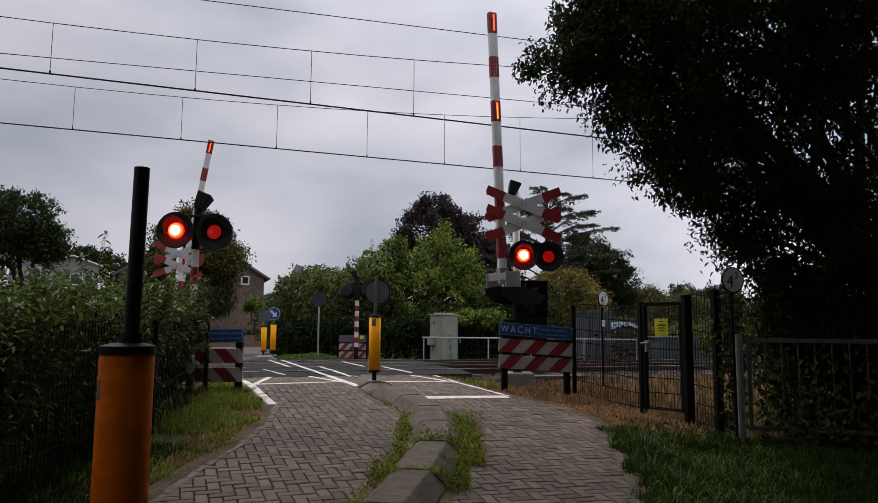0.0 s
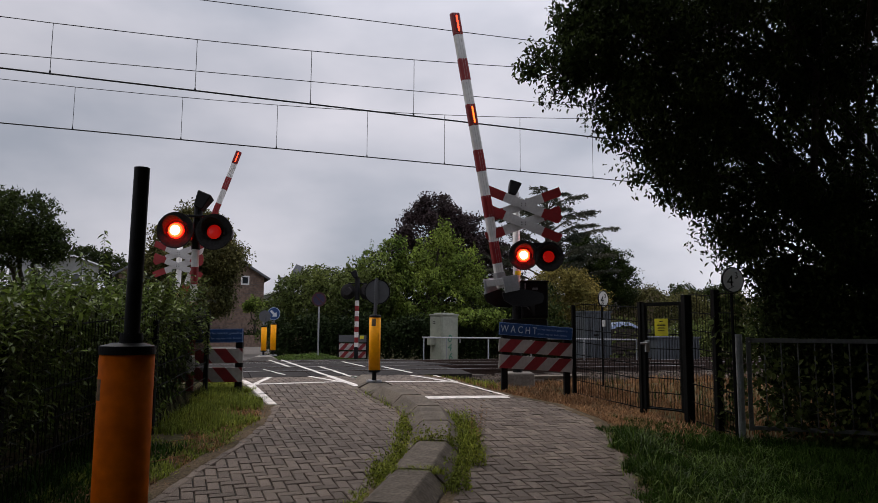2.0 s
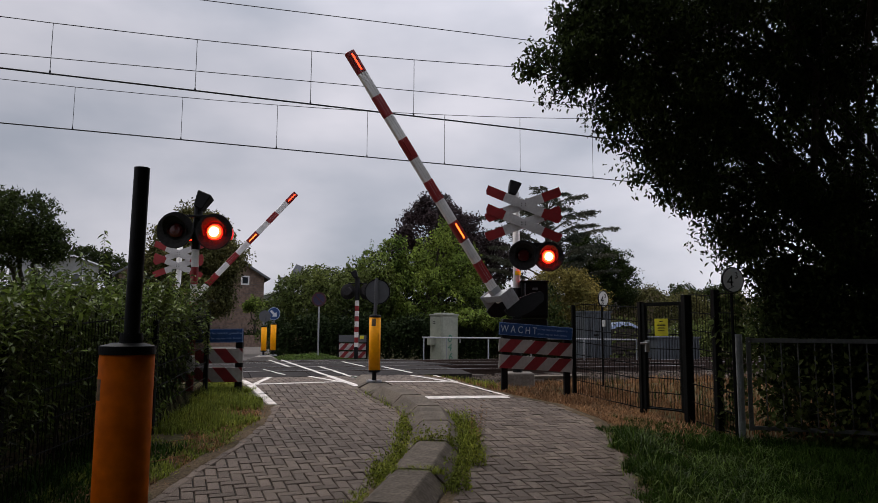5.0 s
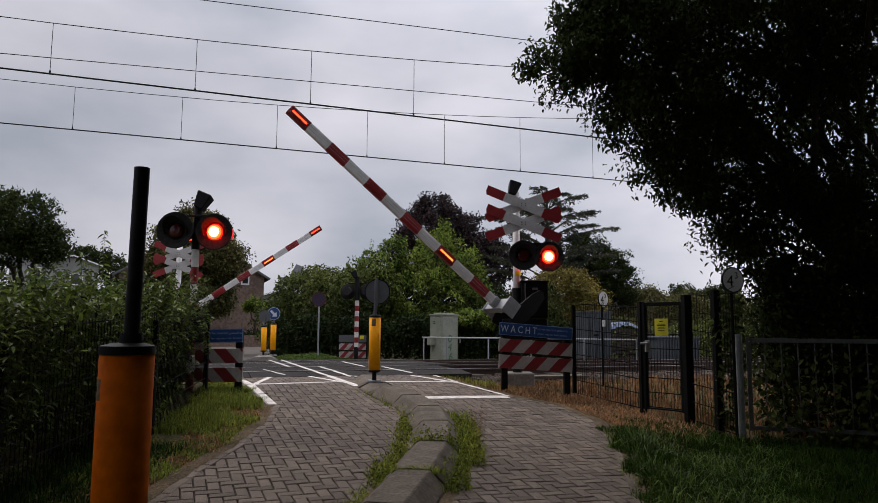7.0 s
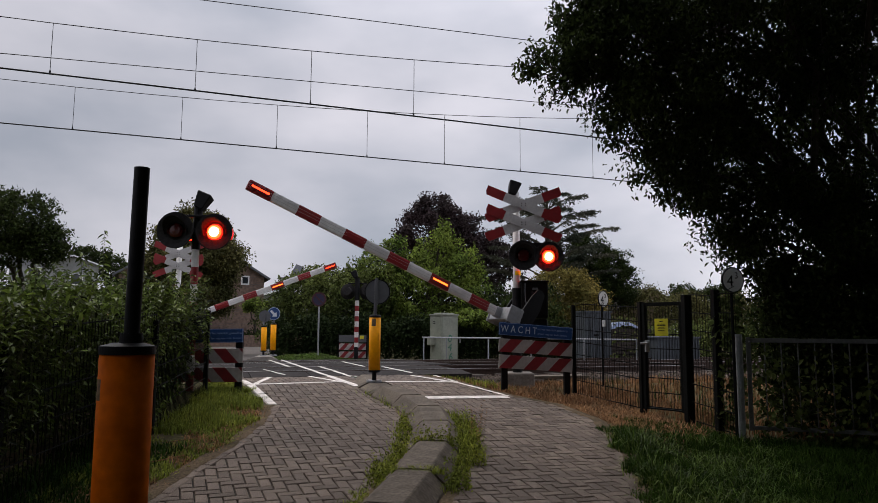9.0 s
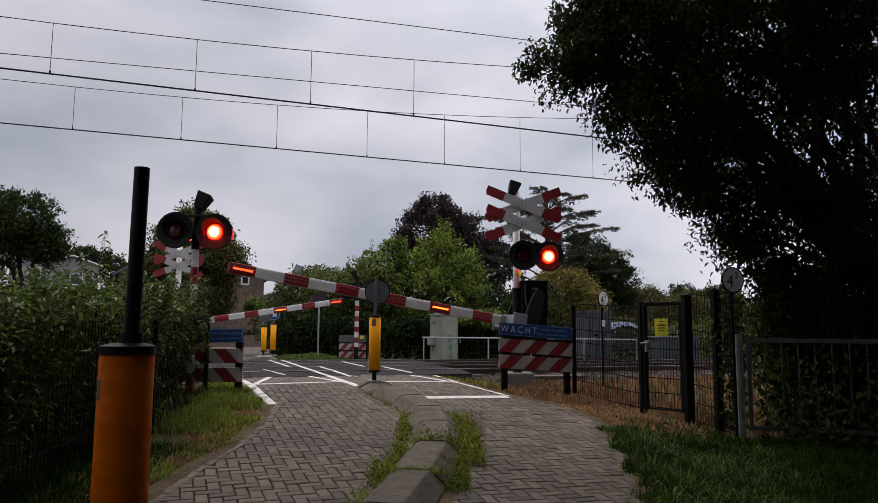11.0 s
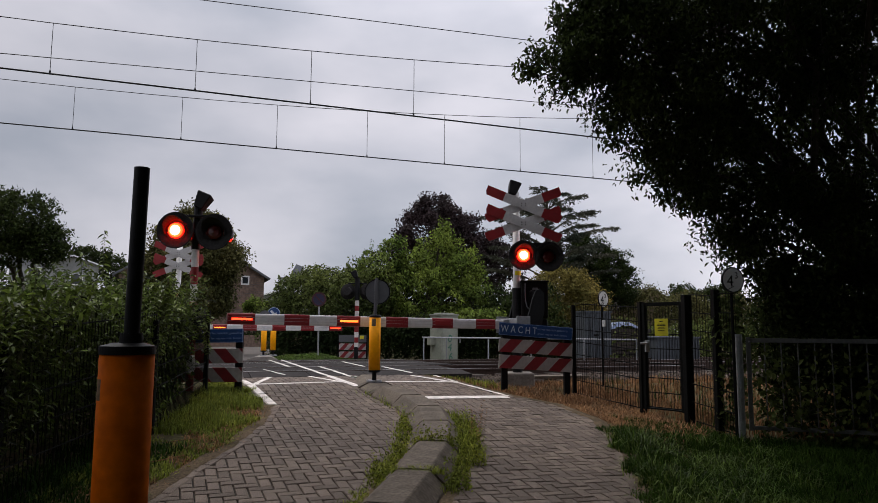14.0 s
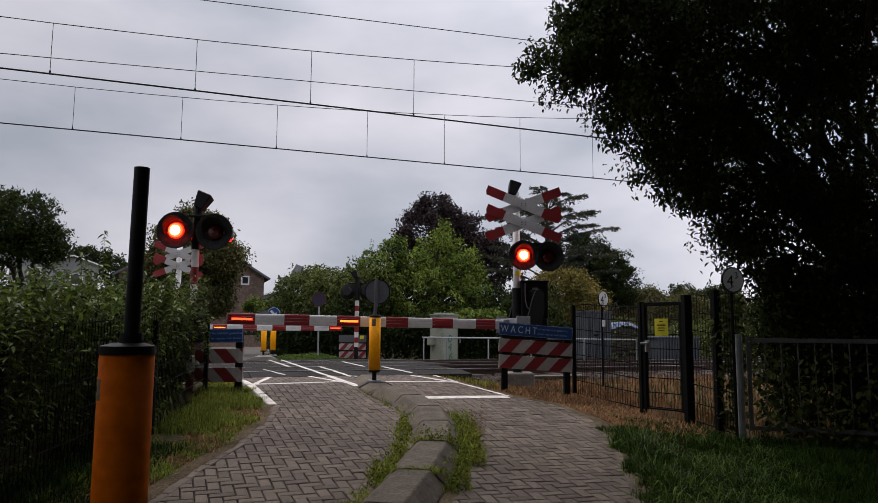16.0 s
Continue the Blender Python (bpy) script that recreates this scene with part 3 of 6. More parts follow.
# signal with barrier beside the near track
sig = thing("crossing_signal", Matrix.Translation((1.458, 13.035, -0.088)) @ Matrix.Scale(1.1217, 4), "crossing signal with red lights, double cross and lowering barrier", "railway signal")
bm = rod(B(), (0, 0, 0.15), (-0.01, 0, 3.04), 0.062, 0.058, 20)
part("pole", bm, WHITE, sig, "white steel pole", True)
bm = B()
rod(bm, (0, 0, 1.63), (0, 0, 1.70), 0.0635, seg=20)
part("pole_band", bm, NOTICE, sig, "yellow marker band")
bm = box(B(), (0.44, 0.28, 0.60), (0.275, 0.0, 1.22), None, 0.03)
box(bm, (0.37, 0.02, 0.5), (0.275, -0.146, 1.22), None, 0.006)
box(bm, (0.47, 0.30, 0.03), (0.275, 0.0, 1.525), None, 0.008)
part("type_plate", box(B(), (0.09, 0.008, 0.035), (0.28, -0.162, 1.40), None, 0.002), SIGNGREY, sig, "small grey plate")
part("drive_box", bm, BLACKM, sig, "black barrier drive box")
bm = rod(B(), (0, 0, -0.1), (0, 0, 1.42), 0.078, seg=16)
box(bm, (0.74, 0.32, 0.34), (0.12, 0.05, 0.74), None, 0.03)
part("machine_column", bm, BLACK, sig, "black machine column")
bm = box(B(), (0.46, 0.5, 0.28), (0.02, 0, -0.10), None, 0.03)
part("foundation", bm, PALE, sig, "grey concrete foundation")
top_hood(sig, -0.05, 0.0, 3.09, 18)
double_cross(sig, 0.064, 2.746, -0.42, 1.295, 0.151, 0.307)
signal_light(sig, (0.055, -0.45, 1.918), 0.24, 0.125, "L")
signal_light(sig, (0.456, -0.45, 1.898), 0.24, 0.125, "R")
for size, at in (((0.10, 0.40, 0.07), (0.02, -0.22, 1.92)), ((0.06, 0.40, 0.06), (0.0, -0.22, 2.72)), ((0.06, 0.40, 0.06), (0.0, -0.22, 2.44))):
    part("light_bracket", box(B(), size, at, None, 0.01), BLACKM, sig)
part("crossbar", box(B(), (0.5, 0.06, 0.07), (0.25, -0.43, 1.91), None, 0.01), BLACKM, sig)
part("number_plate_back", box(B(), (0.46, 0.03, 0.12), (0.26, -0.43, 2.07), None, 0.01), BLACKM, sig)
hose = ((0.115, -0.165, 1.49), (0.112, -0.175, 1.36), (0.118, -0.18, 1.20), (0.14, -0.18, 1.11), (0.18, -0.175, 1.06))
bm = B()
for a, b in zip(hose, hose[1:]):
    rod(bm, a, b, 0.009, seg=8)
part("cable_tube", bm, SIGNGREY, sig, "bent grey cable tube")
NEAR_PIVOT = (0.16, -0.12, 1.268)
NEAR_YAW = 205.6
near_arm = barrier_arm(sig, NEAR_PIVOT, NEAR_YAW, 4.766, 0.46, 0.377, 0.148, ((0, None), (4, "L"), (8, "R")), 1)

# signal with lights alone at the opposite edge of the path
sig2 = thing("crossing_signal", Matrix.Translation((-3.696, 10.56, -0.072)) @ Matrix.Scale(1.1, 4), "crossing signal with two red lights on a banded pole", "railway signal")
banded(sig2, 0, 0, -0.12, 1.80, 0.05, 8, 1)
part("pole", rod(B(), (0, 0, 1.80), (0.02, 0, 2.42), 0.058, seg=18), BLACK, sig2, "black pole head", False)
part("crossbar", box(B(), (0.56, 0.07, 0.03), (0.03, -0.09, 2.255), None, 0.008), BLACK, sig2)
part("light_bracket", box(B(), (0.3, 0.10, 0.06), (0.03, -0.05, 2.05), None, 0.01), BLACK, sig2)
bm = box(B(), (0.30, 0.25, 0.42), (-0.02, 0.05, 0.78), None, 0.02)
part("switch_box", bm, BLACK, sig2, "black switch box")
top_hood(sig2, 0.065, 0.0, 2.47, 22)
signal_light(sig2, (-0.235, -0.12, 2.05), 0.25, 0.13, "L")
signal_light(sig2, (0.295, -0.12, 2.03), 0.25, 0.13, "R")

# barrier and cross on the far side
MAST3 = (-7.05, 17.7, 0.0)
sig3 = thing("crossing_signal", Matrix.Translation(MAST3), "far crossing signal with double cross and lowering barrier", "railway signal")
bm = rod(B(), (0.45, 0, -0.3), (0.45, 0, 3.0), 0.07, seg=18)
part("pole", bm, WHITE, sig3, "white steel pole", True)
bm = box(B(), (0.55, 0.42, 0.70), (0.0, 0.1, 1.1), None, 0.03)
part("drive_box", bm, BLACK, sig3, "black barrier drive box")
double_cross(sig3, 0.47, 2.60, -0.1, 1.33, 0.155, 0.315)
FAR_PIVOT = (-6.93 - MAST3[0], 17.46 - MAST3[1], 1.10)
far_arm = barrier_arm(sig3, FAR_PIVOT, 20.3, 4.60, 0.35, 0.372, 0.148, ((0, None), (4, "R"), (8, "L")), -1)

# signal that faces the other way, across the tracks
MAST4 = (-2.55, 21.9, 0.0)
sig4 = thing("crossing_signal", Matrix.Translation(MAST4), "crossing signal seen from behind on a banded pole", "railway signal")
banded(sig4, 0, 0, 0.15, 1.62, 0.065, 9, 0)
part("pole_foot", rod(B(), (0, 0, -0.35), (0, 0, 0.18), 0.07, seg=14), BLACK, sig4)
part("pole", rod(B(), (0, 0, 1.62), (0, 0, 2.32), 0.075, seg=14), BLACK, sig4, "black pole head")
part("crossbar", box(B(), (0.6, 0.05, 0.04), (0, 0, 2.15), None, 0.01), BLACK, sig4)
top_hood(sig4, -0.08, 0, 2.42, -25)
for dx in (-0.30, 0.30):
    signal_light(sig4, (dx, 0.1, 1.90), 0.245, 0.105, None, 180)
bm = box(B(), (0.12, 0.01, 0.1), (0.18, -0.08, 0.48), None, 0.003)
part("number_plate", bm, NOTICE, sig4, "small yellow plate")


# ---- text ----
def text_mesh(parent, body, size, m, material, name="lettering", label=""):
    cu = bpy.data.curves.new("letters", "FONT")
    cu.body, cu.size, cu.extrude, cu.resolution_u = body, size, 0.0015, 3
    tmp = bpy.data.objects.new("letters", cu)
    me = bpy.data.meshes.new_from_object(tmp)
    bpy.data.objects.remove(tmp)
    me.materials.clear()
    me.materials.append(material)
    ob = new(name, me)
    ob.parent = parent
    ob.matrix_basis = m @ rot("X", 90)
    return tagged(ob, label)


# ---- warning boards ----
def striped(parent, w, h, z, tilt, lean, n=3):
    m = Matrix.Translation((0, 0, z)) @ rot("Y", tilt)
    bm = box(B(), (w, 0.025, h), bevel=0.004)
    p = part("striped_board", bm, WHITEB, parent, "red and white striped board")
    p.matrix_basis = m
    step = w / n
    for i in range(n + 2):
        a = -w / 2 + (i - 1) * step + (0.0 if lean > 0 else step * 0.35)
        q = []
        for x, zz in ((a, -h / 2), (a + step / 2, -h / 2), (a + step / 2 + lean, h / 2), (a + lean, h / 2)):
            q.append((x, zz))
        q = clip_x(clip_x(q, -w / 2 + 0.004, 1), w / 2 - 0.004, -1)
        if len(q) > 2:
            bm = prism(B(), q, 0.031)
            part("stripe", bm, REDB, p, "red stripe")
    return p


def clip_x(poly, lim, sg):
    out = []
    for i in range(len(poly)):
        a, b = poly[i - 1], poly[i]
        ia, ib = (a[0] - lim) * sg >= 0, (b[0] - lim) * sg >= 0
        if ia != ib:
            k = (lim - a[0]) / (b[0] - a[0])
            out.append((lim, a[1] + k * (b[1] - a[1])))
        if ib:
            out.append(b)
    return out


def warning_board(m, w, tilt, lean, posts, zs, label, wacht):
    t = thing("warning_board", m, label, "warning sign", "warning boards")
    for x, z0 in posts:
        bm = box(B(), (0.10, 0.07, zs[0] + 0.1 - z0), (x, 0.04, (zs[0] + 0.05 + z0) / 2), None, 0.006)
        part("post", bm, BLACKM, t, "black square post")
    bm = box(B(), (w, 0.02, 0.205), bevel=0.006)
    s = part("blue_sign", bm, BLUE, t, "blue sign with white lettering")
    s.matrix_basis = Matrix.Translation((0, -0.02, zs[0])) @ rot("Y", tilt)
    bm = B()
    for dz in (-0.095, 0.095):
        box(bm, (w - 0.02, 0.003, 0.004), (0, -0.0115, dz))
    for dx in (-1, 1):
        box(bm, (0.004, 0.003, 0.19), (dx * (w / 2 - 0.008), -0.0115, 0))
    part("sign_border", bm, LETTER_DIM, s)
    x0 = -w / 2 + 0.025
    if wacht:
        text_mesh(s, "W A C H T", 0.160, Matrix.Translation((x0, -0.0125, -0.05)) @ Matrix.Diagonal((0.80, 1, 1, 1)), LETTER, label="large white lettering")
        x0 = -w / 2 + 0.655
    for i, row in enumerate(("tot het rode licht gedoofd is", "er kan nog een trein komen")):
        text_mesh(s, row, 0.046 if wacht else 0.060, Matrix.Translation((x0, -0.0125, 0.022 - i * 0.075)), LETTER_DIM, label="small pale lettering")
    for z in zs[1:]:
        striped(t, w, 0.215, z, tilt * 0.95, lean)
    return t


warning_board(Matrix.Translation((1.60, 11.60, 0)) @ rot("Z", 12), 1.27, 4.0, 0.19, ((-0.53, -0.32), (0.55, -0.45)), (0.71, 0.445, 0.185),
              "blue waiting sign over two red-white striped boards", True)
warning_board(Matrix.Translation((-3.52, 10.62, 0)) @ rot("Z", -4), 1.20, -1.0, -0.2, ((0.53, -0.3), (-0.5, -0.3)), (0.61, 0.31, 0.03),
              "blue sign and striped boards half hidden by the hedge", True)
wb3 = thing("warning_board", Matrix.Translation((-2.70, 22.2, -0.3)), "far dark-backed warning board with striped planks", "warning sign", "warning boards")
for x in (-0.42, 0.42):
    part("post", box(B(), (0.09, 0.08, 1.15), (x, 0.05, 0.30), None, 0.006), BLACKM, wb3, "black square post")
part("blue_sign", box(B(), (0.86, 0.03, 0.22), (0, 0, 0.73), None, 0.006), SIGNGREY, wb3, "grey sign back")
for z in (0.48, 0.23):
    striped(wb3, 0.84, 0.20, z, 0, 0.18)


# ---- bollards ----
def bollard(x, y, z, h, r, label, foot=0.0, paint=None):
    t = thing("bollard", Matrix.Translation((x, y, z)), label, "bollard", "yellow bollards")
    bm = rod(B(), (0, 0, foot), (0, 0, h - 0.03), r, r, 40)
    part("body", bm, paint or YELLOW, t, "yellow plastic body", False)
    for p in t.children[-1].data.polygons:
        p.use_smooth = abs(p.normal.z) < 0.5
    bm = rod(B(), (0, 0, h - 0.032), (0, 0, h), r * 1.03, r * 1.03, 40)
    rod(bm, (0, 0, h), (0, 0, h + 0.012), r * 1.0, r * 0.6, 40)
    part("cap", bm, BLACK, t, "black cap")
    if foot:
        bm = rod(B(), (0, 0, 0), (0, 0, foot), r * 0.4, seg=14)
        part("base_plate", rod(B(), (0, 0, -0.01), (0, 0, 0.022), r * 1.35, r * 1.3, 24), GREYPOLE, t, "pale steel base plate")
        rod(bm, (0, 0, foot), (0, 0, foot + 0.035), r * 1.04, seg=32)
        part("foot", bm, BLACK, t, "dark steel foot")
    if r < 0.09:
        return t
    bm = B()
    v = []
    for k in range(5):
        a = radians((-158 + 8 * k) if foot == 0 else (-120 + 11 * k))
        v.append([bm.verts.new((r * 1.006 * math.cos(a), r * 1.006 * math.sin(a), h - dz)) for dz in (0.125 if foot == 0 else 0.05, 0.205 if foot == 0 else 0.17)])
    for k in range(4):
        bm.faces.new((v[k][0], v[k][1], v[k + 1][1], v[k + 1][0]))
    part("sticker", bm, STICKER, t, "worn brownish sticker")
    return t


nb = bollard(-1.222, 2.78, -0.86, 1.510, 0.1015, "orange-yellow bollard with black cap and dark pole", 0.0, ORANGE)
bm = rod(B(), (0.012, 0, 1.51), (0.012, 0, 1.56), 0.045, 0.043, 24)
rod(bm, (0.012, 0, 1.55), (0.018, 0, 2.225), 0.030, 0.030, 24)
part("pole", bm, BLACK, nb, "dark steel pole")
mb = bollard(-1.02, 11.3, -0.10, 1.045, 0.092, "yellow bollard with round sign on the kerb island", 0.145)
bm = rod(B(), (0, 0.0, 1.03), (0.01, 0, 1.586), 0.028, seg=14)
box(bm, (0.047, 0.03, 0.43), (0.02, -0.018, 1.426), None, 0.004)
part("pole", bm, SIGNGREY, mb, "grey sign pole")
bm = rod(B(), (0.03, 0.012, 1.426), (0.03, 0.024, 1.426), 0.204, seg=40)
part("sign_disc", bm, SIGNGREY, mb, "grey back of a round sign")
bm = annulus(B(), 0.191, 0.207, -0.008, 0.004, 40)
part("sign_rim", bm, BLACK, mb, "dark sign rim").matrix_basis = Matrix.Translation((0.03, 0.012, 1.426))
fb = bollard(-5.10, 20.6, -0.06, 0.86, 0.078, "far yellow bollard beside the traffic island", 0.12)
fb2 = bollard(-4.99, 21.3, -0.07, 0.95, 0.085, "far yellow bollard with blue arrow sign", 0.12)
bm = rod(B(), (0, 0, 0.98), (0, 0, 1.38), 0.025, seg=12)
part("pole", bm, SIGNGREY, fb2)
bm = rod(B(), (0, -0.03, 1.25), (0, -0.015, 1.25), 0.19, seg=36)
part("sign_disc", bm, BLUE, fb2, "blue round sign")
bm = annulus(B(), 0.175, 0.19, -0.036, -0.031, 36)
part("sign_rim", bm, LETTER_DIM, fb2).matrix_basis = Matrix.Translation((0, 0, 1.25))
bm = B()
prism(bm, [(-0.035, 0.13), (0.035, 0.13), (0.035, -0.02), (0.10, -0.02), (0, -0.13), (-0.10, -0.02), (-0.035, -0.02)], 0.006, Matrix.Translation((0, -0.036, 1.25)) @ rot("Y", -45))
part("arrow", bm, LETTER, fb2, "white arrow")
bm = rod(B(), (0, 0, 0.90), (0, 0, 1.22), 0.022, seg=12)
rod(bm, (0, 0.02, 1.15), (0, 0.03, 1.15), 0.17, seg=32)
part("sign_disc", bm, SIGNGREY, fb, "grey back of a round sign")

np_ = thing("no_parking_sign", Matrix.Translation((-3.75, 22.0, -0.33)), "round blue no-parking sign on a thin post", "traffic sign")
part("post", rod(B(), (0, 0, 0), (0, 0, 2.05), 0.028, seg=12), GREYPOLE, np_, "thin grey post")
part("sign_disc", rod(B(), (0, -0.04, 1.98), (0, -0.03, 1.98), 0.2, seg=36), mat("faded_blue", (0.022, 0.019, 0.052), 0.6), np_, "dark blue disc")
bm = annulus(B(), 0.175, 0.225, -0.005, 0.008, 36)
box(bm, (0.38, 0.006, 0.04), (0, -0.002, 0), rot("Y", 45))
part("sign_rim", bm, mat("faded_red", (0.060, 0.013, 0.018), 0.6), np_, "dull red rim and bar").matrix_basis = Matrix.Translation((0, -0.042, 1.98))


# ---- kerb island of concrete blocks ----
def kerb_block(a, b, wa, wb, h, label, material=None):
    a, b = Vector((*a, float(road_z(*a)))), Vector((*b, float(road_z(*b))))
    d = (b - a).normalized()
    nn = Vector((d.y, -d.x, 0)).normalized()
    a, b = a + d * 0.016, b - d * 0.016
    up = Vector((0, 0, 1))
    bm = B()
    rings = []
    for p, w in ((a, wa), (b, wb)):
        rings.append([bm.verts.new(p + nn * s * w * k + up * z) for s, k, z in ((-1, 0.5, -0.1), (-1, 0.5, 0.015), (-1, 0.245, h), (1, 0.245, h), (1, 0.5, 0.015), (1, 0.5, -0.1))])
    for k in range(6):
        bm.faces.new((rings[0][k], rings[0][(k + 1) % 6], rings[1][(k + 1) % 6], rings[1][k]))
    bm.faces.new(rings[0][::-1])
    bm.faces.new(rings[1])
    bmesh.ops.recalc_face_normals(bm, faces=bm.faces)
    bmesh.ops.bevel(bm, geom=list(bm.edges), offset=0.007, segments=2, affect="EDGES")
    k = part("kerb_block", bm, material or KERB)
    return tagged(k, label, "kerb", "blocks of the kerb island")


ISLAND = ((-0.78, 2.05), (-0.66, 3.1), (-0.54, 4.15), (-0.385, 5.15), (-0.205, 6.15), (-0.05, 7.23), (-0.03, 8.24), (-0.12, 9.14), (-0.365, 9.90), (-0.74, 10.64), (-0.97, 11.22))
for i in range(len(ISLAND) - 1):
    kerb_block(ISLAND[i], ISLAND[i + 1], 0.58, 0.58, 0.15 if i < 9 else 0.09, "weathered sloped concrete kerb block of the path island")
kerb_block((-0.96, 11.25), (-1.24, 12.35), 0.62, 0.42, 0.09, "low concrete end block under the bollard")
kerb_block((-5.0, 20.1), (-5.3, 21.6), 0.9, 0.6, 0.10, "low concrete island under the far bollards", PALE)
# white-topped kerb at the corner of the verge
for a, b in (((-2.20, 9.52), (-2.56, 10.3)), ((-2.56, 10.3), (-2.93, 11.1)), ((-2.93, 11.1), (-3.28, 11.85))):
    tagged(kerb_block(a, b, 0.125, 0.125, 0.018, "", WHITE_LINE), "white-painted kerb stone at the verge", "kerb", "white kerb stones")


isl_edge = lambda dx: ([p[1] for p in ISLAND], [p[0] + dx for p in ISLAND])
verge("soil_edge_island", isl_edge(0.24), 1, 5.0, 9.4, 0.34, "sandy litter along the kerb blocks")
verge("soil_edge_island", isl_edge(-0.24), -1, 5.0, 10.4, 0.24, "sandy litter along the kerb blocks")


# ---- fences ----
def mesh_panel(parent, a, b, z0a, z0b, h, step=0.06, rails=6, r=0.0035, thick=0.007):
    a, b = Vector((*a, 0)), Vector((*b, 0))
    n = max(2, int((b - a).length / step))
    bm = B()
    for i in range(n + 1):
        p = a.lerp(b, i / n)
        z = z0a + (z0b - z0a) * i / n
        rod(bm, (p.x, p.y, z), (p.x, p.y, z + h + 0.03), r, seg=4)
    tagged(part("wire_panel", bm, FENCE, parent, "dark upright wires"), kind="stuff")
    for k in range(rails):
        z = h * k / (rails - 1)
        bm = rod(B(), (a.x, a.y, z0a + z), (b.x, b.y, z0b + z), thick, seg=6)
        part("rail", bm, FENCE, parent)


fr = thing("mesh_fence", Matrix(), "dark welded mesh fence with gate along the railway", "fence")
for x, y, z0, z1, w in ((2.31, 12.03, -0.6, 1.16, 0.06), (3.06, 10.61, -0.6, 1.16, 0.085), (3.52, 9.98, -0.7, 1.24, 0.105), (3.70, 9.38, -0.7, 1.28, 0.085)):
    part("fence_post", box(B(), (w, w, z1 - z0), (x, y, (z0 + z1) / 2), rot("Z", 10), 0.006), FENCE, fr, "dark square post")
mesh_panel(fr, (2.33, 12.0), (3.04, 10.66), -0.32, -0.42, 1.5, 0.055, 8)
mesh_panel(fr, (3.54, 9.92), (3.69, 9.43), -0.50, -0.54, 1.74, 0.055, 8)
mesh_panel(fr, (3.71, 9.33), (3.80, 9.0), -0.55, -0.57, 1.78, 0.05, 8)
gt = thing("metal_gate", Matrix(), "closed dark mesh gate with a yellow notice", "gate")
ga, gb = Vector((3.085, 10.54, 0)), Vector((3.475, 10.05, 0))
bm = B()
for p in (ga, gb):
    box(bm, (0.055, 0.055, 1.56), (p.x, p.y, 0.36), rot("Z", 30), 0.004)
for z, th in ((-0.40, 0.022), (1.12, 0.05)):
    mid = (ga + gb) / 2
    box(bm, (0.05, (gb - ga).length, th), (mid.x, mid.y, z), rot("Z", 38.5), 0.004)
part("gate_frame", bm, FENCE, gt, "dark tubular frame")
mesh_panel(gt, (ga.x, ga.y), (gb.x, gb.y), -0.38, -0.38, 1.48, 0.05, 8)
bm = box(B(), (0.06, 0.06, 0.17), (3.10, 10.48, 0.50), None, 0.01)
rod(bm, (3.10, 10.47, 0.55), (3.09, 10.40, 0.55), 0.016, seg=10)
rod(bm, (3.09, 10.40, 0.55), (2.98, 10.42, 0.545), 0.016, seg=10)
part("handle", bm, GREYPOLE, gt, "grey lever handle and lock")
nt = box(B(), (0.012, 0.20, 0.25), bevel=0.003)
nt = part("notice", nt, NOTICE, gt, "yellow notice with dark lines of print")
nt.matrix_basis = Matrix.Translation((3.255, 10.28, 0.78)) @ rot("Z", 50)
for i, (zz, w, h) in enumerate(((0.085, 0.05, 0.012), (0.045, 0.12, 0.009), (0.025, 0.13, 0.009), (-0.005, 0.09, 0.005), (-0.02, 0.11, 0.005), (-0.05, 0.10, 0.010))):
    part("print_bar", box(B(), (0.002, w, h), (-0.0075, 0, zz)), BLACK, nt)


def limit_sign(x, y, z, r, yaw, pole_z, label):
    t = thing("limit_sign", Matrix.Translation((x, y, z)) @ rot("Z", yaw), label, "railway sign", "number signs")
    part("sign_disc", rod(B(), (0, -0.008, 0), (0, 0.008, 0), r, seg=36), SIGNWHITE, t, "white disc")
    part("sign_rim", annulus(B(), r * 0.97, r * 1.06, -0.012, 0.012, 36), BLACK, t, "black rim")
    part("post", rod(B(), (0, 0.03, pole_z - z), (0, 0.03, r * 0.8), 0.02, seg=10), FENCE, t, "dark post")
    text_mesh(t, "4", r * 1.35, Matrix.Translation((-r * 0.62, -0.0105, -r * 0.55)), BLACK, label="black numeral")
    text_mesh(t, "3", r * 0.75, Matrix.Translation((r * 0.14, -0.0105, r * 0.12)), BLACK, label="small black numeral")
    part("bar", box(B(), (r * 0.7, 0.003, r * 0.05), (-r * 0.25, -0.010, -r * 0.68), rot("Y", -25)), BLACK, t)


limit_sign(3.70, 8.8, 1.37, 0.152, 15, -0.7, "white number disc on a post by the fence")
limit_sign(3.05, 13.0, 1.31, 0.145, 41, -0.5, "white number disc on a post near the tracks")
part("label_plate", box(B(), (0.085, 0.012, 0.115), (0, -0.005, -0.45), None, 0.003), SIGNWHITE, bpy.data.objects["limit_sign.001"], "small white plate")

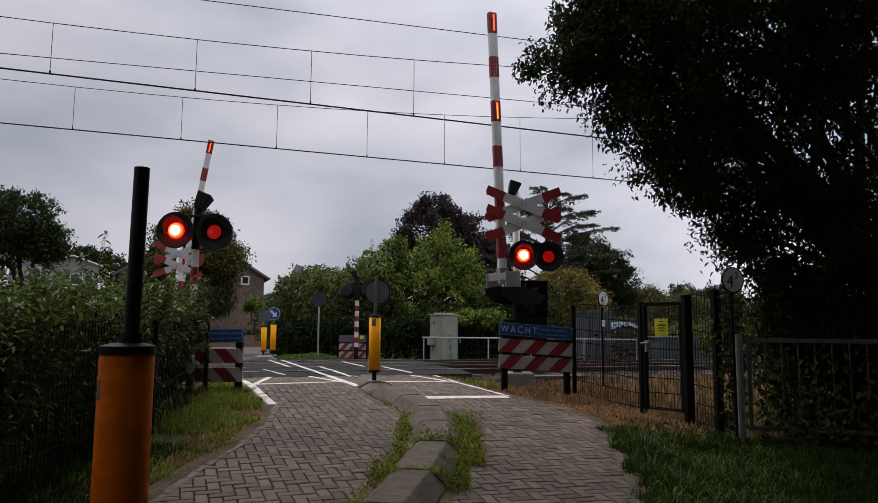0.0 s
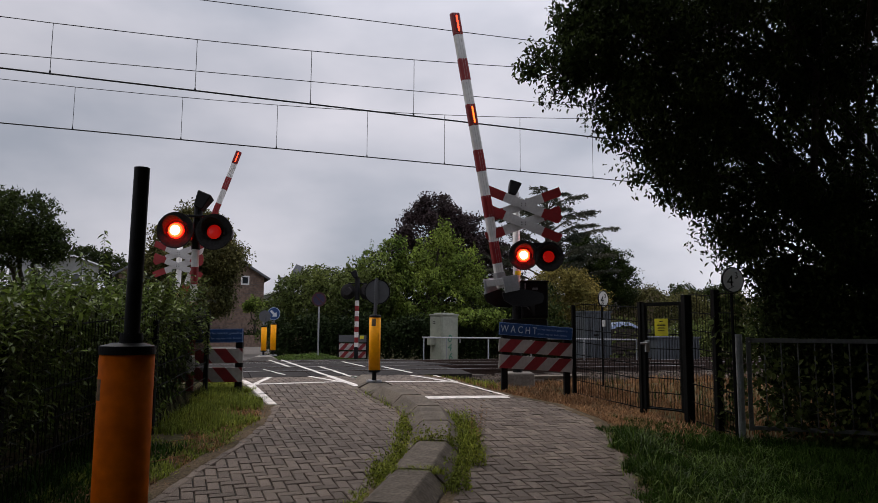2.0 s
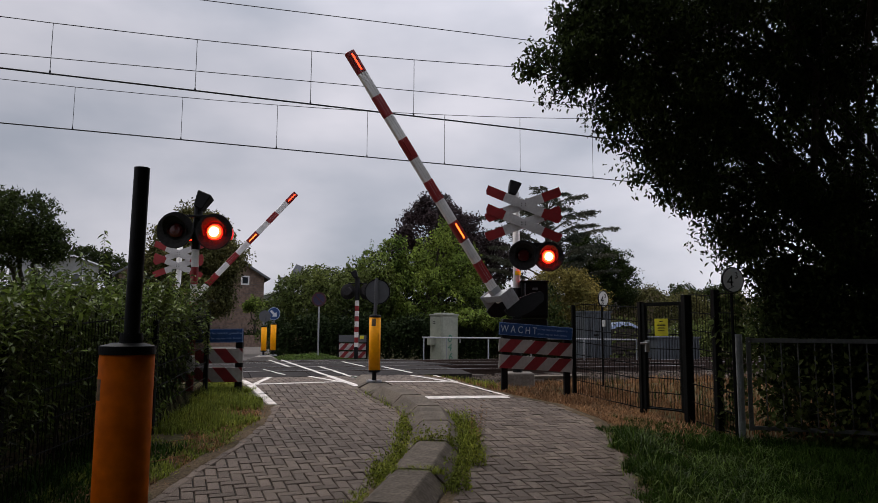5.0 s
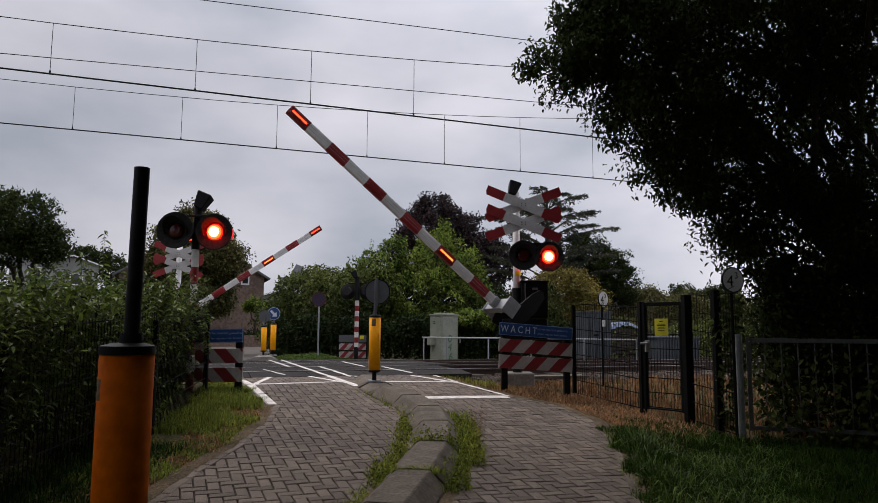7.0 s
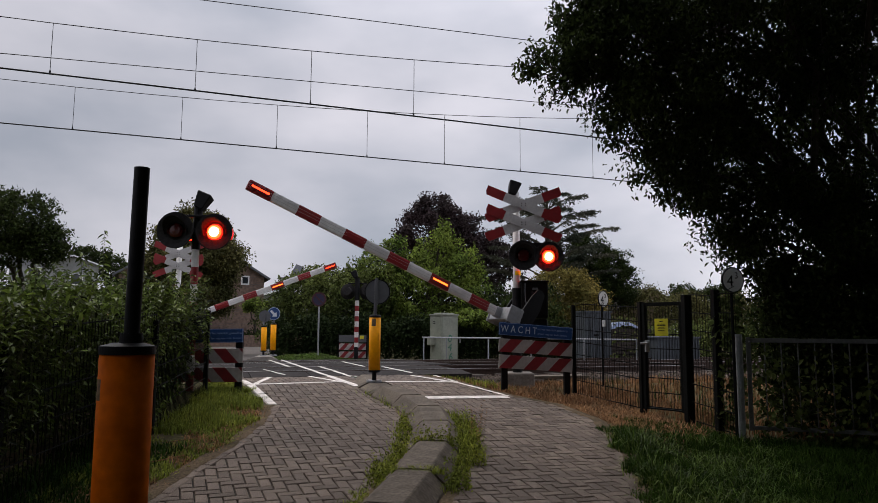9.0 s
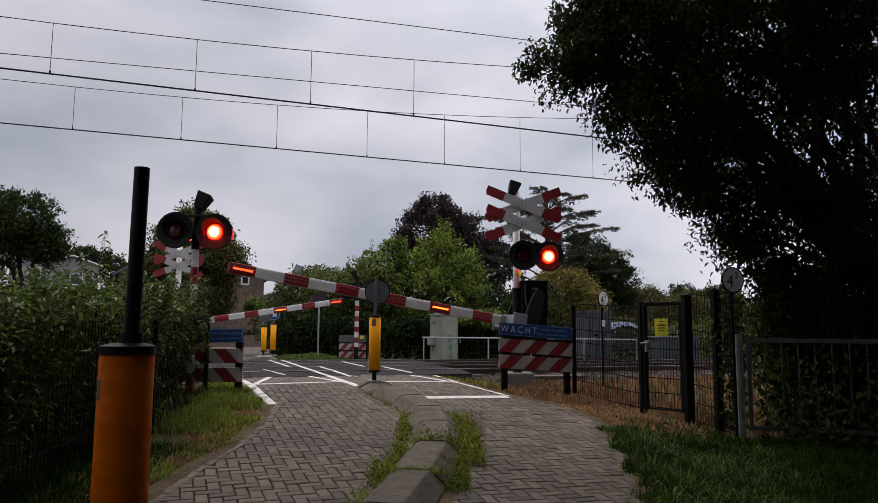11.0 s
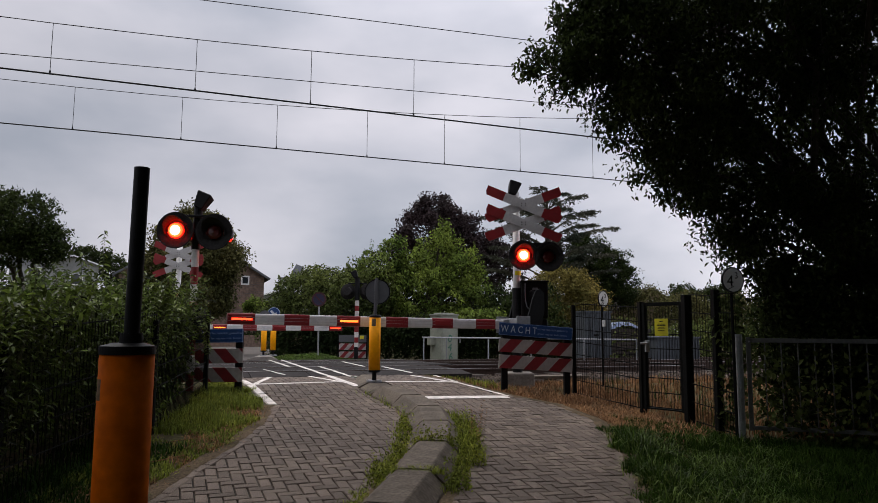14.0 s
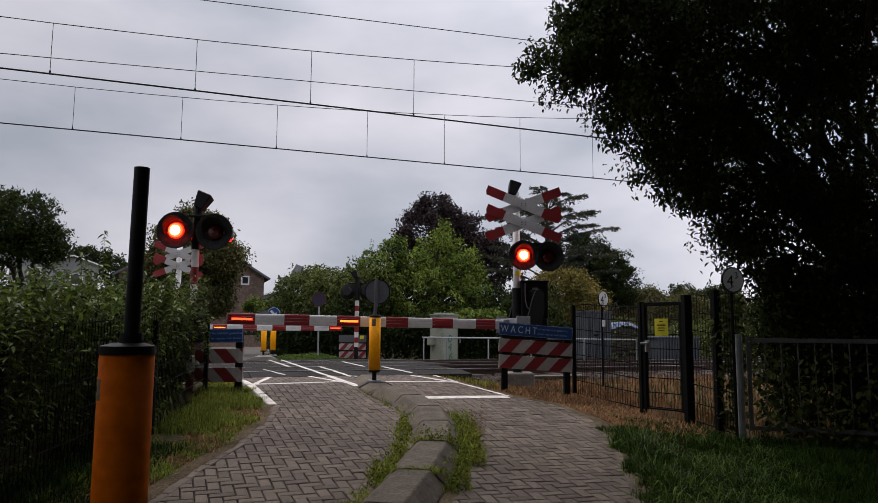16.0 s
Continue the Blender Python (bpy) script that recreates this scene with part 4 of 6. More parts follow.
rf = thing("railing", Matrix(), "low grey tubular railing overgrown by shrubs", "fence")
part("end_post", rod(B(), (3.77, 8.86, -0.75), (3.77, 8.86, 0.69), 0.044, 0.044, 20), GREYPOLE, rf, "round pale grey end post", False)
ra, rb = Vector((3.93, 8.95, 0)), Vector((6.6, 8.05, 0))
yaw_r = math.degrees(math.atan2(rb.y - ra.y, rb.x - ra.x))
for z, hgt in ((-0.47, 0.05), (0.615, 0.055)):
    bm = box(B(), ((rb - ra).length, 0.03, hgt), ((ra.x + rb.x) / 2, (ra.y + rb.y) / 2, z), rot("Z", yaw_r), 0.005)
    part("rail", bm, FENCE_GREY, rf, "flat grey rail")
bm = box(B(), (0.055, 0.045, 1.16), (ra.x, ra.y, 0.075), rot("Z", yaw_r), 0.004)
part("end_upright", bm, FENCE_GREY, rf)
part("bolt", rod(B(), (ra.x, ra.y - 0.035, 0.60), (ra.x, ra.y - 0.02, 0.60), 0.011, seg=8), GREYPOLE, rf, "bright bolt head")
me0 = None
for i in range(1, 15):
    p = ra.lerp(rb, i / 15)
    if me0 is None:
        ob = part("bar", rod(B(), (0, 0, -0.47), (0, 0, 0.61), 0.008, seg=6), FENCE_GREY, rf)
        me0 = ob.data
    else:
        ob = new("bar", me0)
        ob.parent = rf
    ob.matrix_basis = Matrix.Translation(p)

lf = thing("mesh_fence", Matrix(), "dark mesh fence half swallowed by the hedge", "fence")
LF = ((-3.33, 10.16), (-3.10, 7.73), (-3.2, 5.2), (-3.3, 2.4))
for i, (x, y) in enumerate(LF):
    z = float(ground_z(x, y))
    part("fence_post", box(B(), (0.055, 0.055, 1.35), (x, y, z + 0.55), None, 0.005), FENCE, lf, "dark square post")
for i in range(2):
    mesh_panel(lf, LF[i], LF[i + 1], float(ground_z(*LF[i])) + 0.04, float(ground_z(*LF[i + 1])) + 0.04, 1.25 if i else 1.12, 0.055, 6)
part("fence_post", box(B(), (0.04, 0.04, 1.3), (-3.9, 10.3, 0.5), None, 0.005), FENCE, lf)


# ---- lineside things ----
cb = thing("relay_cabinet", Matrix.Translation((0.18, 23.5, -0.36)) @ rot("Z", 35), "grey-green lineside cabinet with scrawled paint", "cabinet")
part("body", box(B(), (0.68, 0.65, 1.56), (0, 0, 0.78), None, 0.02), CABINET, cb, "grey-green steel body")
bm = box(B(), (0.74, 0.71, 0.05), (0, 0, 1.58), None, 0.01)
box(bm, (0.5, 0.5, 0.05), (0, 0, 1.62), None, 0.02)
part("roof", bm, CABINET, cb, "slightly overhanging roof")
part("door", box(B(), (0.60, 0.02, 1.42), (0, -0.33, 0.79), None, 0.006), CABINET, cb, "flush steel door")
part("side_panel", box(B(), (0.02, 0.56, 1.42), (-0.345, 0, 0.79), None, 0.006), CABINET, cb, "flush side panel")
for zz in (1.36, 1.29):
    part("vent", box(B(), (0.012, 0.12, 0.02), (-0.36, 0.05, zz), None, 0.004), BLACKM, cb, "dark vent slot")
bm = box(B(), (0.20, 0.03, 0.03), (0.30, -0.36, 0.80), None, 0.005)
box(bm, (0.03, 0.03, 0.20), (0.40, -0.36, 0.76), None, 0.005)
part("handle", bm, GREYPOLE, cb, "angled grey handle")
for ch, gx, gz in (("0", -0.10, 0.70), ("4", -0.10, 0.42), ("6", -0.06, 0.12)):
    text_mesh(cb, ch, 0.34, Matrix.Translation((gx, -0.352, gz)) @ rot("Y", 8), GRAFFITI, "scrawl", "green sprayed numeral")
part("meter_box", box(B(), (0.16, 0.24, 0.28), (-0.435, 0.12, 0.72), None, 0.015), CABINET, cb, "small side box")
hr = thing("handrail", Matrix(), "thin pale handrail beside the far track", "railing")
part("rail", rod(B(), (-0.50, 21.7, 0.49), (6.35, 22.58, 0.45), 0.022, seg=8), GREYPOLE, hr, "pale horizontal tube")
for x in (-0.45, 0.25, 1.55, 2.9, 4.6, 6.33):
    part("post", rod(B(), (x, 21.71 + x * 0.13, -0.45), (x, 21.71 + x * 0.13, 0.48), 0.022, seg=8), GREYPOLE, hr)


def locker(at, w, d, h, label):
    """A steel store with folded ribs on its front and side."""
    t = thing("storage_container", Matrix.Translation(at) @ rot("Z", 14), label, "container", "steel stores by the tracks")
    part("body", box(B(), (w, d, h), (0, 0, h / 2), None, 0.015), CONTAINER, t, "blue-grey steel walls")
    n = int(w / 0.105)
    for i in range(n):
        part("rib", box(B(), (0.05, 0.045, h - 0.1), (-w / 2 + (i + 0.5) * w / n, -d / 2 - 0.015, h / 2), None, 0.01), CONTAINER, t)
    part("roof_edge", box(B(), (w + 0.08, d + 0.1, 0.06), (0, 0, h + 0.02), None, 0.01), CONTAINER, t, "projecting roof edge")
    return t


ct = locker((5.10, 23.2, -0.36), 0.92, 0.7, 1.68, "tall blue-grey ribbed steel locker beside the tracks")
bm = box(B(), (0.16, 0.05, 0.05), (-0.1, -0.40, 0.95), None, 0.008)
part("handle", bm, BLACKM, ct, "dark locking bar")
locker((7.75, 23.5, -0.36), 1.6, 0.8, 0.86, "low blue-grey ribbed steel bin beside the tracks")
sl = thing("timber_stack", Matrix.Translation((6.30, 23.9, -0.36)) @ rot("Z", 14), "stack of dark timber under a blue sheet", "timber stack")
for i in range(8):
    for k in (0, 1):
        part("timber", box(B(), (1.55, 0.28, 0.125), (random.uniform(-0.10, 0.10), -0.16 + 0.32 * k, 0.08 + i * 0.145), rot("Z", random.uniform(-1.5, 1.5)), 0.015), SLEEPER, sl)
bm = B()
nx_, ny_ = 14, 5
grid = [[bm.verts.new((-0.72 + 1.3 * i / nx_, -0.36 + 0.72 * j / ny_, 1.22 + 0.16 * math.sin(math.pi * min(1, i / nx_ * 1.1)) + 0.03 * random.uniform(-1, 1) - 0.12 * (j in (0, ny_)))) for j in range(ny_ + 1)] for i in range(nx_ + 1)]
for i in range(nx_):
    for j in range(ny_):
        bm.faces.new((grid[i][j], grid[i + 1][j], grid[i + 1][j + 1], grid[i][j + 1]))
bmesh.ops.solidify(bm, geom=list(bm.faces), thickness=0.012)
part("sheet", bm, mat("blue_sheet", (0.13, 0.19, 0.36), 0.4, 0.3, 10, 0.5, second=(0.30, 0.34, 0.42), big=5), sl, "crumpled blue plastic sheet")
ld = thing("cable_trough", Matrix.Translation((2.15, 13.6, -0.32)) @ rot("Z", TRACK), "pale concrete slab on short legs by the track", "concrete slab")
part("slab", box(B(), (1.5, 0.35, 0.06), (0, 0, 0.16), None, 0.01), KERB, ld, "pale concrete slab")
for x in (-0.6, 0, 0.6):
    part("leg", box(B(), (0.1, 0.3, 0.3), (x, 0, 0.0), None, 0.01), KERB, ld)
for x, y, z, sz, c in ((5.68, 17.0, -0.27, 0.24, (0.62, 0.20, 0.02)), (4.80, 22.4, -0.28, 0.20, (0.62, 0.38, 0.04))):
    b = part("marker_block", box(B(), (sz * 1.8, sz, sz * 0.6), bevel=0.03), mat("marker_orange", c, 0.6))
    b.matrix_basis = Matrix.Translation((x, y, z))
    tagged(b, "small orange marker block on the ballast", "marker")
b = part("concrete_plank", box(B(), (0.9, 0.2, 0.09), bevel=0.01), PLASTER)
b.matrix_basis = Matrix.Translation((6.15, 22.5, -0.26)) @ rot("Z", 12)
tagged(b, "pale concrete plank lying by the far track", "concrete plank")


# ---- overhead line ----
def wire(parent, pts, r, name, label=""):
    cu = bpy.data.curves.new(name, "CURVE")
    cu.dimensions, cu.bevel_depth, cu.bevel_resolution = "3D", r, 1
    sp = cu.splines.new("POLY")
    sp.points.add(len(pts) - 1)
    for p, q in zip(sp.points, pts):
        p.co = (*q, 1)
    tmp = bpy.data.objects.new(name, cu)
    me = bpy.data.meshes.new_from_object(tmp)
    bpy.data.objects.remove(tmp)
    me.materials.clear()
    me.materials.append(BLACK)
    ob = new(name, me)
    ob.parent = parent
    return tagged(ob, label)


def overhead(low, x0, y0, drops, sag, rc):
    t = thing("overhead_line", Matrix(), "thin black contact wire and carrier cable above the track", "overhead line", "overhead wires")
    d = (0.9385, 0.3455)
    at = lambda s, z: (x0 + d[0] * s, y0 + d[1] * s, z)
    wire(t, [at(-40, 5.5), at(60, 5.5)], rc, "contact_wire", "thick contact wire")
    top = lambda s: low + sag * (s + 11) ** 2
    wire(t, [at(s, top(s)) for s in np.linspace(-40, 50, 60)], 0.0085, "carrier_cable", "thin carrier cable")
    for s in drops:
        wire(t, [at(s, 5.5), at(s, top(s))], 0.0065, "dropper")
        part("clamp", rod(B(), at(s, 5.49), at(s, 5.58), 0.028, 0.008, 8), BLACK, t)
    return t


overhead(6.47, 0.0, 15.53, [-17.9, -13, -7.88, -5.28, -2.95, -0.63, 4.7, 9, 14, 19], 0.0032, 0.017)
overhead(6.56, 0.0, 19.84, [-19, -14, -9.5, -7.03, -4.64, -2.16, 0.15, 2.6, 5.15, 9, 14, 19], 0.0033, 0.016)
fd = thing("feeder_wire", Matrix(), "single thin black wires above the tracks", "overhead line", "overhead wires")
wire(fd, [(-19.5, 8.28, 5.33), (-8.2, 12.54, 5.79), (3.1, 16.8, 6.28), (25, 25, 7.26)], 0.008, "wire")
wire(fd, [(-18.8, 9.0, 7.05), (-4.95, 14.0, 7.56), (1.97, 16.5, 7.83), (22, 23.7, 8.6)], 0.009, "wire")


# ---- plants ----
RNG = np.random.default_rng(7)


def unit(v):
    return v / np.maximum(np.linalg.norm(v, axis=-1, keepdims=True), 1e-9)


def leaf_object(name, P, size, material, parent=None, label="", aspect=0.5, droop=0.4, flat=0.6, curl=0.12, oval=False, D=None):
    """Many small folded leaves: four points each, or six for a rounder leaf. D: the way that each one points."""
    n = len(P)
    d = unit(RNG.normal(size=(n, 3)) + np.array([0, 0, -droop])) if D is None else unit(D)
    up = unit(RNG.normal(size=(n, 3)) * (1 - flat) + np.array([0, 0, flat]))
    side = unit(np.cross(d, up))
    nrm = np.cross(side, d)
    L = size * RNG.uniform(0.6, 1.35, (n, 1))
    W = L * aspect * RNG.uniform(0.8, 1.2, (n, 1))
    cuts = ((0.28, 0.44), (0.66, 0.40)) if oval else ((0.45, 0.5),)
    k = 2 + 2 * len(cuts)
    v = np.empty((n, k, 3))
    v[:, 0] = P
    for i, (at, wd) in enumerate(cuts):
        mid = P + d * L * at + nrm * L * curl * (1.3 - 0.6 * at)
        v[:, 1 + i], v[:, k - 1 - i] = mid - side * W * wd, mid + side * W * wd
    v[:, 1 + len(cuts)] = P + d * L - nrm * L * curl * 0.6 * oval
    h = k // 2
    f = np.arange(n * k).reshape(n, k)
    faces = np.concatenate([f[:, :h + 1], f[:, [0] + list(range(h, k))]])
    q = h + 1
    me = bpy.data.meshes.new(name)
    me.vertices.add(n * k)
    me.vertices.foreach_set("co", v.reshape(-1))
    me.loops.add(n * 2 * q)
    me.loops.foreach_set("vertex_index", faces.reshape(-1).astype(np.int32))
    me.polygons.add(n * 2)
    me.polygons.foreach_set("loop_start", np.arange(0, n * 2 * q, q).astype(np.int32))
    me.update(calc_edges=True)
    me.materials.append(material)
    ob = new(name, me)
    if parent:
        ob.parent = parent
    return tagged(ob, label)


def stems(name, A, C, r, material, parent, label=""):
    """Thin three-sided stems from A to C."""
    n = len(A)
    d = unit(C - A)
    s1 = unit(np.cross(d, np.array([0.31, 0.9, 0.2])))
    s2 = np.cross(d, s1)
    ring = [s1, -0.5 * s1 + 0.87 * s2, -0.5 * s1 - 0.87 * s2]
    v = np.stack([A + q * r for q in ring] + [C + q * r * 0.5 for q in ring], 1).reshape(-1, 3)
    f = [(6 * i + a, 6 * i + (a + 1) % 3, 6 * i + 3 + (a + 1) % 3, 6 * i + 3 + a) for i in range(n) for a in range(3)]
    return tagged(raw(name, v.tolist(), f, material, parent), label, kind="stuff")


def sprays(name, base, length, lean, nodes, size, material, parent, label="", aspect=0.36, droop=0.35, thick=0.004):
    """Leafy shoots: leaves in turning pairs along leaning, nodding stems."""
    n = len(base)
    tip = base + lean + np.array([0, 0, 1.0]) * length
    f = np.tile(np.linspace(0.12, 1.0, nodes), n)[:, None]
    i = np.repeat(np.arange(n), nodes)
    ln = length[i]
    P = base[i] + np.array([0, 0, 1.0]) * ln * f + lean[i] * f ** 1.7
    turn = RNG.uniform(0, 6.28, n)[i] + np.tile(np.arange(nodes), n) * 1.57 + RNG.normal(size=n * nodes) * 0.3
    out = np.stack([np.cos(turn), np.sin(turn), np.full(n * nodes, -droop)], 1) + RNG.normal(size=(n * nodes, 3)) * 0.2
    out2 = np.stack([-np.cos(turn), -np.sin(turn), np.full(n * nodes, -droop)], 1) + RNG.normal(size=(n * nodes, 3)) * 0.2
    leaf_object(name, np.concatenate([P, P]), size, material, parent, label, aspect, 0, 0.75, 0.10, True, np.concatenate([out, out2]))["kind"] = "stuff"
    stems("stem_growth", base, tip, thick, STEM, parent)


def clumps(blobs, per, spread, shell=0.55):
    """Leaf places in clusters, thicker towards the outside of each blob. blobs: (x, y, z, rx, ry, rz, clusters)."""
    out, cen = [], []
    for x, y, z, rx, ry, rz, k in blobs:
        u = unit(RNG.normal(size=(k, 3)))
        r = (shell + (1.06 - shell) * RNG.random((k, 1))) ** 0.7
        lump = 1 + 0.16 * np.sin(u[:, :1] * 5 + x) * np.sin(u[:, 1:2] * 6 + z)
        c = np.array([x, y, z]) + u * r * lump * np.array([rx, ry, rz])
        cen.append(c)
        m = RNG.integers(per // 2, per + per // 2, k)
        idx = np.repeat(np.arange(k), m)
        out.append(c[idx] + np.clip(RNG.normal(size=(len(idx), 3)), -1.5, 1.5) * spread * RNG.uniform(0.5, 1.2, (k, 1))[idx] * np.array([1, 1, 0.7]))
    return np.concatenate(out), np.concatenate(cen)


def tree(name, base, trunk_h, trunk_r, blobs, per, spread, size, material, label, twigs=60, lean=(0, 0), aspect=0.5, droop=0.4, shell=0.55, cat="tree", shoots=0, oval=False):
    t = thing(name, Matrix(), label, cat)
    x, y, z = base
    bm = B()
    p = Vector((x, y, z - 0.1))
    fork = Vector((x + lean[0], y + lean[1], z + trunk_h))
    mids = [p.lerp(fork, k / 5) + Vector((random.uniform(-1, 1), random.uniform(-1, 1), 0)) * trunk_r * 0.3 * (k not in (0, 5)) for k in range(6)]
    for k in range(5):
        rod(bm, mids[k], mids[k + 1], trunk_r * (1.15 - 0.1 * k), trunk_r * (1.05 - 0.1 * k), 10)
    P, C = clumps(blobs, per, spread, shell)
    for b in blobs:
        c = Vector(b[:3])
        far = (c - fork).length
        way = [fork.lerp(c, q / 6) + Vector((0, 0, 0.55 * far * (q / 6) * (1 - q / 6))) + Vector((random.gauss(0, 1), random.gauss(0, 1), random.gauss(0, 1))) * 0.035 * far * (0 < q < 6) for q in range(7)]
        for q in range(6):
            rod(bm, way[q], way[q + 1], trunk_r * (0.5 - 0.06 * q), trunk_r * (0.44 - 0.06 * q), 6)
    pick = RNG.choice(len(C), min(twigs, len(C)), replace=False)
    cs = np.array([b[:3] for b in blobs])
    for i in pick:
        c = Vector(C[i])
        j = int(np.argmin(((cs - C[i]) ** 2).sum(1)))
        knee = Vector(cs[j]).lerp(c, 0.5) + Vector((random.gauss(0, 1), random.gauss(0, 1), random.gauss(0, 1))) * 0.14 * (c - Vector(cs[j])).length
        rod(bm, Vector(cs[j]), knee, trunk_r * 0.12, trunk_r * 0.07, 4)
        rod(bm, knee, c, trunk_r * 0.07, trunk_r * 0.03, 4)
    part("trunk", bm, BARK, t, "dark trunk and limbs")
    if shoots:
        z0 = np.quantile(C[:, 2], 0.45)
        up = C[C[:, 2] > z0]
        base_ = up[RNG.choice(len(up), shoots)]
        ln = RNG.uniform(0.25, 0.75, (shoots, 1)) * size / 0.14
        tilt = RNG.normal(size=(shoots, 2)) * 0.3
        k = 16
        f = np.tile(np.linspace(0, 1, k), shoots)[:, None]
        i = np.repeat(np.arange(shoots), k)
        S = base_[i] + np.concatenate([tilt[i] * f * ln[i], f * ln[i]], 1) + RNG.normal(size=(shoots * k, 3)) * size * 0.35 * (1.15 - f)
        P = np.concatenate([P, S])
    leaf_object("crown", P, size, material, t, "", aspect, droop, oval=oval)
    return t


# trees and shrubs beyond the tracks
tree("maple_tree", (-0.4, 27.5, -0.33), 1.6, 0.14, [(-2.4, 27, 2.7, 1.1, 1.1, 1.0, 120), (-1.75, 27, 3.6, 0.55, 0.6, 0.75, 46), (0.0, 27, 3.3, 0.9, 1.0, 1.2, 130), (0.15, 27, 4.35, 0.32, 0.4, 0.5, 24), (0.9, 26.8, 2.9, 0.8, 0.9, 1.1, 95), (-0.95, 27, 2.9, 0.9, 0.9, 1.0, 90), (-2.5, 26.6, 1.9, 1.3, 1.2, 1.0, 110), (1.2, 26.6, 1.9, 0.8, 1.0, 1.1, 90), (-0.4, 26.2, 1.9, 1.8, 1.1, 1.1, 160), (-0.4, 26.3, 0.8, 2.5, 1.0, 0.8, 150)], 38, 0.13, 0.105, LEAF_BRIGHT, "light green maple tree behind the tracks", aspect=0.6, shoots=150)
tree("copper_beech", (-0.2, 39, -0.33), 2.5, 0.3, [(-0.5, 39, 6.2, 1.9, 2.0, 1.5, 150), (-0.3, 39, 7.4, 1.3, 1.3, 0.75, 70), (1.1, 39, 6.2, 1.2, 1.3, 1.0, 80), (2.1, 39, 5.0, 1.4, 1.6, 1.2, 110), (3.1, 39, 4.2, 1.3, 1.4, 1.5, 90), (-1.6, 39, 4.6, 1.4, 1.5, 1.3, 80), (0.8, 39, 4.2, 1.7, 1.5, 1.5, 90)], 74, 0.24, 0.15, LEAF_PURPLE, "dark purple copper beech behind the maple", aspect=0.6, shoots=24)
tree("maple_tree", (-9.0, 25.5, -0.33), 1.6, 0.16, [(-8.9, 25, 3.2, 1.7, 1.4, 1.5, 210), (-8.2, 25, 2.6, 0.95, 1.1, 1.2, 130), (-9.8, 25.2, 2.4, 1.3, 1.2, 1.6, 140), (-8.75, 25, 4.55, 0.7, 0.7, 0.6, 44), (-7.75, 25, 3.2, 0.75, 0.9, 0.7, 70), (-7.85, 25, 1.6, 0.45, 0.6, 0.5, 60)], 60, 0.2, 0.115, LEAF_CHESTNUT, "dark brownish green chestnut tree with a broad crown", aspect=0.5, shoots=60)
tree("hawthorn_shrub", (-4.2, 26.5, -0.33), 0.6, 0.08, [(-4.7, 26, 1.7, 1.3, 1.1, 1.25, 160), (-3.4, 25.6, 1.5, 1.3, 1.1, 1.3, 160), (-5.7, 25.4, 0.9, 0.9, 0.9, 1.0, 90), (-2.6, 26, 2.0, 0.9, 1, 1.3, 110)], 34, 0.18, 0.13, LEAF_MID, "dense green shrubs beside the road", cat="shrub", shoots=70)
tree("hawthorn_shrub", (2.4, 26, -0.33), 0.5, 0.07, [(2.4, 25.6, 1.0, 1.1, 0.9, 1.2, 130), (3.4, 25.2, 1.1, 1.0, 0.9, 1.4, 120), (1.2, 25.0, 0.5, 1.1, 0.8, 0.8, 110)], 32, 0.17, 0.13, LEAF_DARK, "dark green shrubs behind the signal", cat="shrub")
tree("golden_shrub", (1.3, 24.6, -0.33), 0.3, 0.05, [(0.9, 24.4, 1.15, 0.6, 0.4, 0.28, 45), (1.7, 24.4, 1.1, 0.6, 0.4, 0.3, 45)], 30, 0.12, 0.12, LEAF_BRIGHT, "yellow-green shrub tops behind the cabinet", cat="shrub")
tree("oak_tree", (4.9, 28, -0.33), 1.6, 0.11, [(4.6, 27.6, 2.3, 1.0, 1, 0.9, 130), (5.6, 27.4, 1.7, 0.9, 1, 1.0, 120), (4.1, 27.2, 1.0, 1.1, 0.9, 1.1, 110), (5.4, 27.6, 2.6, 0.6, 0.7, 0.5, 50)], 44, 0.17, 0.105, LEAF_OLIVE, "olive and yellowing oak beyond the fence", shoots=50)
tree("oak_tree", (9.3, 40, -0.33), 2.0, 0.2, [(8.6, 40, 4.7, 1.3, 1.4, 1.5, 120), (9.6, 40, 4.2, 1.3, 1.4, 1.4, 120), (10.5, 40, 3.3, 1.0, 1.2, 1.2, 100), (7.8, 40, 3.7, 1.1, 1.3, 1.6, 100), (8.9, 39.6, 2.9, 1.4, 1.4, 1.0, 90), (8.1, 40, 5.7, 0.6, 0.7, 0.6, 36)], 60, 0.2, 0.135, LEAF_DARK, "dark round oak beyond the railway")
tree("lime_tree", (-18.6, 31.5, -0.33), 2.0, 0.25, [(-18.5, 30, 5.25, 1.9, 1.8, 1.45, 230), (-20.0, 30, 4.6, 2.0, 1.8, 2.1, 200), (-17.0, 30, 4.3, 0.9, 1.1, 0.8, 90), (-20.9, 29.6, 2.7, 1.8, 1.5, 1.7, 140)], 44, 0.24, 0.16, LEAF_DARK, "dark green lime tree behind the hedge")
tree("lime_tree", (-15.2, 34, -0.33), 1.5, 0.15, [(-15.4, 34, 1.9, 1.2, 1.2, 1.0, 110), (-12.6, 33, 2.4, 1.0, 1, 1.2, 90)], 34, 0.22, 0.2, LEAF_DARK, "dark tree in front of the houses")
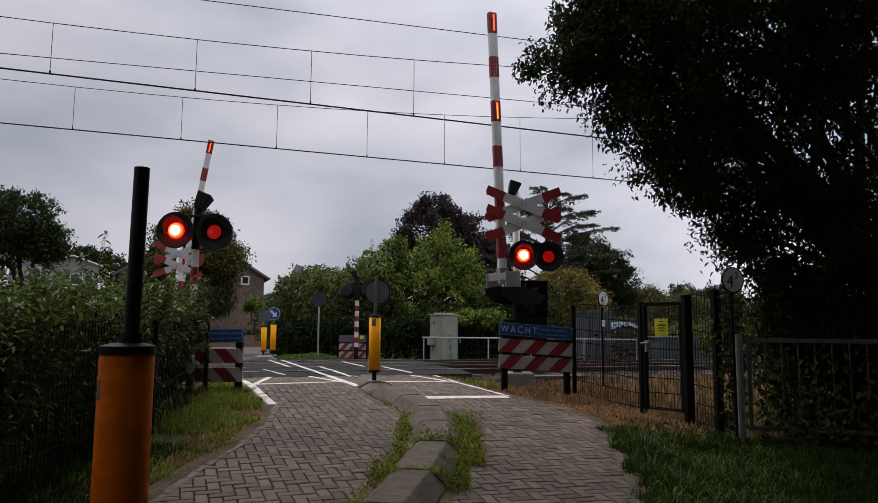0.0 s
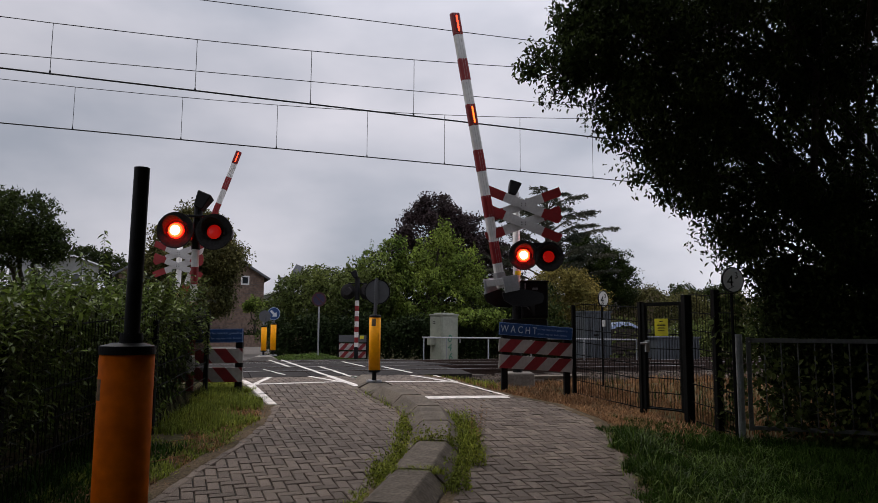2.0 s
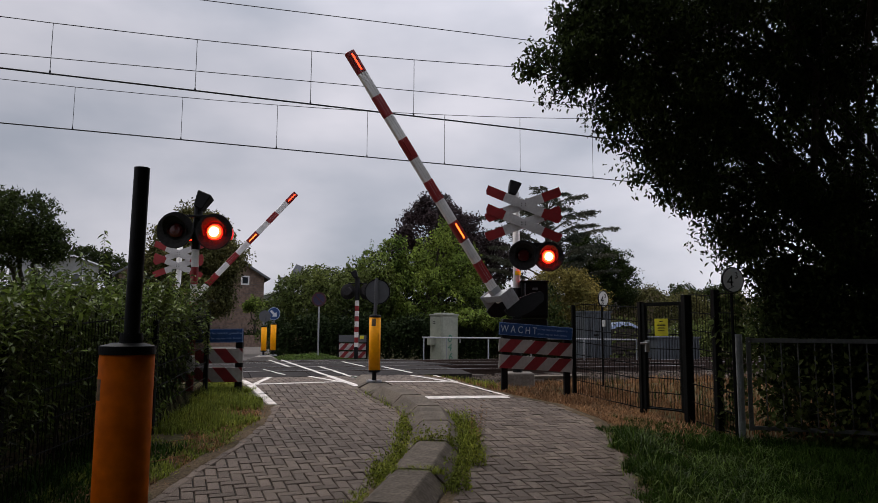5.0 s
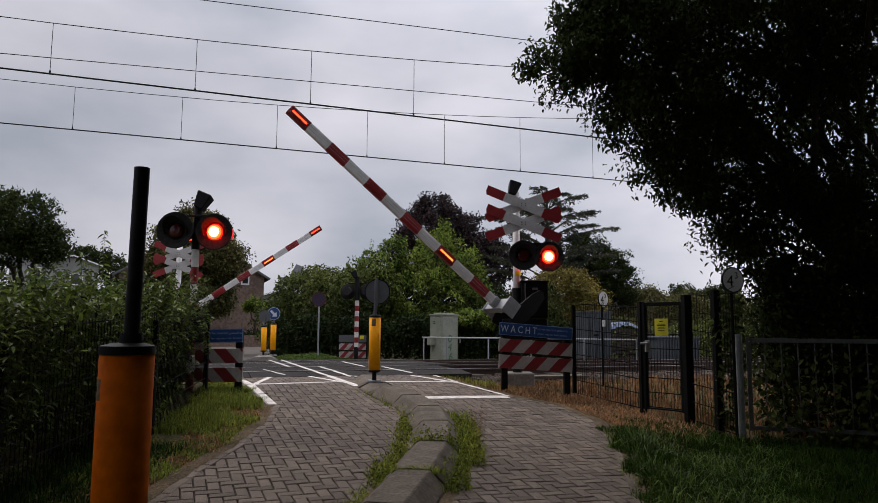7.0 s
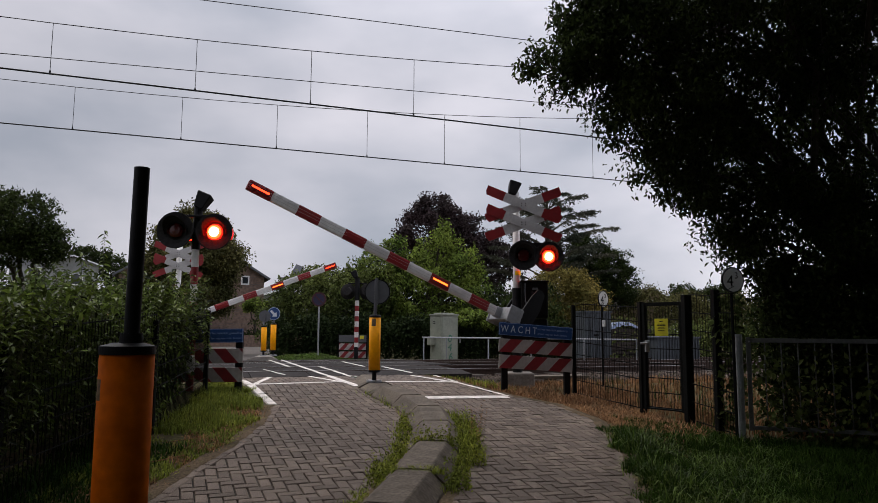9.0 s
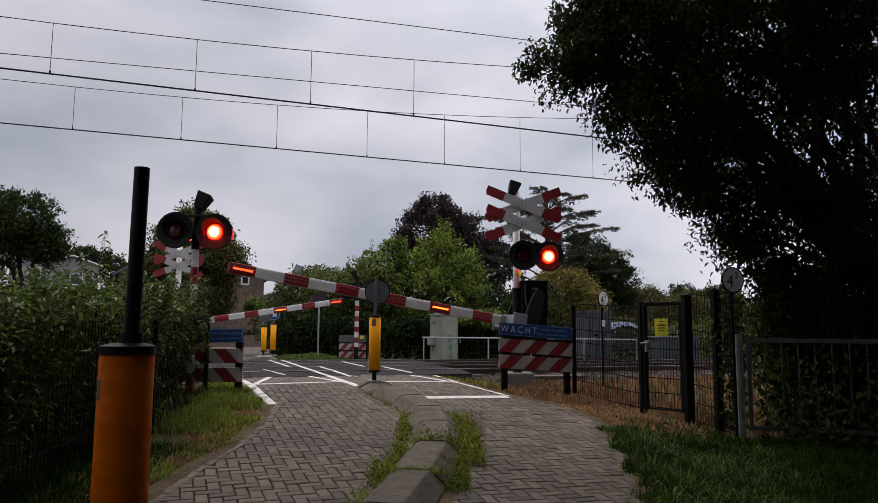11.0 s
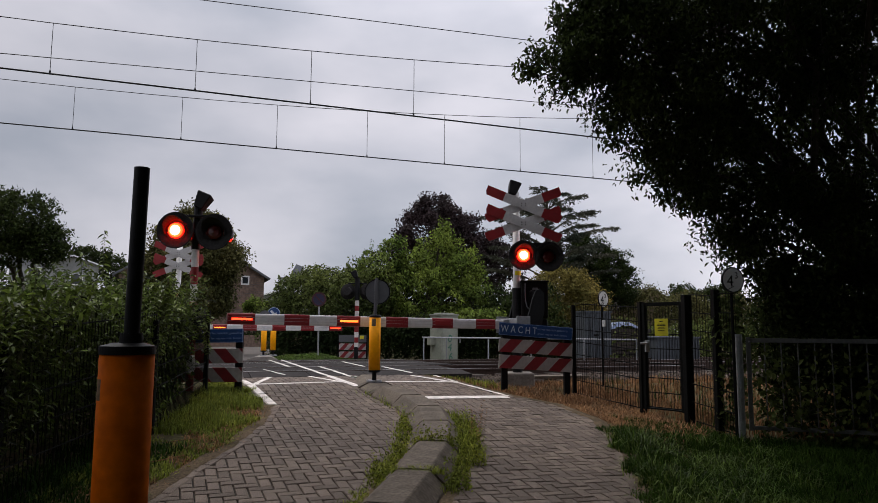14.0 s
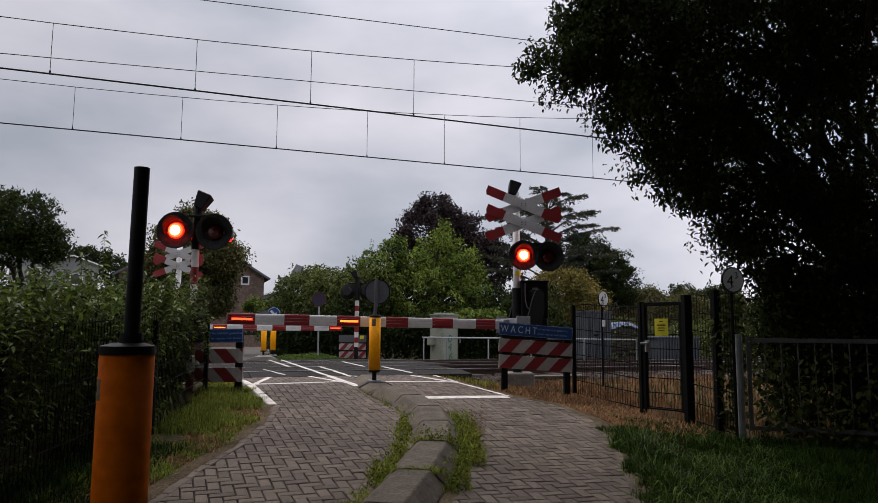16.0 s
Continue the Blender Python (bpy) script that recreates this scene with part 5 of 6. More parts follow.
tree("lime_tree", (-33.0, 70, -0.33), 4.0, 0.3, [(-35.2, 70, 7.6, 2.0, 2, 1.3, 110), (-32.6, 70, 6.6, 1.6, 1.6, 1.5, 80), (-30.0, 70, 5.2, 1.6, 1.5, 1.4, 70)], 40, 0.3, 0.26, LEAF_DARK, "dark round tree behind the white houses")
tree("garden_tree", (-9.6, 37, -0.33), 0.7, 0.1, [(-9.55, 37, 1.95, 0.55, 0.5, 0.40, 60), (-9.9, 37, 1.85, 0.35, 0.4, 0.3, 24)], 32, 0.12, 0.12, LEAF_BRIGHT, "small bright garden tree before a brick house")
tree("birch_tree", (-6.5, 40, -0.33), 1.6, 0.12, [(-6.3, 40, 2.8, 1.4, 1.2, 1.4, 110), (-4.6, 40, 3.1, 1.5, 1.2, 1.2, 110), (-7.8, 41, 2.6, 1.2, 1.2, 1.5, 80)], 32, 0.26, 0.2, LEAF_MID, "green trees beyond the road")
tree("oak_tree", (20.5, 57, -0.33), 1.5, 0.15, [(19.4, 56, 3.2, 1.3, 1.2, 1.2, 90), (21.2, 56, 3.1, 1.4, 1.2, 1.2, 90), (23.0, 56, 3.3, 1.3, 1.2, 1.3, 80), (22.0, 56.5, 2.0, 2.4, 1.2, 1.2, 100)], 40, 0.24, 0.2, LEAF_DARK, "dark row of trees behind the far gardens")
tree("oak_tree", (16.6, 67, -0.33), 2.0, 0.15, [(16.4, 67, 4.2, 1.5, 1.2, 1.2, 80), (18.3, 67, 3.9, 1.4, 1.2, 1.1, 70), (14.5, 67, 3.8, 1.3, 1.2, 1.2, 60)], 40, 0.26, 0.24, LEAF_CHESTNUT, "brownish trees behind the distant gable")


def cedar(base, h):
    """Long limbs that rise, level out and nod, with flat sprays of needles and sky between them."""
    t = thing("cedar_tree", Matrix(), "grey-green cedar with flat drooping branches", "tree")
    x, y, z = base
    bm = B()
    rod(bm, base, (x, y, z + h), 0.26, 0.04, 10)
    pts, way = [], []
    for k in range(30):
        f = (k + 0.5) / 30
        zz = z + h * (0.34 + 0.60 * f)
        ang = k * 2.4 + random.uniform(-0.3, 0.3)
        ln = (3.7 * (1 - f) ** 0.5 + 0.8) * random.uniform(0.75, 1.05)
        out = Vector((math.cos(ang), math.sin(ang), 0))
        side = Vector((-out.y, out.x, 0))
        at = lambda q: Vector((x, y, zz)) + out * ln * q + Vector((0, 0, ln * (0.74 * q - 0.40 * q * q)))
        for q in range(6):
            rod(bm, at(q / 6), at((q + 1) / 6), 0.05 * (1 - q / 7), 0.05 * (1 - (q + 1) / 7), 5)
        for j in range(int(15 * ln)):
            q = random.uniform(0.25, 1.0)
            sg = random.choice((-1, 1))
            tl = (0.75 * (1.15 - q) + 0.18) * random.uniform(0.5, 1.1)
            tw = (side * sg + out * 0.75).normalized()
            for m in range(int(9 + 26 * tl)):
                u = random.random()
                p = at(q) + tw * tl * u - Vector((0, 0, 0.16 * tl * u * u))
                pts.append((p.x + random.gauss(0, 0.03), p.y + random.gauss(0, 0.03), p.z + random.gauss(0, 0.025)))
                way.append((tw.x + random.gauss(0, 0.5), tw.y + random.gauss(0, 0.5), random.gauss(-0.15, 0.35)))
    part("trunk", bm, BARK, t)
    leaf_object("crown", np.array(pts), 0.16, NEEDLE, t, "", 0.22, 0.9, 0.4, D=np.array(way))


cedar((5.3, 34, -0.33), 8.0)


def hedge(name, x0, y0, x1, y1, z, h, w, n, size, material, label, per=30):
    """A long clipped or wild hedge: clusters on a rounded box."""
    t = thing(name, Matrix(), label, "hedge")
    s = RNG.random((n, 1))
    a, b = np.array([x0, y0, 0.0]), np.array([x1, y1, 0.0])
    d = unit(b - a)
    side = np.array([-d[1], d[0], 0])
    hh = RNG.random((n, 1)) ** 0.7
    top = h * (0.88 + 0.16 * np.sin(s * 23 + x0) * np.sin(s * 9))
    c = a + (b - a) * s + side * (RNG.random((n, 1)) - 0.5) * w * np.sqrt(np.clip(1.15 - hh ** 3, 0, 1)) + np.array([0, 0, 1.0]) * (z + hh * top)
    idx = np.repeat(np.arange(n), per)
    P = c[idx] + np.clip(RNG.normal(size=(len(idx), 3)), -1.6, 1.6) * np.array([0.16, 0.16, 0.11]) * max(1, size / 0.1)
    leaf_object("foliage", P, size, material, t)
    bm = B()
    for i in range(12):
        q = a + (b - a) * (i + 0.5) / 12
        rod(bm, (q[0], q[1], z), (q[0] + random.uniform(-0.2, 0.2), q[1], z + h * 0.85), 0.03, 0.01, 5)
    tagged(part("undergrowth", bm, BARK, t), kind="stuff")
    return t


hedge("dark_hedge", -2.0, 24.2, 5.5, 25.2, -0.35, 1.45, 0.9, 800, 0.11, LEAF_SHADED, "dark hedge behind the tracks", 34)
hedge("dark_hedge", -5.6, 24.0, -2.2, 24.2, -0.35, 1.5, 1.0, 420, 0.11, LEAF_SHADED, "green hedge beside the far road", 34)
# filler added to close the bright sky gaps low in the maple
hedge("dark_hedge", -2.8, 29.5, 4.0, 30.5, -0.35, 3.0, 1.0, 500, 0.16, LEAF_SHADED, "dark filler foliage behind the maple", 30)
hedge("conifer_hedge", 8.5, 40, 24, 44, -0.35, 3.6, 1.6, 760, 0.17, LEAF_CHESTNUT, "tall brownish conifer hedge in the distance", 30)
hedge("dark_hedge", 5.0, 23.5, 14, 27, -0.35, 1.4, 1.0, 400, 0.12, LEAF_MID, "green hedge beyond the fence", 30)
hedge("garden_hedge", -13.0, 39, -6.5, 39, -0.35, 1.0, 0.8, 260, 0.13, LEAF_DARK, "clipped dark garden hedge", 30)
hedge("dark_hedge", -16, 21.0, -8.2, 24.0, -0.35, 1.9, 1.4, 420, 0.13, LEAF_MID, "overgrown green hedge along the railway", 32)
hedge("distant_wood", -60, 70, 60, 75, -0.35, 3.6, 5.0, 900, 0.5, LEAF_SHADED, "distant dark belt of trees", 26)

# unseen foliage around and above the viewer, added to darken the near ground
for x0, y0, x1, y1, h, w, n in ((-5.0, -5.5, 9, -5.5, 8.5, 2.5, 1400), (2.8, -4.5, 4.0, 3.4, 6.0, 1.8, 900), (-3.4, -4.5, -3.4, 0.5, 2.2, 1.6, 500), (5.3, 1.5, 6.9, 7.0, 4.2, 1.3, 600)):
    hedge("tree_belt", x0, y0, x1, y1, -0.7, h, w, n, 0.26, LEAF_DARK, "unseen foliage added around the viewer to block light", 26)
tree("overhanging_tree", (4.6, -1.0, -1.0), 2.6, 0.22, [(3.0, -1.2, 5.0, 2.6, 2.2, 1.6, 260), (0.2, -2.6, 5.4, 2.4, 1.8, 1.5, 220), (5.4, 1.2, 4.6, 2.2, 2.6, 1.8, 240), (5.6, 4.2, 5.0, 2.0, 2.2, 1.8, 220), (3.3, 2.0, 5.4, 2.0, 2.2, 1.2, 260), (-1.2, 0.6, 4.7, 2.0, 1.7, 1.2, 240), (1.8, 4.4, 5.2, 1.8, 1.4, 0.9, 220), (6.4, 6.4, 5.7, 1.8, 1.6, 1.0, 240), (3.6, 6.8, 6.7, 2.2, 1.6, 0.9, 220), (6.2, 8.0, 7.1, 2.0, 1.6, 1.0, 180), (-2.4, 8.2, 7.3, 1.8, 1.2, 0.7, 170), (0.2, 3.0, 5.3, 2.0, 1.4, 0.9, 220), (-3.4, 3.2, 5.3, 2.2, 1.5, 1.0, 240), (-5.6, 3.4, 5.4, 1.8, 1.6, 1.2, 160)], 34, 0.3, 0.26, LEAF_DARK, "unseen tree crown added above the path to block light")


# the hedge at the path: leaves grow through and over the fence
def wild_hedge():
    t = thing("wild_hedge", Matrix(), "dense green hedge of leafy shoots growing over the fence", "hedge")
    line_y, line_x = [1, 5.2, 7.7, 9.2, 11.2], [-3.05, -3.10, -3.12, -3.36, -3.95]
    crest_y, crest_z = [1, 3.5, 5.5, 8, 9.5, 11], [0.98, 0.92, 0.96, 1.08, 1.10, 0.9]
    n = 3400
    yy = 1.5 + 9.6 * RNG.random((n, 1)) ** 0.8
    xf = np.interp(yy, line_y, line_x)
    top = np.interp(yy, crest_y, crest_z) + 0.12 * np.sin(yy * 5.3) * np.sin(yy * 2.1 + 1)
    g0 = ground_z(xf, yy)
    hh = RNG.random((n, 1)) ** 0.75
    depth = 0.12 + RNG.random((n, 1)) ** 1.4 * 2.0
    x = xf - depth - 0.75 * np.clip((0.72 - hh) / 0.35, 0, 1) * np.clip((8.2 - yy) / 2.0, 0, 1)
    z = g0 + hh * (top - g0) * (1 - 0.04 * depth) + 0.03
    c = np.concatenate([x, yy, z], 1)
    idx = np.repeat(np.arange(n), 13)
    P = c[idx] + RNG.normal(size=(len(idx), 3)) * np.array([0.11, 0.15, 0.10])
    leaf_object("foliage", P, 0.072, LEAF_HEDGE, t, "", 0.5, 0.35, 0.65, oval=True)
    # shoots that stand out of the top and lean over the fence
    n = 1500
    yy = 1.8 + 9.0 * RNG.random((n, 1)) ** 0.75
    dp = RNG.random((n, 1)) ** 1.5 * 1.7 + 0.22 * np.clip(1 - np.abs(yy - 6.4) / 1.0, 0, 1)
    ln = RNG.uniform(0.18, 0.75, (n, 1))
    xf = np.interp(yy, line_y, line_x)
    crest = np.interp(yy, crest_y, crest_z) + 0.10 * np.sin(yy * 5.3) * np.sin(yy * 2.1 + 1)
    z0 = crest - ln + RNG.normal(size=(n, 1)) * 0.13 - 0.40 * RNG.random((n, 1)) ** 2
    lean = np.concatenate([RNG.normal(size=(n, 1)) * 0.10 + 0.06, RNG.normal(size=(n, 1)) * 0.10, np.zeros((n, 1))], 1)
    sprays("upper_growth", np.concatenate([xf - dp, yy, z0], 1), ln, lean, 9, 0.066, LEAF_HEDGE, t)
    # growth that pushes through the wires
    yy = 2.4 + 8.0 * RNG.random((560, 1)) ** 1.4
    yy = yy[(RNG.random(560) < np.where((yy[:, 0] > 5.7) & (yy[:, 0] < 7.1) | (yy[:, 0] > 8.0), 0.35, 1.0))]
    n = len(yy)
    xf = np.interp(yy, [2.4, 5.2, 7.73, 10.2], [-3.3, -3.2, -3.10, -3.33])
    ln = RNG.uniform(0.15, 0.45, (n, 1))
    z0 = ground_z(xf, yy) + (0.05 + 0.4 * (yy > 8.0)) + RNG.random((n, 1)) ** 0.8 * 0.95
    lean = np.concatenate([RNG.uniform(0.02, 0.16, (n, 1)), RNG.normal(size=(n, 1)) * 0.10, np.zeros((n, 1))], 1)
    sprays("outer_growth", np.concatenate([xf - 0.05, yy, z0], 1), ln, lean, 8, 0.066, LEAF_HEDGE, t, "", 0.42, 0.4)
    # single tall shoots
    tall = np.array([(-3.95, 8.2, 0.9, 1.88), (-4.0, 8.1, 0.8, 1.45), (-4.7, 8.0, 0.8, 1.42), (-5.2, 8.0, 0.8, 1.50), (-5.05, 7.2, 0.8, 1.46), (-3.6, 9.6, 0.7, 1.40), (-3.30, 9.3, 0.5, 1.05), (-3.42, 9.4, 0.5, 1.22),
                     (-3.8, 6.6, 0.7, 1.20), (-4.6, 6.8, 0.7, 1.26), (-3.5, 5.6, 0.7, 1.14), (-3.2, 9.8, 0.3, 0.95), (-3.55, 10.2, 0.4, 1.2), (-3.7, 10.4, 0.4, 1.3)])
    yt = RNG.uniform(5.4, 9.8, (34, 1))
    more = np.concatenate([np.interp(yt, line_y, line_x) - RNG.uniform(0.1, 2.4, (34, 1)), yt, np.full((34, 1), 0.6), RNG.uniform(1.12, 1.48, (34, 1))], 1)
    tall = np.concatenate([tall, more])
    lean = RNG.normal(size=(len(tall), 3)) * np.array([0.06, 0.05, 0])
    sprays("tall_growth", tall[:, :3], tall[:, 3:] - tall[:, 2:3], lean, 22, 0.080, LEAF_HEDGE, t, "", 0.33, 0.45)
    bm = B()
    for i in range(80):
        y = random.uniform(1.5, 10.8)
        x = float(np.interp(y, [1, 7.7, 11], [-3.3, -3.2, -4.1])) - random.uniform(0.05, 1.4)
        b = Vector((x + random.uniform(-0.2, 0.3), y + random.uniform(-0.3, 0.3), random.uniform(0.6, 1.0)))
        rod(bm, (x, y, float(ground_z(x, y))), b, 0.011, 0.004, 5)
    tagged(part("undergrowth", bm, BARK, t, "thin brown stems"), kind="stuff")


wild_hedge()


# the big tree over the fence
def big_tree():
    k = 1.2
    src = [(2.35, 8.2, 4.15, 0.85, 0.9, 0.75, 120), (2.55, 8.0, 3.3, 0.65, 0.8, 0.65, 95), (3.0, 8.0, 2.60, 0.65, 0.7, 0.55, 66), (3.4, 8.0, 4.3, 1.2, 1.2, 1.1, 125),
           (4.0, 7.8, 2.95, 1.1, 1.2, 1.0, 40), (3.6, 7.9, 2.25, 0.45, 0.6, 0.35, 36), (5.0, 7.6, 4.7, 1.5, 1.4, 1.0, 125), (5.1, 7.4, 2.7, 1.2, 1.2, 1.0, 22), (2.7, 8.1, 5.1, 1.1, 1.1, 0.8, 120),
           (4.4, 8.3, 5.4, 1.6, 1.4, 1.0, 105), (6.6, 7.4, 3.6, 1.6, 1.5, 2.0, 36), (5.6, 7.8, 5.4, 1.3, 1.3, 1.0, 120), (6.3, 7.6, 4.9, 1.2, 1.2, 0.9, 80), (1.74, 8.1, 3.97, 0.48, 0.6, 0.38, 34), (1.95, 8.1, 4.80, 0.5, 0.6, 0.38, 36),
           # blobs with y under 7 hang unseen overhead, added to shade the verge
           (4.1, 8.0, 1.8, 0.75, 0.75, 0.7, 48), (4.9, 7.8, 1.6, 0.9, 0.8, 0.9, 66), (5.6, 7.6, 2.0, 0.9, 0.8, 0.8, 34), (4.5, 8.2, 2.6, 0.8, 0.8, 0.8, 20), (2.9, 6.2, 5.8, 1.4, 1.3, 0.8, 130), (4.4, 5.6, 5.6, 1.5, 1.4, 0.8, 120), (2.0, 6.6, 6.1, 1.0, 1.0, 0.6, 90), (3.4, 9.3, 4.2, 1.0, 0.8, 1.0, 40), (5.1, 9.2, 4.4, 1.2, 0.8, 1.2, 42), (4.3, 9.2, 3.2, 1.0, 0.8, 0.9, 24), (3.6, 8.7, 4.7, 1.0, 0.7, 0.8, 55), (5.3, 8.7, 4.8, 1.1, 0.7, 0.9, 70), (6.1, 8.4, 4.3, 0.8, 0.7, 0.8, 30), (5.0, 7.8, 3.9, 1.4, 1.0, 0.9, 88), (4.5, 7.9, 3.95, 0.8, 0.8, 0.6, 20), (3.35, 8.1, 2.0, 0.38, 0.5, 0.28, 15), (3.0, 8.1, 2.4, 0.4, 0.4, 0.22, 13), (3.5, 8.1, 1.75, 0.3, 0.4, 0.25, 10), (3.9, 8.2, 3.7, 0.9, 0.9, 0.7, 60), (2.85, 8.0, 2.95, 0.7, 0.7, 0.5, 30), (3.5, 8.0, 2.9, 0.7, 0.8, 0.5, 24), (1.75, 8.1, 4.3, 0.4, 0.5, 0.3, 22), (1.22, 8.1, 3.93, 0.28, 0.3, 0.17, 11), (1.62, 8.1, 4.55, 0.3, 0.3, 0.25, 10), (1.5, 8.1, 3.62, 0.3, 0.3, 0.18, 10), (2.2, 8.1, 3.45, 0.4, 0.4, 0.2, 16), (5.0, 7.8, 3.2, 1.0, 0.8, 0.8, 24), (3.75, 8.15, 1.55, 0.35, 0.5, 0.35, 14), (4.15, 8.15, 1.15, 0.45, 0.6, 0.45, 42), (4.6, 7.9, 2.3, 0.8, 0.8, 0.6, 18), (5.4, 7.8, 2.6, 0.8, 0.8, 0.6, 22)]
    blobs = [(x * k, y * k, 0.72 + (z - 0.72) * k, a * k, b * k, c * k, n) for x, y, z, a, b, c, n in src]
    tree("large_tree", (6.4, 10.1, -0.6), 1.9, 0.115, blobs, 66, 0.155, 0.073, LEAF_DARK, "large dark broad-leaved tree overhanging the fence", 300, (-0.2, -0.2), 0.48, 0.9, 0.35, oval=True)


big_tree()
hedge("dark_shrubs", 4.6, 9.7, 8.5, 8.5, -0.6, 2.15, 1.2, 800, 0.09, LEAF_DARK, "dark leafy shrubs behind the railing", 36)
hedge("dark_shrubs", 5.3, 10.35, 9.5, 9.2, -0.6, 2.4, 1.5, 640, 0.10, LEAF_DARK, "tall dark shrubs under the big tree", 36)
tree("elder_shrub", (4.9, 9.75, -0.6), 0.6, 0.02, [(4.75, 9.6, 1.15, 0.38, 0.2, 0.5, 46), (4.4, 9.7, 0.5, 0.25, 0.15, 0.5, 26), (5.2, 9.5, 0.8, 0.4, 0.2, 0.5, 40)], 26, 0.12, 0.07, LEAF_MID, "green leafy shrub at the end of the railing", cat="shrub", oval=True)
iv = thing("climbing_ivy", Matrix(), "ivy climbing through the fence wires", "climbing plant")
n = 520
k = RNG.random((n, 1))
P = np.concatenate([3.72 + 0.25 * k + RNG.normal(size=(n, 1)) * 0.05, 9.36 - 0.2 * k, RNG.uniform(-0.5, 1.2, (n, 1)) ], 1)
leaf_object("foliage", P, 0.085, LEAF_MID, iv, "", 0.75, oval=True)
n = 900
k = RNG.random((n, 1)) ** 1.2
P = np.concatenate([4.0 + 2.6 * k, 8.9 - 0.88 * k + RNG.normal(size=(n, 1)) * 0.06, -0.6 + RNG.random((n, 1)) ** 1.3 * 1.05], 1)
leaf_object("foliage", P, 0.08, LEAF_MID, iv, "", 0.75, oval=True)


# ---- grass ----
def blades(name, X, Y, h, material, label, cat="grass", width=0.006, lie=0.35, z_off=0.0, kind="stuff"):
    n = len(X)
    Z = ground_z(X, Y) + z_off
    base = np.stack([X, Y, Z], 1)
    patch = np.array([0.75 + 0.6 * noise.noise(Vector((a * 1.7, b * 1.7, 0))) for a, b in zip(X, Y)])[:, None]
    hh = h * RNG.uniform(0.45, 1.25, (n, 1)) * np.clip(patch, 0.3, 1.3)
    a = RNG.uniform(0, 2 * math.pi, n)
    out = np.stack([np.cos(a), np.sin(a), np.zeros(n)], 1)
    side = np.stack([-np.sin(a), np.cos(a), np.zeros(n)], 1) * width
    l1 = lie * RNG.uniform(0.2, 1.4, (n, 1))
    up = np.array([0, 0, 1.0])
    v = np.empty((n, 5, 3))
    v[:, 0], v[:, 1] = base - side, base + side
    mid = base + up * hh * 0.6 + out * hh * l1 * 0.35
    v[:, 2], v[:, 3] = mid + side * 0.7, mid - side * 0.7
    v[:, 4] = base + up * hh * np.clip(1 - 0.35 * l1, 0.2, 1) + out * hh * l1
    i = np.arange(n)[:, None] * 5
    tri = np.concatenate([i + [0, 1, 2], i + [0, 2, 3], i + [3, 2, 4]]).astype(np.int32)
    me = bpy.data.meshes.new(name)
    me.vertices.add(n * 5)
    me.vertices.foreach_set("co", v.reshape(-1))
    me.loops.add(n * 9)
    me.loops.foreach_set("vertex_index", tri.reshape(-1))
    me.polygons.add(n * 3)
    me.polygons.foreach_set("loop_start", np.arange(0, n * 9, 3).astype(np.int32))
    me.update(calc_edges=True)
    me.materials.append(material)
    return tagged(new(name, me), label, cat, kind=kind)


def scatter(n, y0, y1, xa, xb, power=1.0):
    Y = y0 + (y1 - y0) * RNG.random(n) ** power
    a, b = xa(Y), xb(Y)
    return a + (b - a) * RNG.random(n), Y


def patchy(X, Y, cut, k=2.3, seed=5.0):
    """Keeps what stands on the greener patches."""
    ok = np.array([noise.noise(Vector((a * k, b * k, seed))) + random.gauss(0, 0.12) > cut for a, b in zip(X, Y)])
    return X[ok], Y[ok]


right = lambda Y: np.interp(Y, *ROAD_RIGHT)
left = lambda Y: np.interp(Y, *ROAD_LEFT)
flat = lambda c: (lambda Y: np.full_like(Y, c))
X, Y = scatter(42000, 4.4, 8.9, lambda y: right(y) - 0.03 + 0.07 * np.sin(y * 7), flat(5.6))
blades("grass", X, Y, 0.17, GRASS, "lush green grass verge", width=0.007, lie=0.6)
X, Y = scatter(4200, 4.4, 8.8, lambda y: right(y) + 0.08, lambda y: right(y) + 1.7)
X, Y = patchy(X, Y, -0.18, 1.9, 6.0)
blades("grass", X, Y, 0.30, GRASS_LONG, "long bent grass blades on the verge", width=0.005, lie=1.5)
X, Y = patchy(*scatter(6000, 4.4, 8.9, lambda y: right(y) - 0.07 + 0.05 * np.sin(y * 11), lambda y: right(y) + 0.55, 1.0), -0.12, 3.0, 9.0)
blades("grass", X, Y, 0.13, GRASS_EDGE, "short grass creeping over the path edge", width=0.005, lie=1.2)
X, Y = scatter(4000, 8.4, 10.0, lambda y: right(y) + 0.5, flat(3.7))
blades("grass", X, Y, 0.10, GRASS, "thin green grass by the fence", lie=0.7)
X, Y = scatter(24000, 7.9, 12.2, lambda y: right(y) + 0.02, lambda y: np.interp(y, [7.9, 9.4, 12.2], [2.7, 3.6, 2.6]))
X, Y = patchy(X, Y, -0.22, 1.6, 3.0)
blades("dry_grass", X, Y, 0.065, STRAW, "dry brown mown grass", width=0.0038, lie=2.2)
X, Y = scatter(1800, 8.6, 12.0, lambda y: right(y) + 0.25, lambda y: np.interp(y, [8.6, 9.4, 12.2], [3.2, 3.6, 2.6]))
blades("dry_grass", X, Y, 0.16, STRAW, "long tangled dry grass by the fence", width=0.005, lie=2.4)
X, Y = scatter(10000, 11.0, 14.2, lambda y: right(y) + 0.06, lambda y: right(y) + 3.0)
blades("dry_grass", X, Y, 0.12, STRAW, "dry brown grass by the tracks", width=0.006, lie=0.8)
X, Y = scatter(900, 11.6, 13.6, lambda y: right(y) + 0.05, lambda y: right(y) + 0.6)
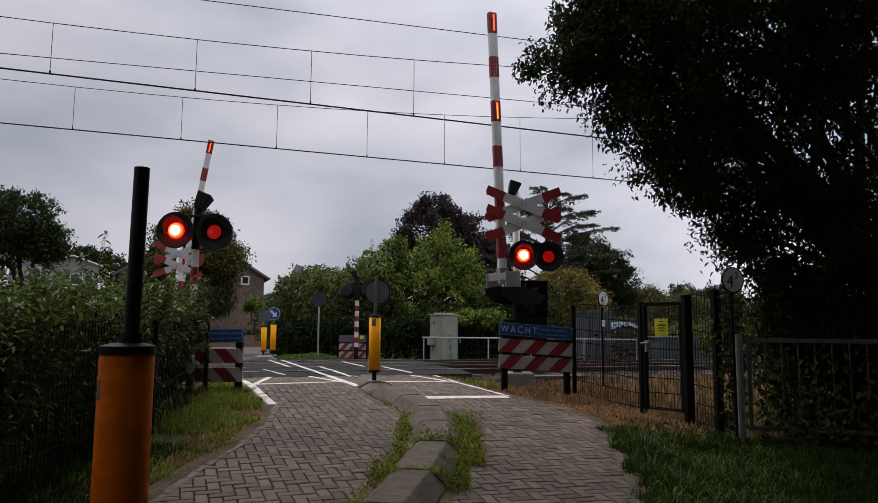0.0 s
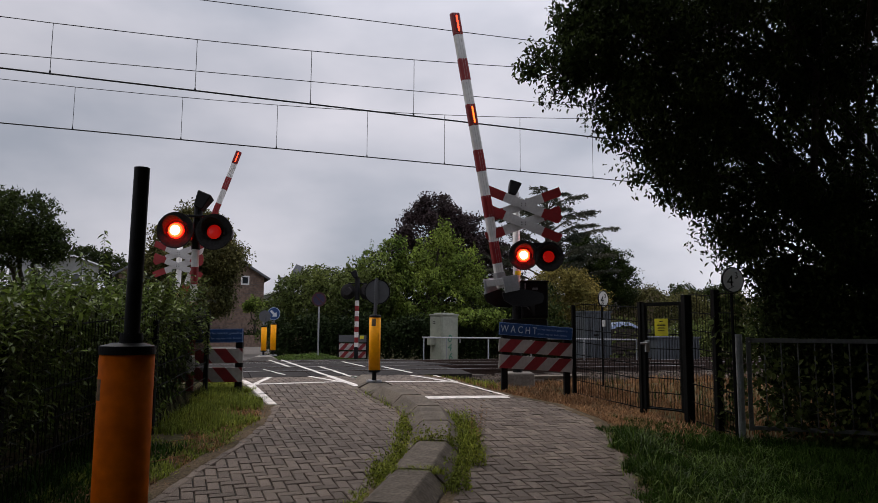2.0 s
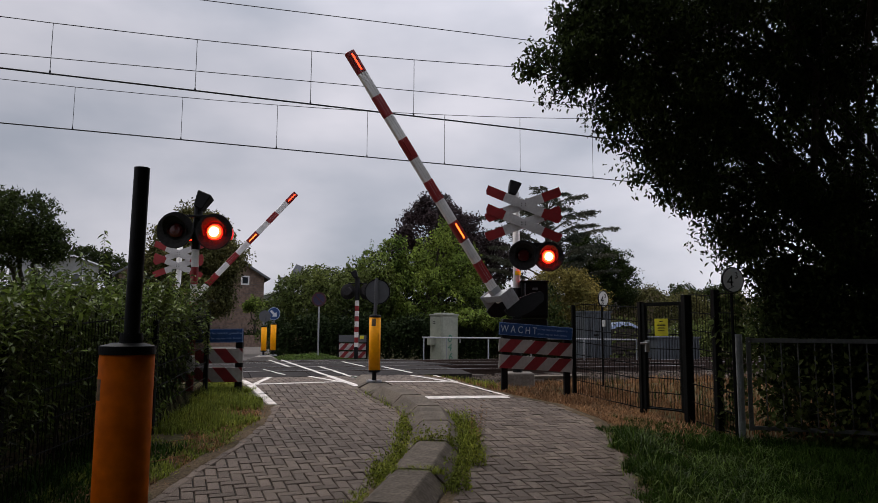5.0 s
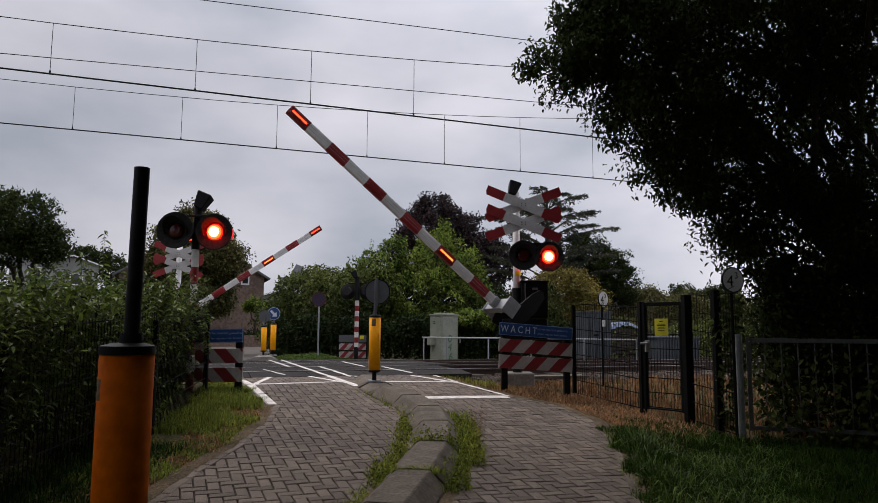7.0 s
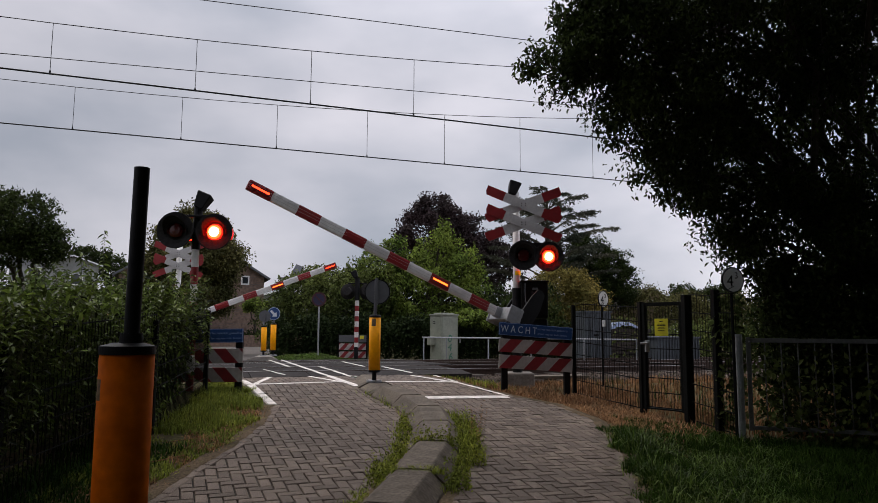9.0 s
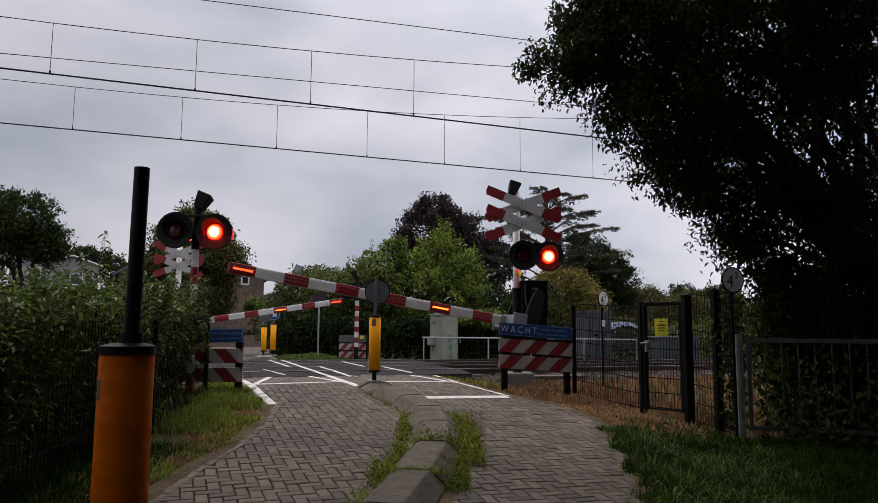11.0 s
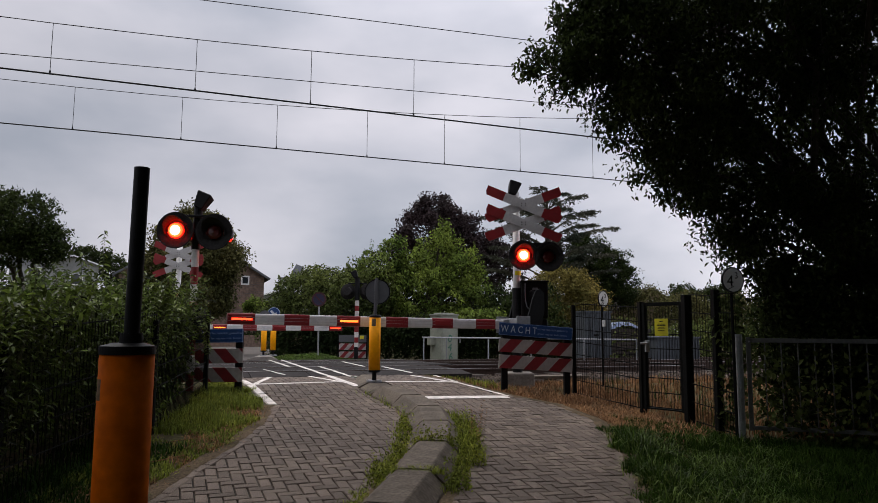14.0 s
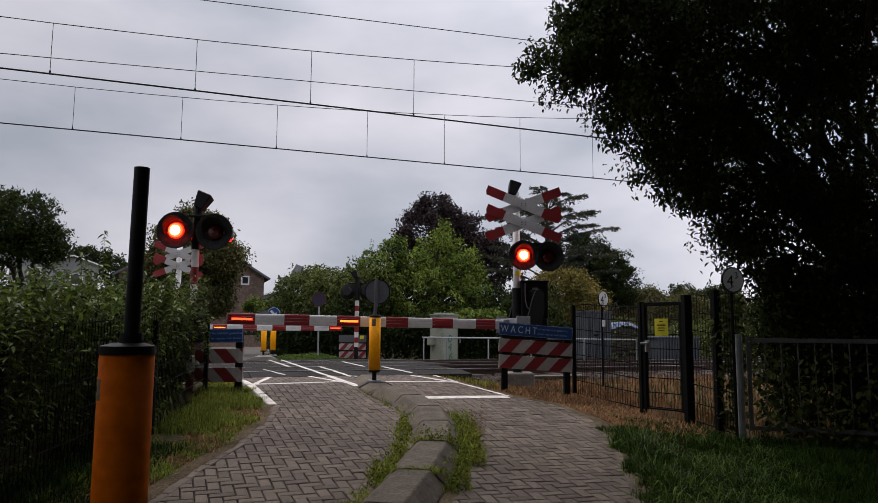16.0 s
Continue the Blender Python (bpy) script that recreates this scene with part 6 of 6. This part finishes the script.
blades("grass", X, Y, 0.16, MEADOW, "green tufts at the road edge")
X, Y = scatter(12000, 9.2, 15.0, lambda y: np.interp(y, [9.2, 12], [3.8, 2.4]), flat(8.0))
blades("dry_grass", X, Y, 0.17, STRAW, "tall dry grass behind the fence", width=0.007, lie=0.4)
X, Y = scatter(500, 9.2, 14, lambda y: np.interp(y, [9.2, 12], [3.8, 2.6]), flat(8.0))
blades("grass", X, Y, 0.38, GRASS, "green tufts behind the fence")
X, Y = patchy(*scatter(11000, 7.7, 11.2, lambda y: np.interp(y, [7.6, 9.2, 11], [-3.1, -3.25, -3.6]), lambda y: left(y) - 0.13 + 0.09 * np.sin(y * 9), 0.75), -0.2)
blades("grass", X, Y, 0.15, MEADOW, "ragged yellowish green grass verge by the hedge", width=0.006, lie=1.0)
X, Y = patchy(*scatter(1500, 8.0, 11.2, lambda y: np.interp(y, [7.6, 9.2, 11], [-3.1, -3.25, -3.6]), lambda y: left(y) - 0.25), 0.05, 1.5)
blades("grass", X, Y, 0.27, MEADOW, "taller grass tufts by the hedge", width=0.005, lie=0.8)
X, Y = scatter(4600, 5.0, 9.6, lambda y: left(y) - 0.62, lambda y: left(y) - 0.03)
X, Y = patchy(X, Y, 0.0, 3.1, 2.0)
blades("dry_grass", X, Y, 0.09, STRAW, "dry straw at the path edge", width=0.005, lie=1.9)
X, Y = patchy(*scatter(7000, 5.2, 8.8, flat(-3.05), lambda y: left(y) - 0.05), -0.05, 2.7, 8.0)
blades("grass", X, Y, 0.10, MEADOW, "sparse grass at the path edge", lie=1.1)
for x, y, ln, yaw in ((-2.55, 5.75, 0.55, 62), (-2.50, 6.6, 0.40, 50), (-2.72, 6.2, 0.5, 75), (-2.62, 7.3, 0.3, 40)):
    st = part("dry_stalk", rod(B(), (-ln / 2, 0, 0), (ln / 2, 0, 0.02), 0.006, 0.003, 6), STRAW)
    st.matrix_basis = Matrix.Translation((x, y, float(ground_z(x, y)) + 0.045)) @ rot("Z", yaw)
    tagged(st, "pale dry stalk lying on the verge", "stalk", "dry stalks")
X, Y = scatter(6000, 3.0, 7.2, flat(-3.6), lambda y: left(y) - 0.35)
blades("grass", X, Y, 0.15, GRASS, "dark grass under the hedge", lie=0.8)
X, Y = scatter(16000, 20.5, 24.0, flat(-5.0), flat(-1.2))
k = (Y - 15.55) * 0.938 - X * 0.347 > 6.4 + 0.12 * np.sin(X * 5)
X, Y = X[k], Y[k]
blades("grass", X, Y, 0.10, GRASS_LONG, "grass verge beyond the tracks", width=0.012, lie=1.1)


def weeds(n_tufts, y0, y1, dx, h):
    xs, ys = [], []
    for _ in range(n_tufts):
        y = random.uniform(y0, y1)
        x = float(np.interp(y, [p[1] for p in ISLAND], [p[0] for p in ISLAND])) + dx + random.gauss(0, 0.05)
        k = random.randint(6, 24)
        xs += [x + random.gauss(0, 0.05) for _ in range(k)]
        ys += [y + random.gauss(0, 0.07) for _ in range(k)]
    return np.array(xs), np.array(ys)


for a in ((48, 6.7, 9.2, 0.31, 0.19), (34, 6.8, 8.4, 0.37, 0.23), (40, 6.5, 7.6, -0.31, 0.15), (46, 7.6, 10.9, -0.25, 0.16), (30, 7.0, 8.8, -0.33, 0.16), (26, 6.0, 6.6, 0.27, 0.17), (18, 5.4, 6.0, -0.36, 0.10), (24, 6.0, 6.6, -0.30, 0.14)):
    X, Y = weeds(*a)
    blades("weeds", X, Y, a[4] * 0.8, WEED, "green weeds growing along the kerb blocks", "weeds", 0.0048, 1.3, 0.02)
# grass across the joints of the blocks, and low leafy weeds beside them
for x0, x1, y0, y1, n, h, up in ((-0.40, 0.06, 6.10, 6.26, 420, 0.085, 0.15), (-0.26, 0.16, 7.18, 7.44, 460, 0.075, 0.14), (-0.2, 0.14, 8.20, 8.30, 90, 0.05, 0.14), (-0.3, 0.05, 9.08, 9.18, 30, 0.05, 0.14)):
    blades("weeds", RNG.uniform(x0, x1, n), RNG.uniform(y0, y1, n), h, WEED, "grass rooted in the joints of the kerb blocks", "weeds", 0.004, 1.5, up)
for (x0, x1, y0, y1, n, s, up) in ((0.18, 0.46, 6.9, 9.0, 1900, 0.032, 0.0), (-0.46, -0.28, 6.8, 9.0, 900, 0.03, 0.0), (-0.24, 0.14, 7.20, 7.42, 420, 0.03, 0.13), (-0.62, -0.36, 6.0, 6.9, 520, 0.03, 0.0), (0.04, 0.28, 6.0, 6.7, 520, 0.034, 0.0)):
    P = np.stack([RNG.uniform(x0, x1, n), RNG.uniform(y0, y1, n), np.zeros(n)], 1)
    P[:, 2] = road_z(P[:, 0], P[:, 1]) + np.abs(RNG.normal(size=n)) * 0.10 * RNG.random(n) + up
    tagged(leaf_object("weeds", P, s, WEED, None, "", 0.42, -0.4, 0.4, oval=True), "small leafy weeds between the kerb blocks", "weeds", kind="stuff")
dk = thing("dead_weed", Matrix.Translation((0.42, 8.3, float(road_z(0.42, 8.3)))), "dry brown seed stems standing in the weeds", "weeds")
n = 12
base = np.stack([RNG.normal(size=n) * 0.07, RNG.normal(size=n) * 0.45, np.zeros(n)], 1)
sprays("seed_heads", base, RNG.uniform(0.16, 0.36, (n, 1)), np.concatenate([RNG.normal(size=(n, 2)) * 0.07, np.zeros((n, 1))], 1), 11, 0.02, STRAW, dk, "", 0.5, -0.5, 0.0018)


# ---- houses ----
def gable_house(x, y, w, d, wall, ridge, yaw, wmat, label, wins, eave=0.35):
    t = thing("house", Matrix.Translation((x, y, -0.35)) @ rot("Z", yaw), label, "house")
    bm = B()
    prism(bm, [(-w / 2, 0), (w / 2, 0), (w / 2, wall), (0, ridge - 0.12), (-w / 2, wall)], d)
    part("wall", bm, wmat, t, "outer walls")
    if wmat is HOUSEBRICK:
        bm = B()
        for k in range(int(wall / 0.13)):
            box(bm, (w - 0.02, 0.012, 0.010), (0, -d / 2 - 0.004, 0.2 + k * 0.13))
        tagged(part("mortar_course", bm, SIGNGREY, t, "mortar courses in the brickwork"), kind="stuff")
    a = math.atan2(ridge - wall, w / 2)
    ln = math.hypot(w / 2, ridge - wall) + eave
    for sg in (-1, 1):
        bm = box(B(), (ln, d + 0.6, 0.10), bevel=0.01)
        r = part("roof", bm, ROOF, t, "dark tiled roof slope")
        c = Vector((sg * (w / 4 + math.cos(a) * eave / 2), 0, (wall + ridge) / 2 - math.sin(a) * eave / 2 + 0.02))
        r.matrix_basis = Matrix.Translation(c) @ rot("Y", sg * math.degrees(a))
        bm = box(B(), (ln, 0.06, 0.10), (0, -d / 2 - 0.33, -0.02))
        part("barge_board", bm, SIGNWHITE if wmat is PLASTER else SIGNGREY, r, "barge board")
    for wx, wz, ww, wh in wins:
        wn_ = part("window", box(B(), (ww, 0.06, wh), (wx, -d / 2 - 0.01, wz), None, 0.01), SIGNWHITE, t, "pale window frame")
        part("pane", box(B(), (ww - 0.16, 0.03, wh - 0.16), (wx, -d / 2 - 0.04, wz)), PANE, wn_, "dark pane")
    return t


gable_house(-15.1, 42.9, 7.6, 9, 4.05, 6.4, 20, HOUSEBRICK, "brown brick house with pitched roof", ((2.75, 3.80, 0.46, 0.52),))
gable_house(-34.8, 61.6, 5.0, 8, 6.68, 7.29, 29, PLASTER, "white house front with a shallow roof", ((-0.7, 5.4, 1.0, 1.3), (1.1, 5.4, 0.7, 0.8)))
gable_house(-31.9, 60.6, 3.8, 8, 6.26, 6.93, 29, PLASTER, "white neighbouring house with a shallow roof", ((0.3, 5.0, 1.0, 0.9),))
gable_house(17.6, 62, 3.2, 8, 3.6, 4.6, 0, HOUSEBRICK, "distant house gable above the hedge", ((0, 3.4, 0.6, 0.5),))
gable_house(14.5, 64, 5.0, 5, 3.0, 4.4, 70, HOUSEBRICK, "distant brown house above the hedge", ())
gable_house(-14.8, 70, 9, 8, 3.4, 4.7, 0, PLASTER, "distant white house at the road's end", ((1.5, 3.2, 2.5, 1.0),))
sp = thing("solar_roof", Matrix.Translation((-9.25, 45, -0.06)), "tilted solar panel on a flat grey roof", "solar panel")
part("roof_slab", box(B(), (1.3, 2.0, 0.10), (-0.35, 0.4, 3.98), rot("Y", 4), 0.02), PLASTER, sp, "thin grey roof edge")
part("panel_glass", box(B(), (0.56, 0.05, 0.95), (0.1, 0, 4.45), rot("Y", 22) @ rot("X", -25), 0.01), SOLAR, sp, "dark solar panel")
tilt = Matrix.Translation((0.1, 0, 4.45)) @ rot("Y", 22) @ rot("X", -25)
for k in range(-1, 3):
    part("panel_frame_bar", box(B(), (0.014, 0.02, 0.96), ((k - 0.5) * 0.18, -0.035, 0)), SIGNGREY, sp).matrix_basis = tilt
for k in (-1, 0, 1):
    part("panel_frame_bar", box(B(), (0.57, 0.02, 0.014), (0, -0.036, k * 0.465)), SIGNGREY, sp).matrix_basis = tilt
part("support", box(B(), (0.5, 0.8, 4.0), (0.75, 0.6, 1.95), None, 0.02), PLASTER, sp, "grey wall below the roof")

# road beyond the tracks
fr_l = ([17.0, 24, 40, 60], [-5.6, -8.1, -13.0, -19])
fr_r = ([17.0, 20, 24, 40, 60], [-2.2, -3.6, -5.2, -10.0, -15])
strip("road_far", fr_l, fr_r, ASPHALT, -0.03, "pale grey road beyond the crossing", 17.0, 44.0, 0.5)
gw = thing("garden_wall", Matrix.Translation((-10.5, 36.5, -0.35)), "low brown garden wall at the road bend", "wall")
part("wall", box(B(), (7, 0.25, 0.75), (0, 0, 0.37), None, 0.02), HOUSEBRICK, gw)


# ---- paving bricks ----
def paving():
    w = 0.105
    def brick_mesh(nm, m):
        bm = B()
        v = []
        for z, k in ((-0.04, 0.0), (-0.009, 0.0), (-0.002, 0.0035), (0.0, 0.009)):
            v.append([bm.verts.new((sx * (w - 0.0052 - k), sy * (w / 2 - 0.0052 - k), z)) for sx, sy in ((-1, -1), (1, -1), (1, 1), (-1, 1))])
        for a, b in ((0, 1), (1, 2), (2, 3)):
            for i in range(4):
                bm.faces.new((v[a][i], v[a][(i + 1) % 4], v[b][(i + 1) % 4], v[b][i]))
        bm.faces.new(v[3])
        me = bpy.data.meshes.new(nm)
        bm.to_mesh(me)
        bm.free()
        me.materials.append(m)
        return me
    one = brick_mesh("brick", BRICK)
    src_v = np.array([v.co for v in one.vertices])
    src_f = [tuple(p.vertices) for p in one.polygons]
    near, rest = [], []
    isl_y, isl_x = [p[1] for p in ISLAND] + [12.4], [p[0] for p in ISLAND] + [-1.25]
    for lane, ang in ((0, 21.0), (1, 14.5)):
        c, s = math.cos(radians(ang)), math.sin(radians(ang))
        for j in range(-80, 150):
            for i in range(-90, 90):
                k = (i + j) % 4
                if k not in (0, 2):
                    continue
                u, v = (i + 1, j + 0.5) if k == 0 else (i + 0.5, j + 1)
                x, y = (u * c - v * s) * w, (u * s + v * c) * w + 1.0
                if not -6.0 < y < 15.0 or (y - 15.55) * 0.938 - x * 0.347 > -1.52:
                    continue
                lx, rx, ix = np.interp(y, *ROAD_LEFT) + 0.015, np.interp(y, *ROAD_RIGHT) + 0.0, np.interp(y, isl_y, isl_x)
                gap = 0.1 if y > 2.2 else -0.03
                ok = lx < x < ix - gap if lane == 0 else ix + gap < x < rx
                if y > 12.3:
                    ok = lx < x < rx and lane == 0
                if ok:
                    a = ang + (90 if k else 0)
                    slope, tip = float((road_z(x, y + 0.1) - road_z(x, y - 0.1)) / 0.2), float((road_z(x + 0.1, y) - road_z(x - 0.1, y)) / 0.2)
                    z = float(road_z(x, y)) + random.gauss(0, 0.0018)
                    m = Matrix.Translation((x, y, z)) @ rot("X", math.degrees(math.atan(slope)) + random.gauss(0, 0.35)) @ rot("Y", -math.degrees(math.atan(tip)) + random.gauss(0, 0.3)) @ rot("Z", a + random.gauss(0, 0.4))
                    (near if 5.45 < y < 6.35 else rest).append(m)
    # soldier course along the verge
    ys = np.arange(-6, 9.5, 0.212)
    for y in ys:
        x = float(np.interp(y, *ROAD_LEFT)) + 0.05
        m = Matrix.Translation((x, y, float(road_z(x, y)) + 0.006)) @ rot("X", 4.2) @ rot("Z", 90 - math.degrees(math.atan(float(np.interp(y + 0.1, *ROAD_LEFT) - np.interp(y - 0.1, *ROAD_LEFT)) / 0.2)) + random.gauss(0, 1))
        (near if 5.45 < y < 6.35 else rest).append(m)
    for y in np.arange(-6, 12.6, 0.212):
        x = float(np.interp(y, *ROAD_RIGHT)) - 0.045
        m = Matrix.Translation((x, y, float(road_z(x, y)) + 0.005)) @ rot("X", 4.2) @ rot("Z", 90 - math.degrees(math.atan(float(np.interp(y + 0.1, *ROAD_RIGHT) - np.interp(y - 0.1, *ROAD_RIGHT)) / 0.2)) + random.gauss(0, 1))
        rest.append(m)
    near, rest = near[:300], rest + near[300:]
    for m in near:
        o = new("brick", one)
        o.parent = road
        o.matrix_basis = m
    V, Fc, o = [], [], 0
    for m in rest:
        A = np.array(m)
        V.append(src_v @ A[:3, :3].T + A[:3, 3])
        Fc += [tuple(q + o for q in f) for f in src_f]
        o += len(src_v)
    tagged(raw("paving", np.concatenate(V).tolist(), Fc, BRICKJ, road), kind="stuff")


paving()


# ---- what moves ----
def motions():
    near = ((0, 87.5), (1.3, 87.5), (1.5, 84.6), (2, 78.9), (2.5, 74.8), (3, 70.7), (3.5, 66.5), (4, 62.5), (6.5, 42.28), (7, 38.32), (7.5, 34.46), (8, 30.8), (8.5, 26.82),
            (9, 23.05), (10.25, 13.62), (11.5, 5.7), (12.0, 2.5), (12.2, 1.25), (12.35, 0.5), (12.5, 0.18), (12.65, 0.22), (12.85, 0.6), (13.05, 0.92), (13.25, 0.78), (13.5, 0.5), (13.8, 0.55), (16, 0.55))
    walk(near_arm, [(t, arm_pose(NEAR_PIVOT, NEAR_YAW, p)) for t, p in near])
    far = ((0, 81.3), (1.2, 81.3), (1.5, 77.9), (2, 72.1), (3, 64.3), (3.5, 60.8), (4, 57.0), (6.5, 38.5), (7, 35.2), (8, 28.3), (9, 21.6), (11.5, 6.0), (12, 2.8), (12.3, 0.6), (12.5, -0.8), (12.75, -0.5), (13.0, -0.2), (13.5, 0.0), (16, 0.0))
    walk(far_arm, [(t, arm_pose(FAR_PIVOT, 20.3, p)) for t, p in far])
    period, tick = 0.657, 1 / FPS
    for ob, place, side in FLASHERS:
        on0, off0 = (-0.07, 0.238) if side == "L" else (0.20, 0.622)
        drum = ob.name.startswith("lens")
        ax, way_ = ("Z", -1) if drum else ("X", 1)
        ev, ang = [], 0
        for k in range(-2, 26):
            t1, t2 = k * period + on0, k * period + off0
            if drum:
                ev += [(t1, 144, 2), (t2, 72, 1), (t2 + 0.045, 72, 1), (t2 + 0.118, 72, 1)]
            else:
                ev += [(t1 + (0.038 if side == "R" else 0.018), 60, 1), (t2 + (-0.017 if side == "R" else 0.0), 60, 1)]
        pose_at, rows, last = 216 if drum else 60, [], -1.0
        start = None
        for t, turn, steps in ev:
            for i in range(steps + 1):
                tt = t + i * tick
                a = pose_at + turn * i / steps
                if 0.02 < tt < 15.97 and tt - last > tick * 0.3:
                    if start is None:
                        rows.append((0.0, Matrix.Translation(place) @ rot(ax, way_ * (a if i else pose_at))))
                        start = True
                    rows.append((tt, Matrix.Translation(place) @ rot(ax, way_ * a)))
                    last = tt
            pose_at += turn
        rows.append((16.0, rows[-1][1]))
        walk(ob, rows)


motions()
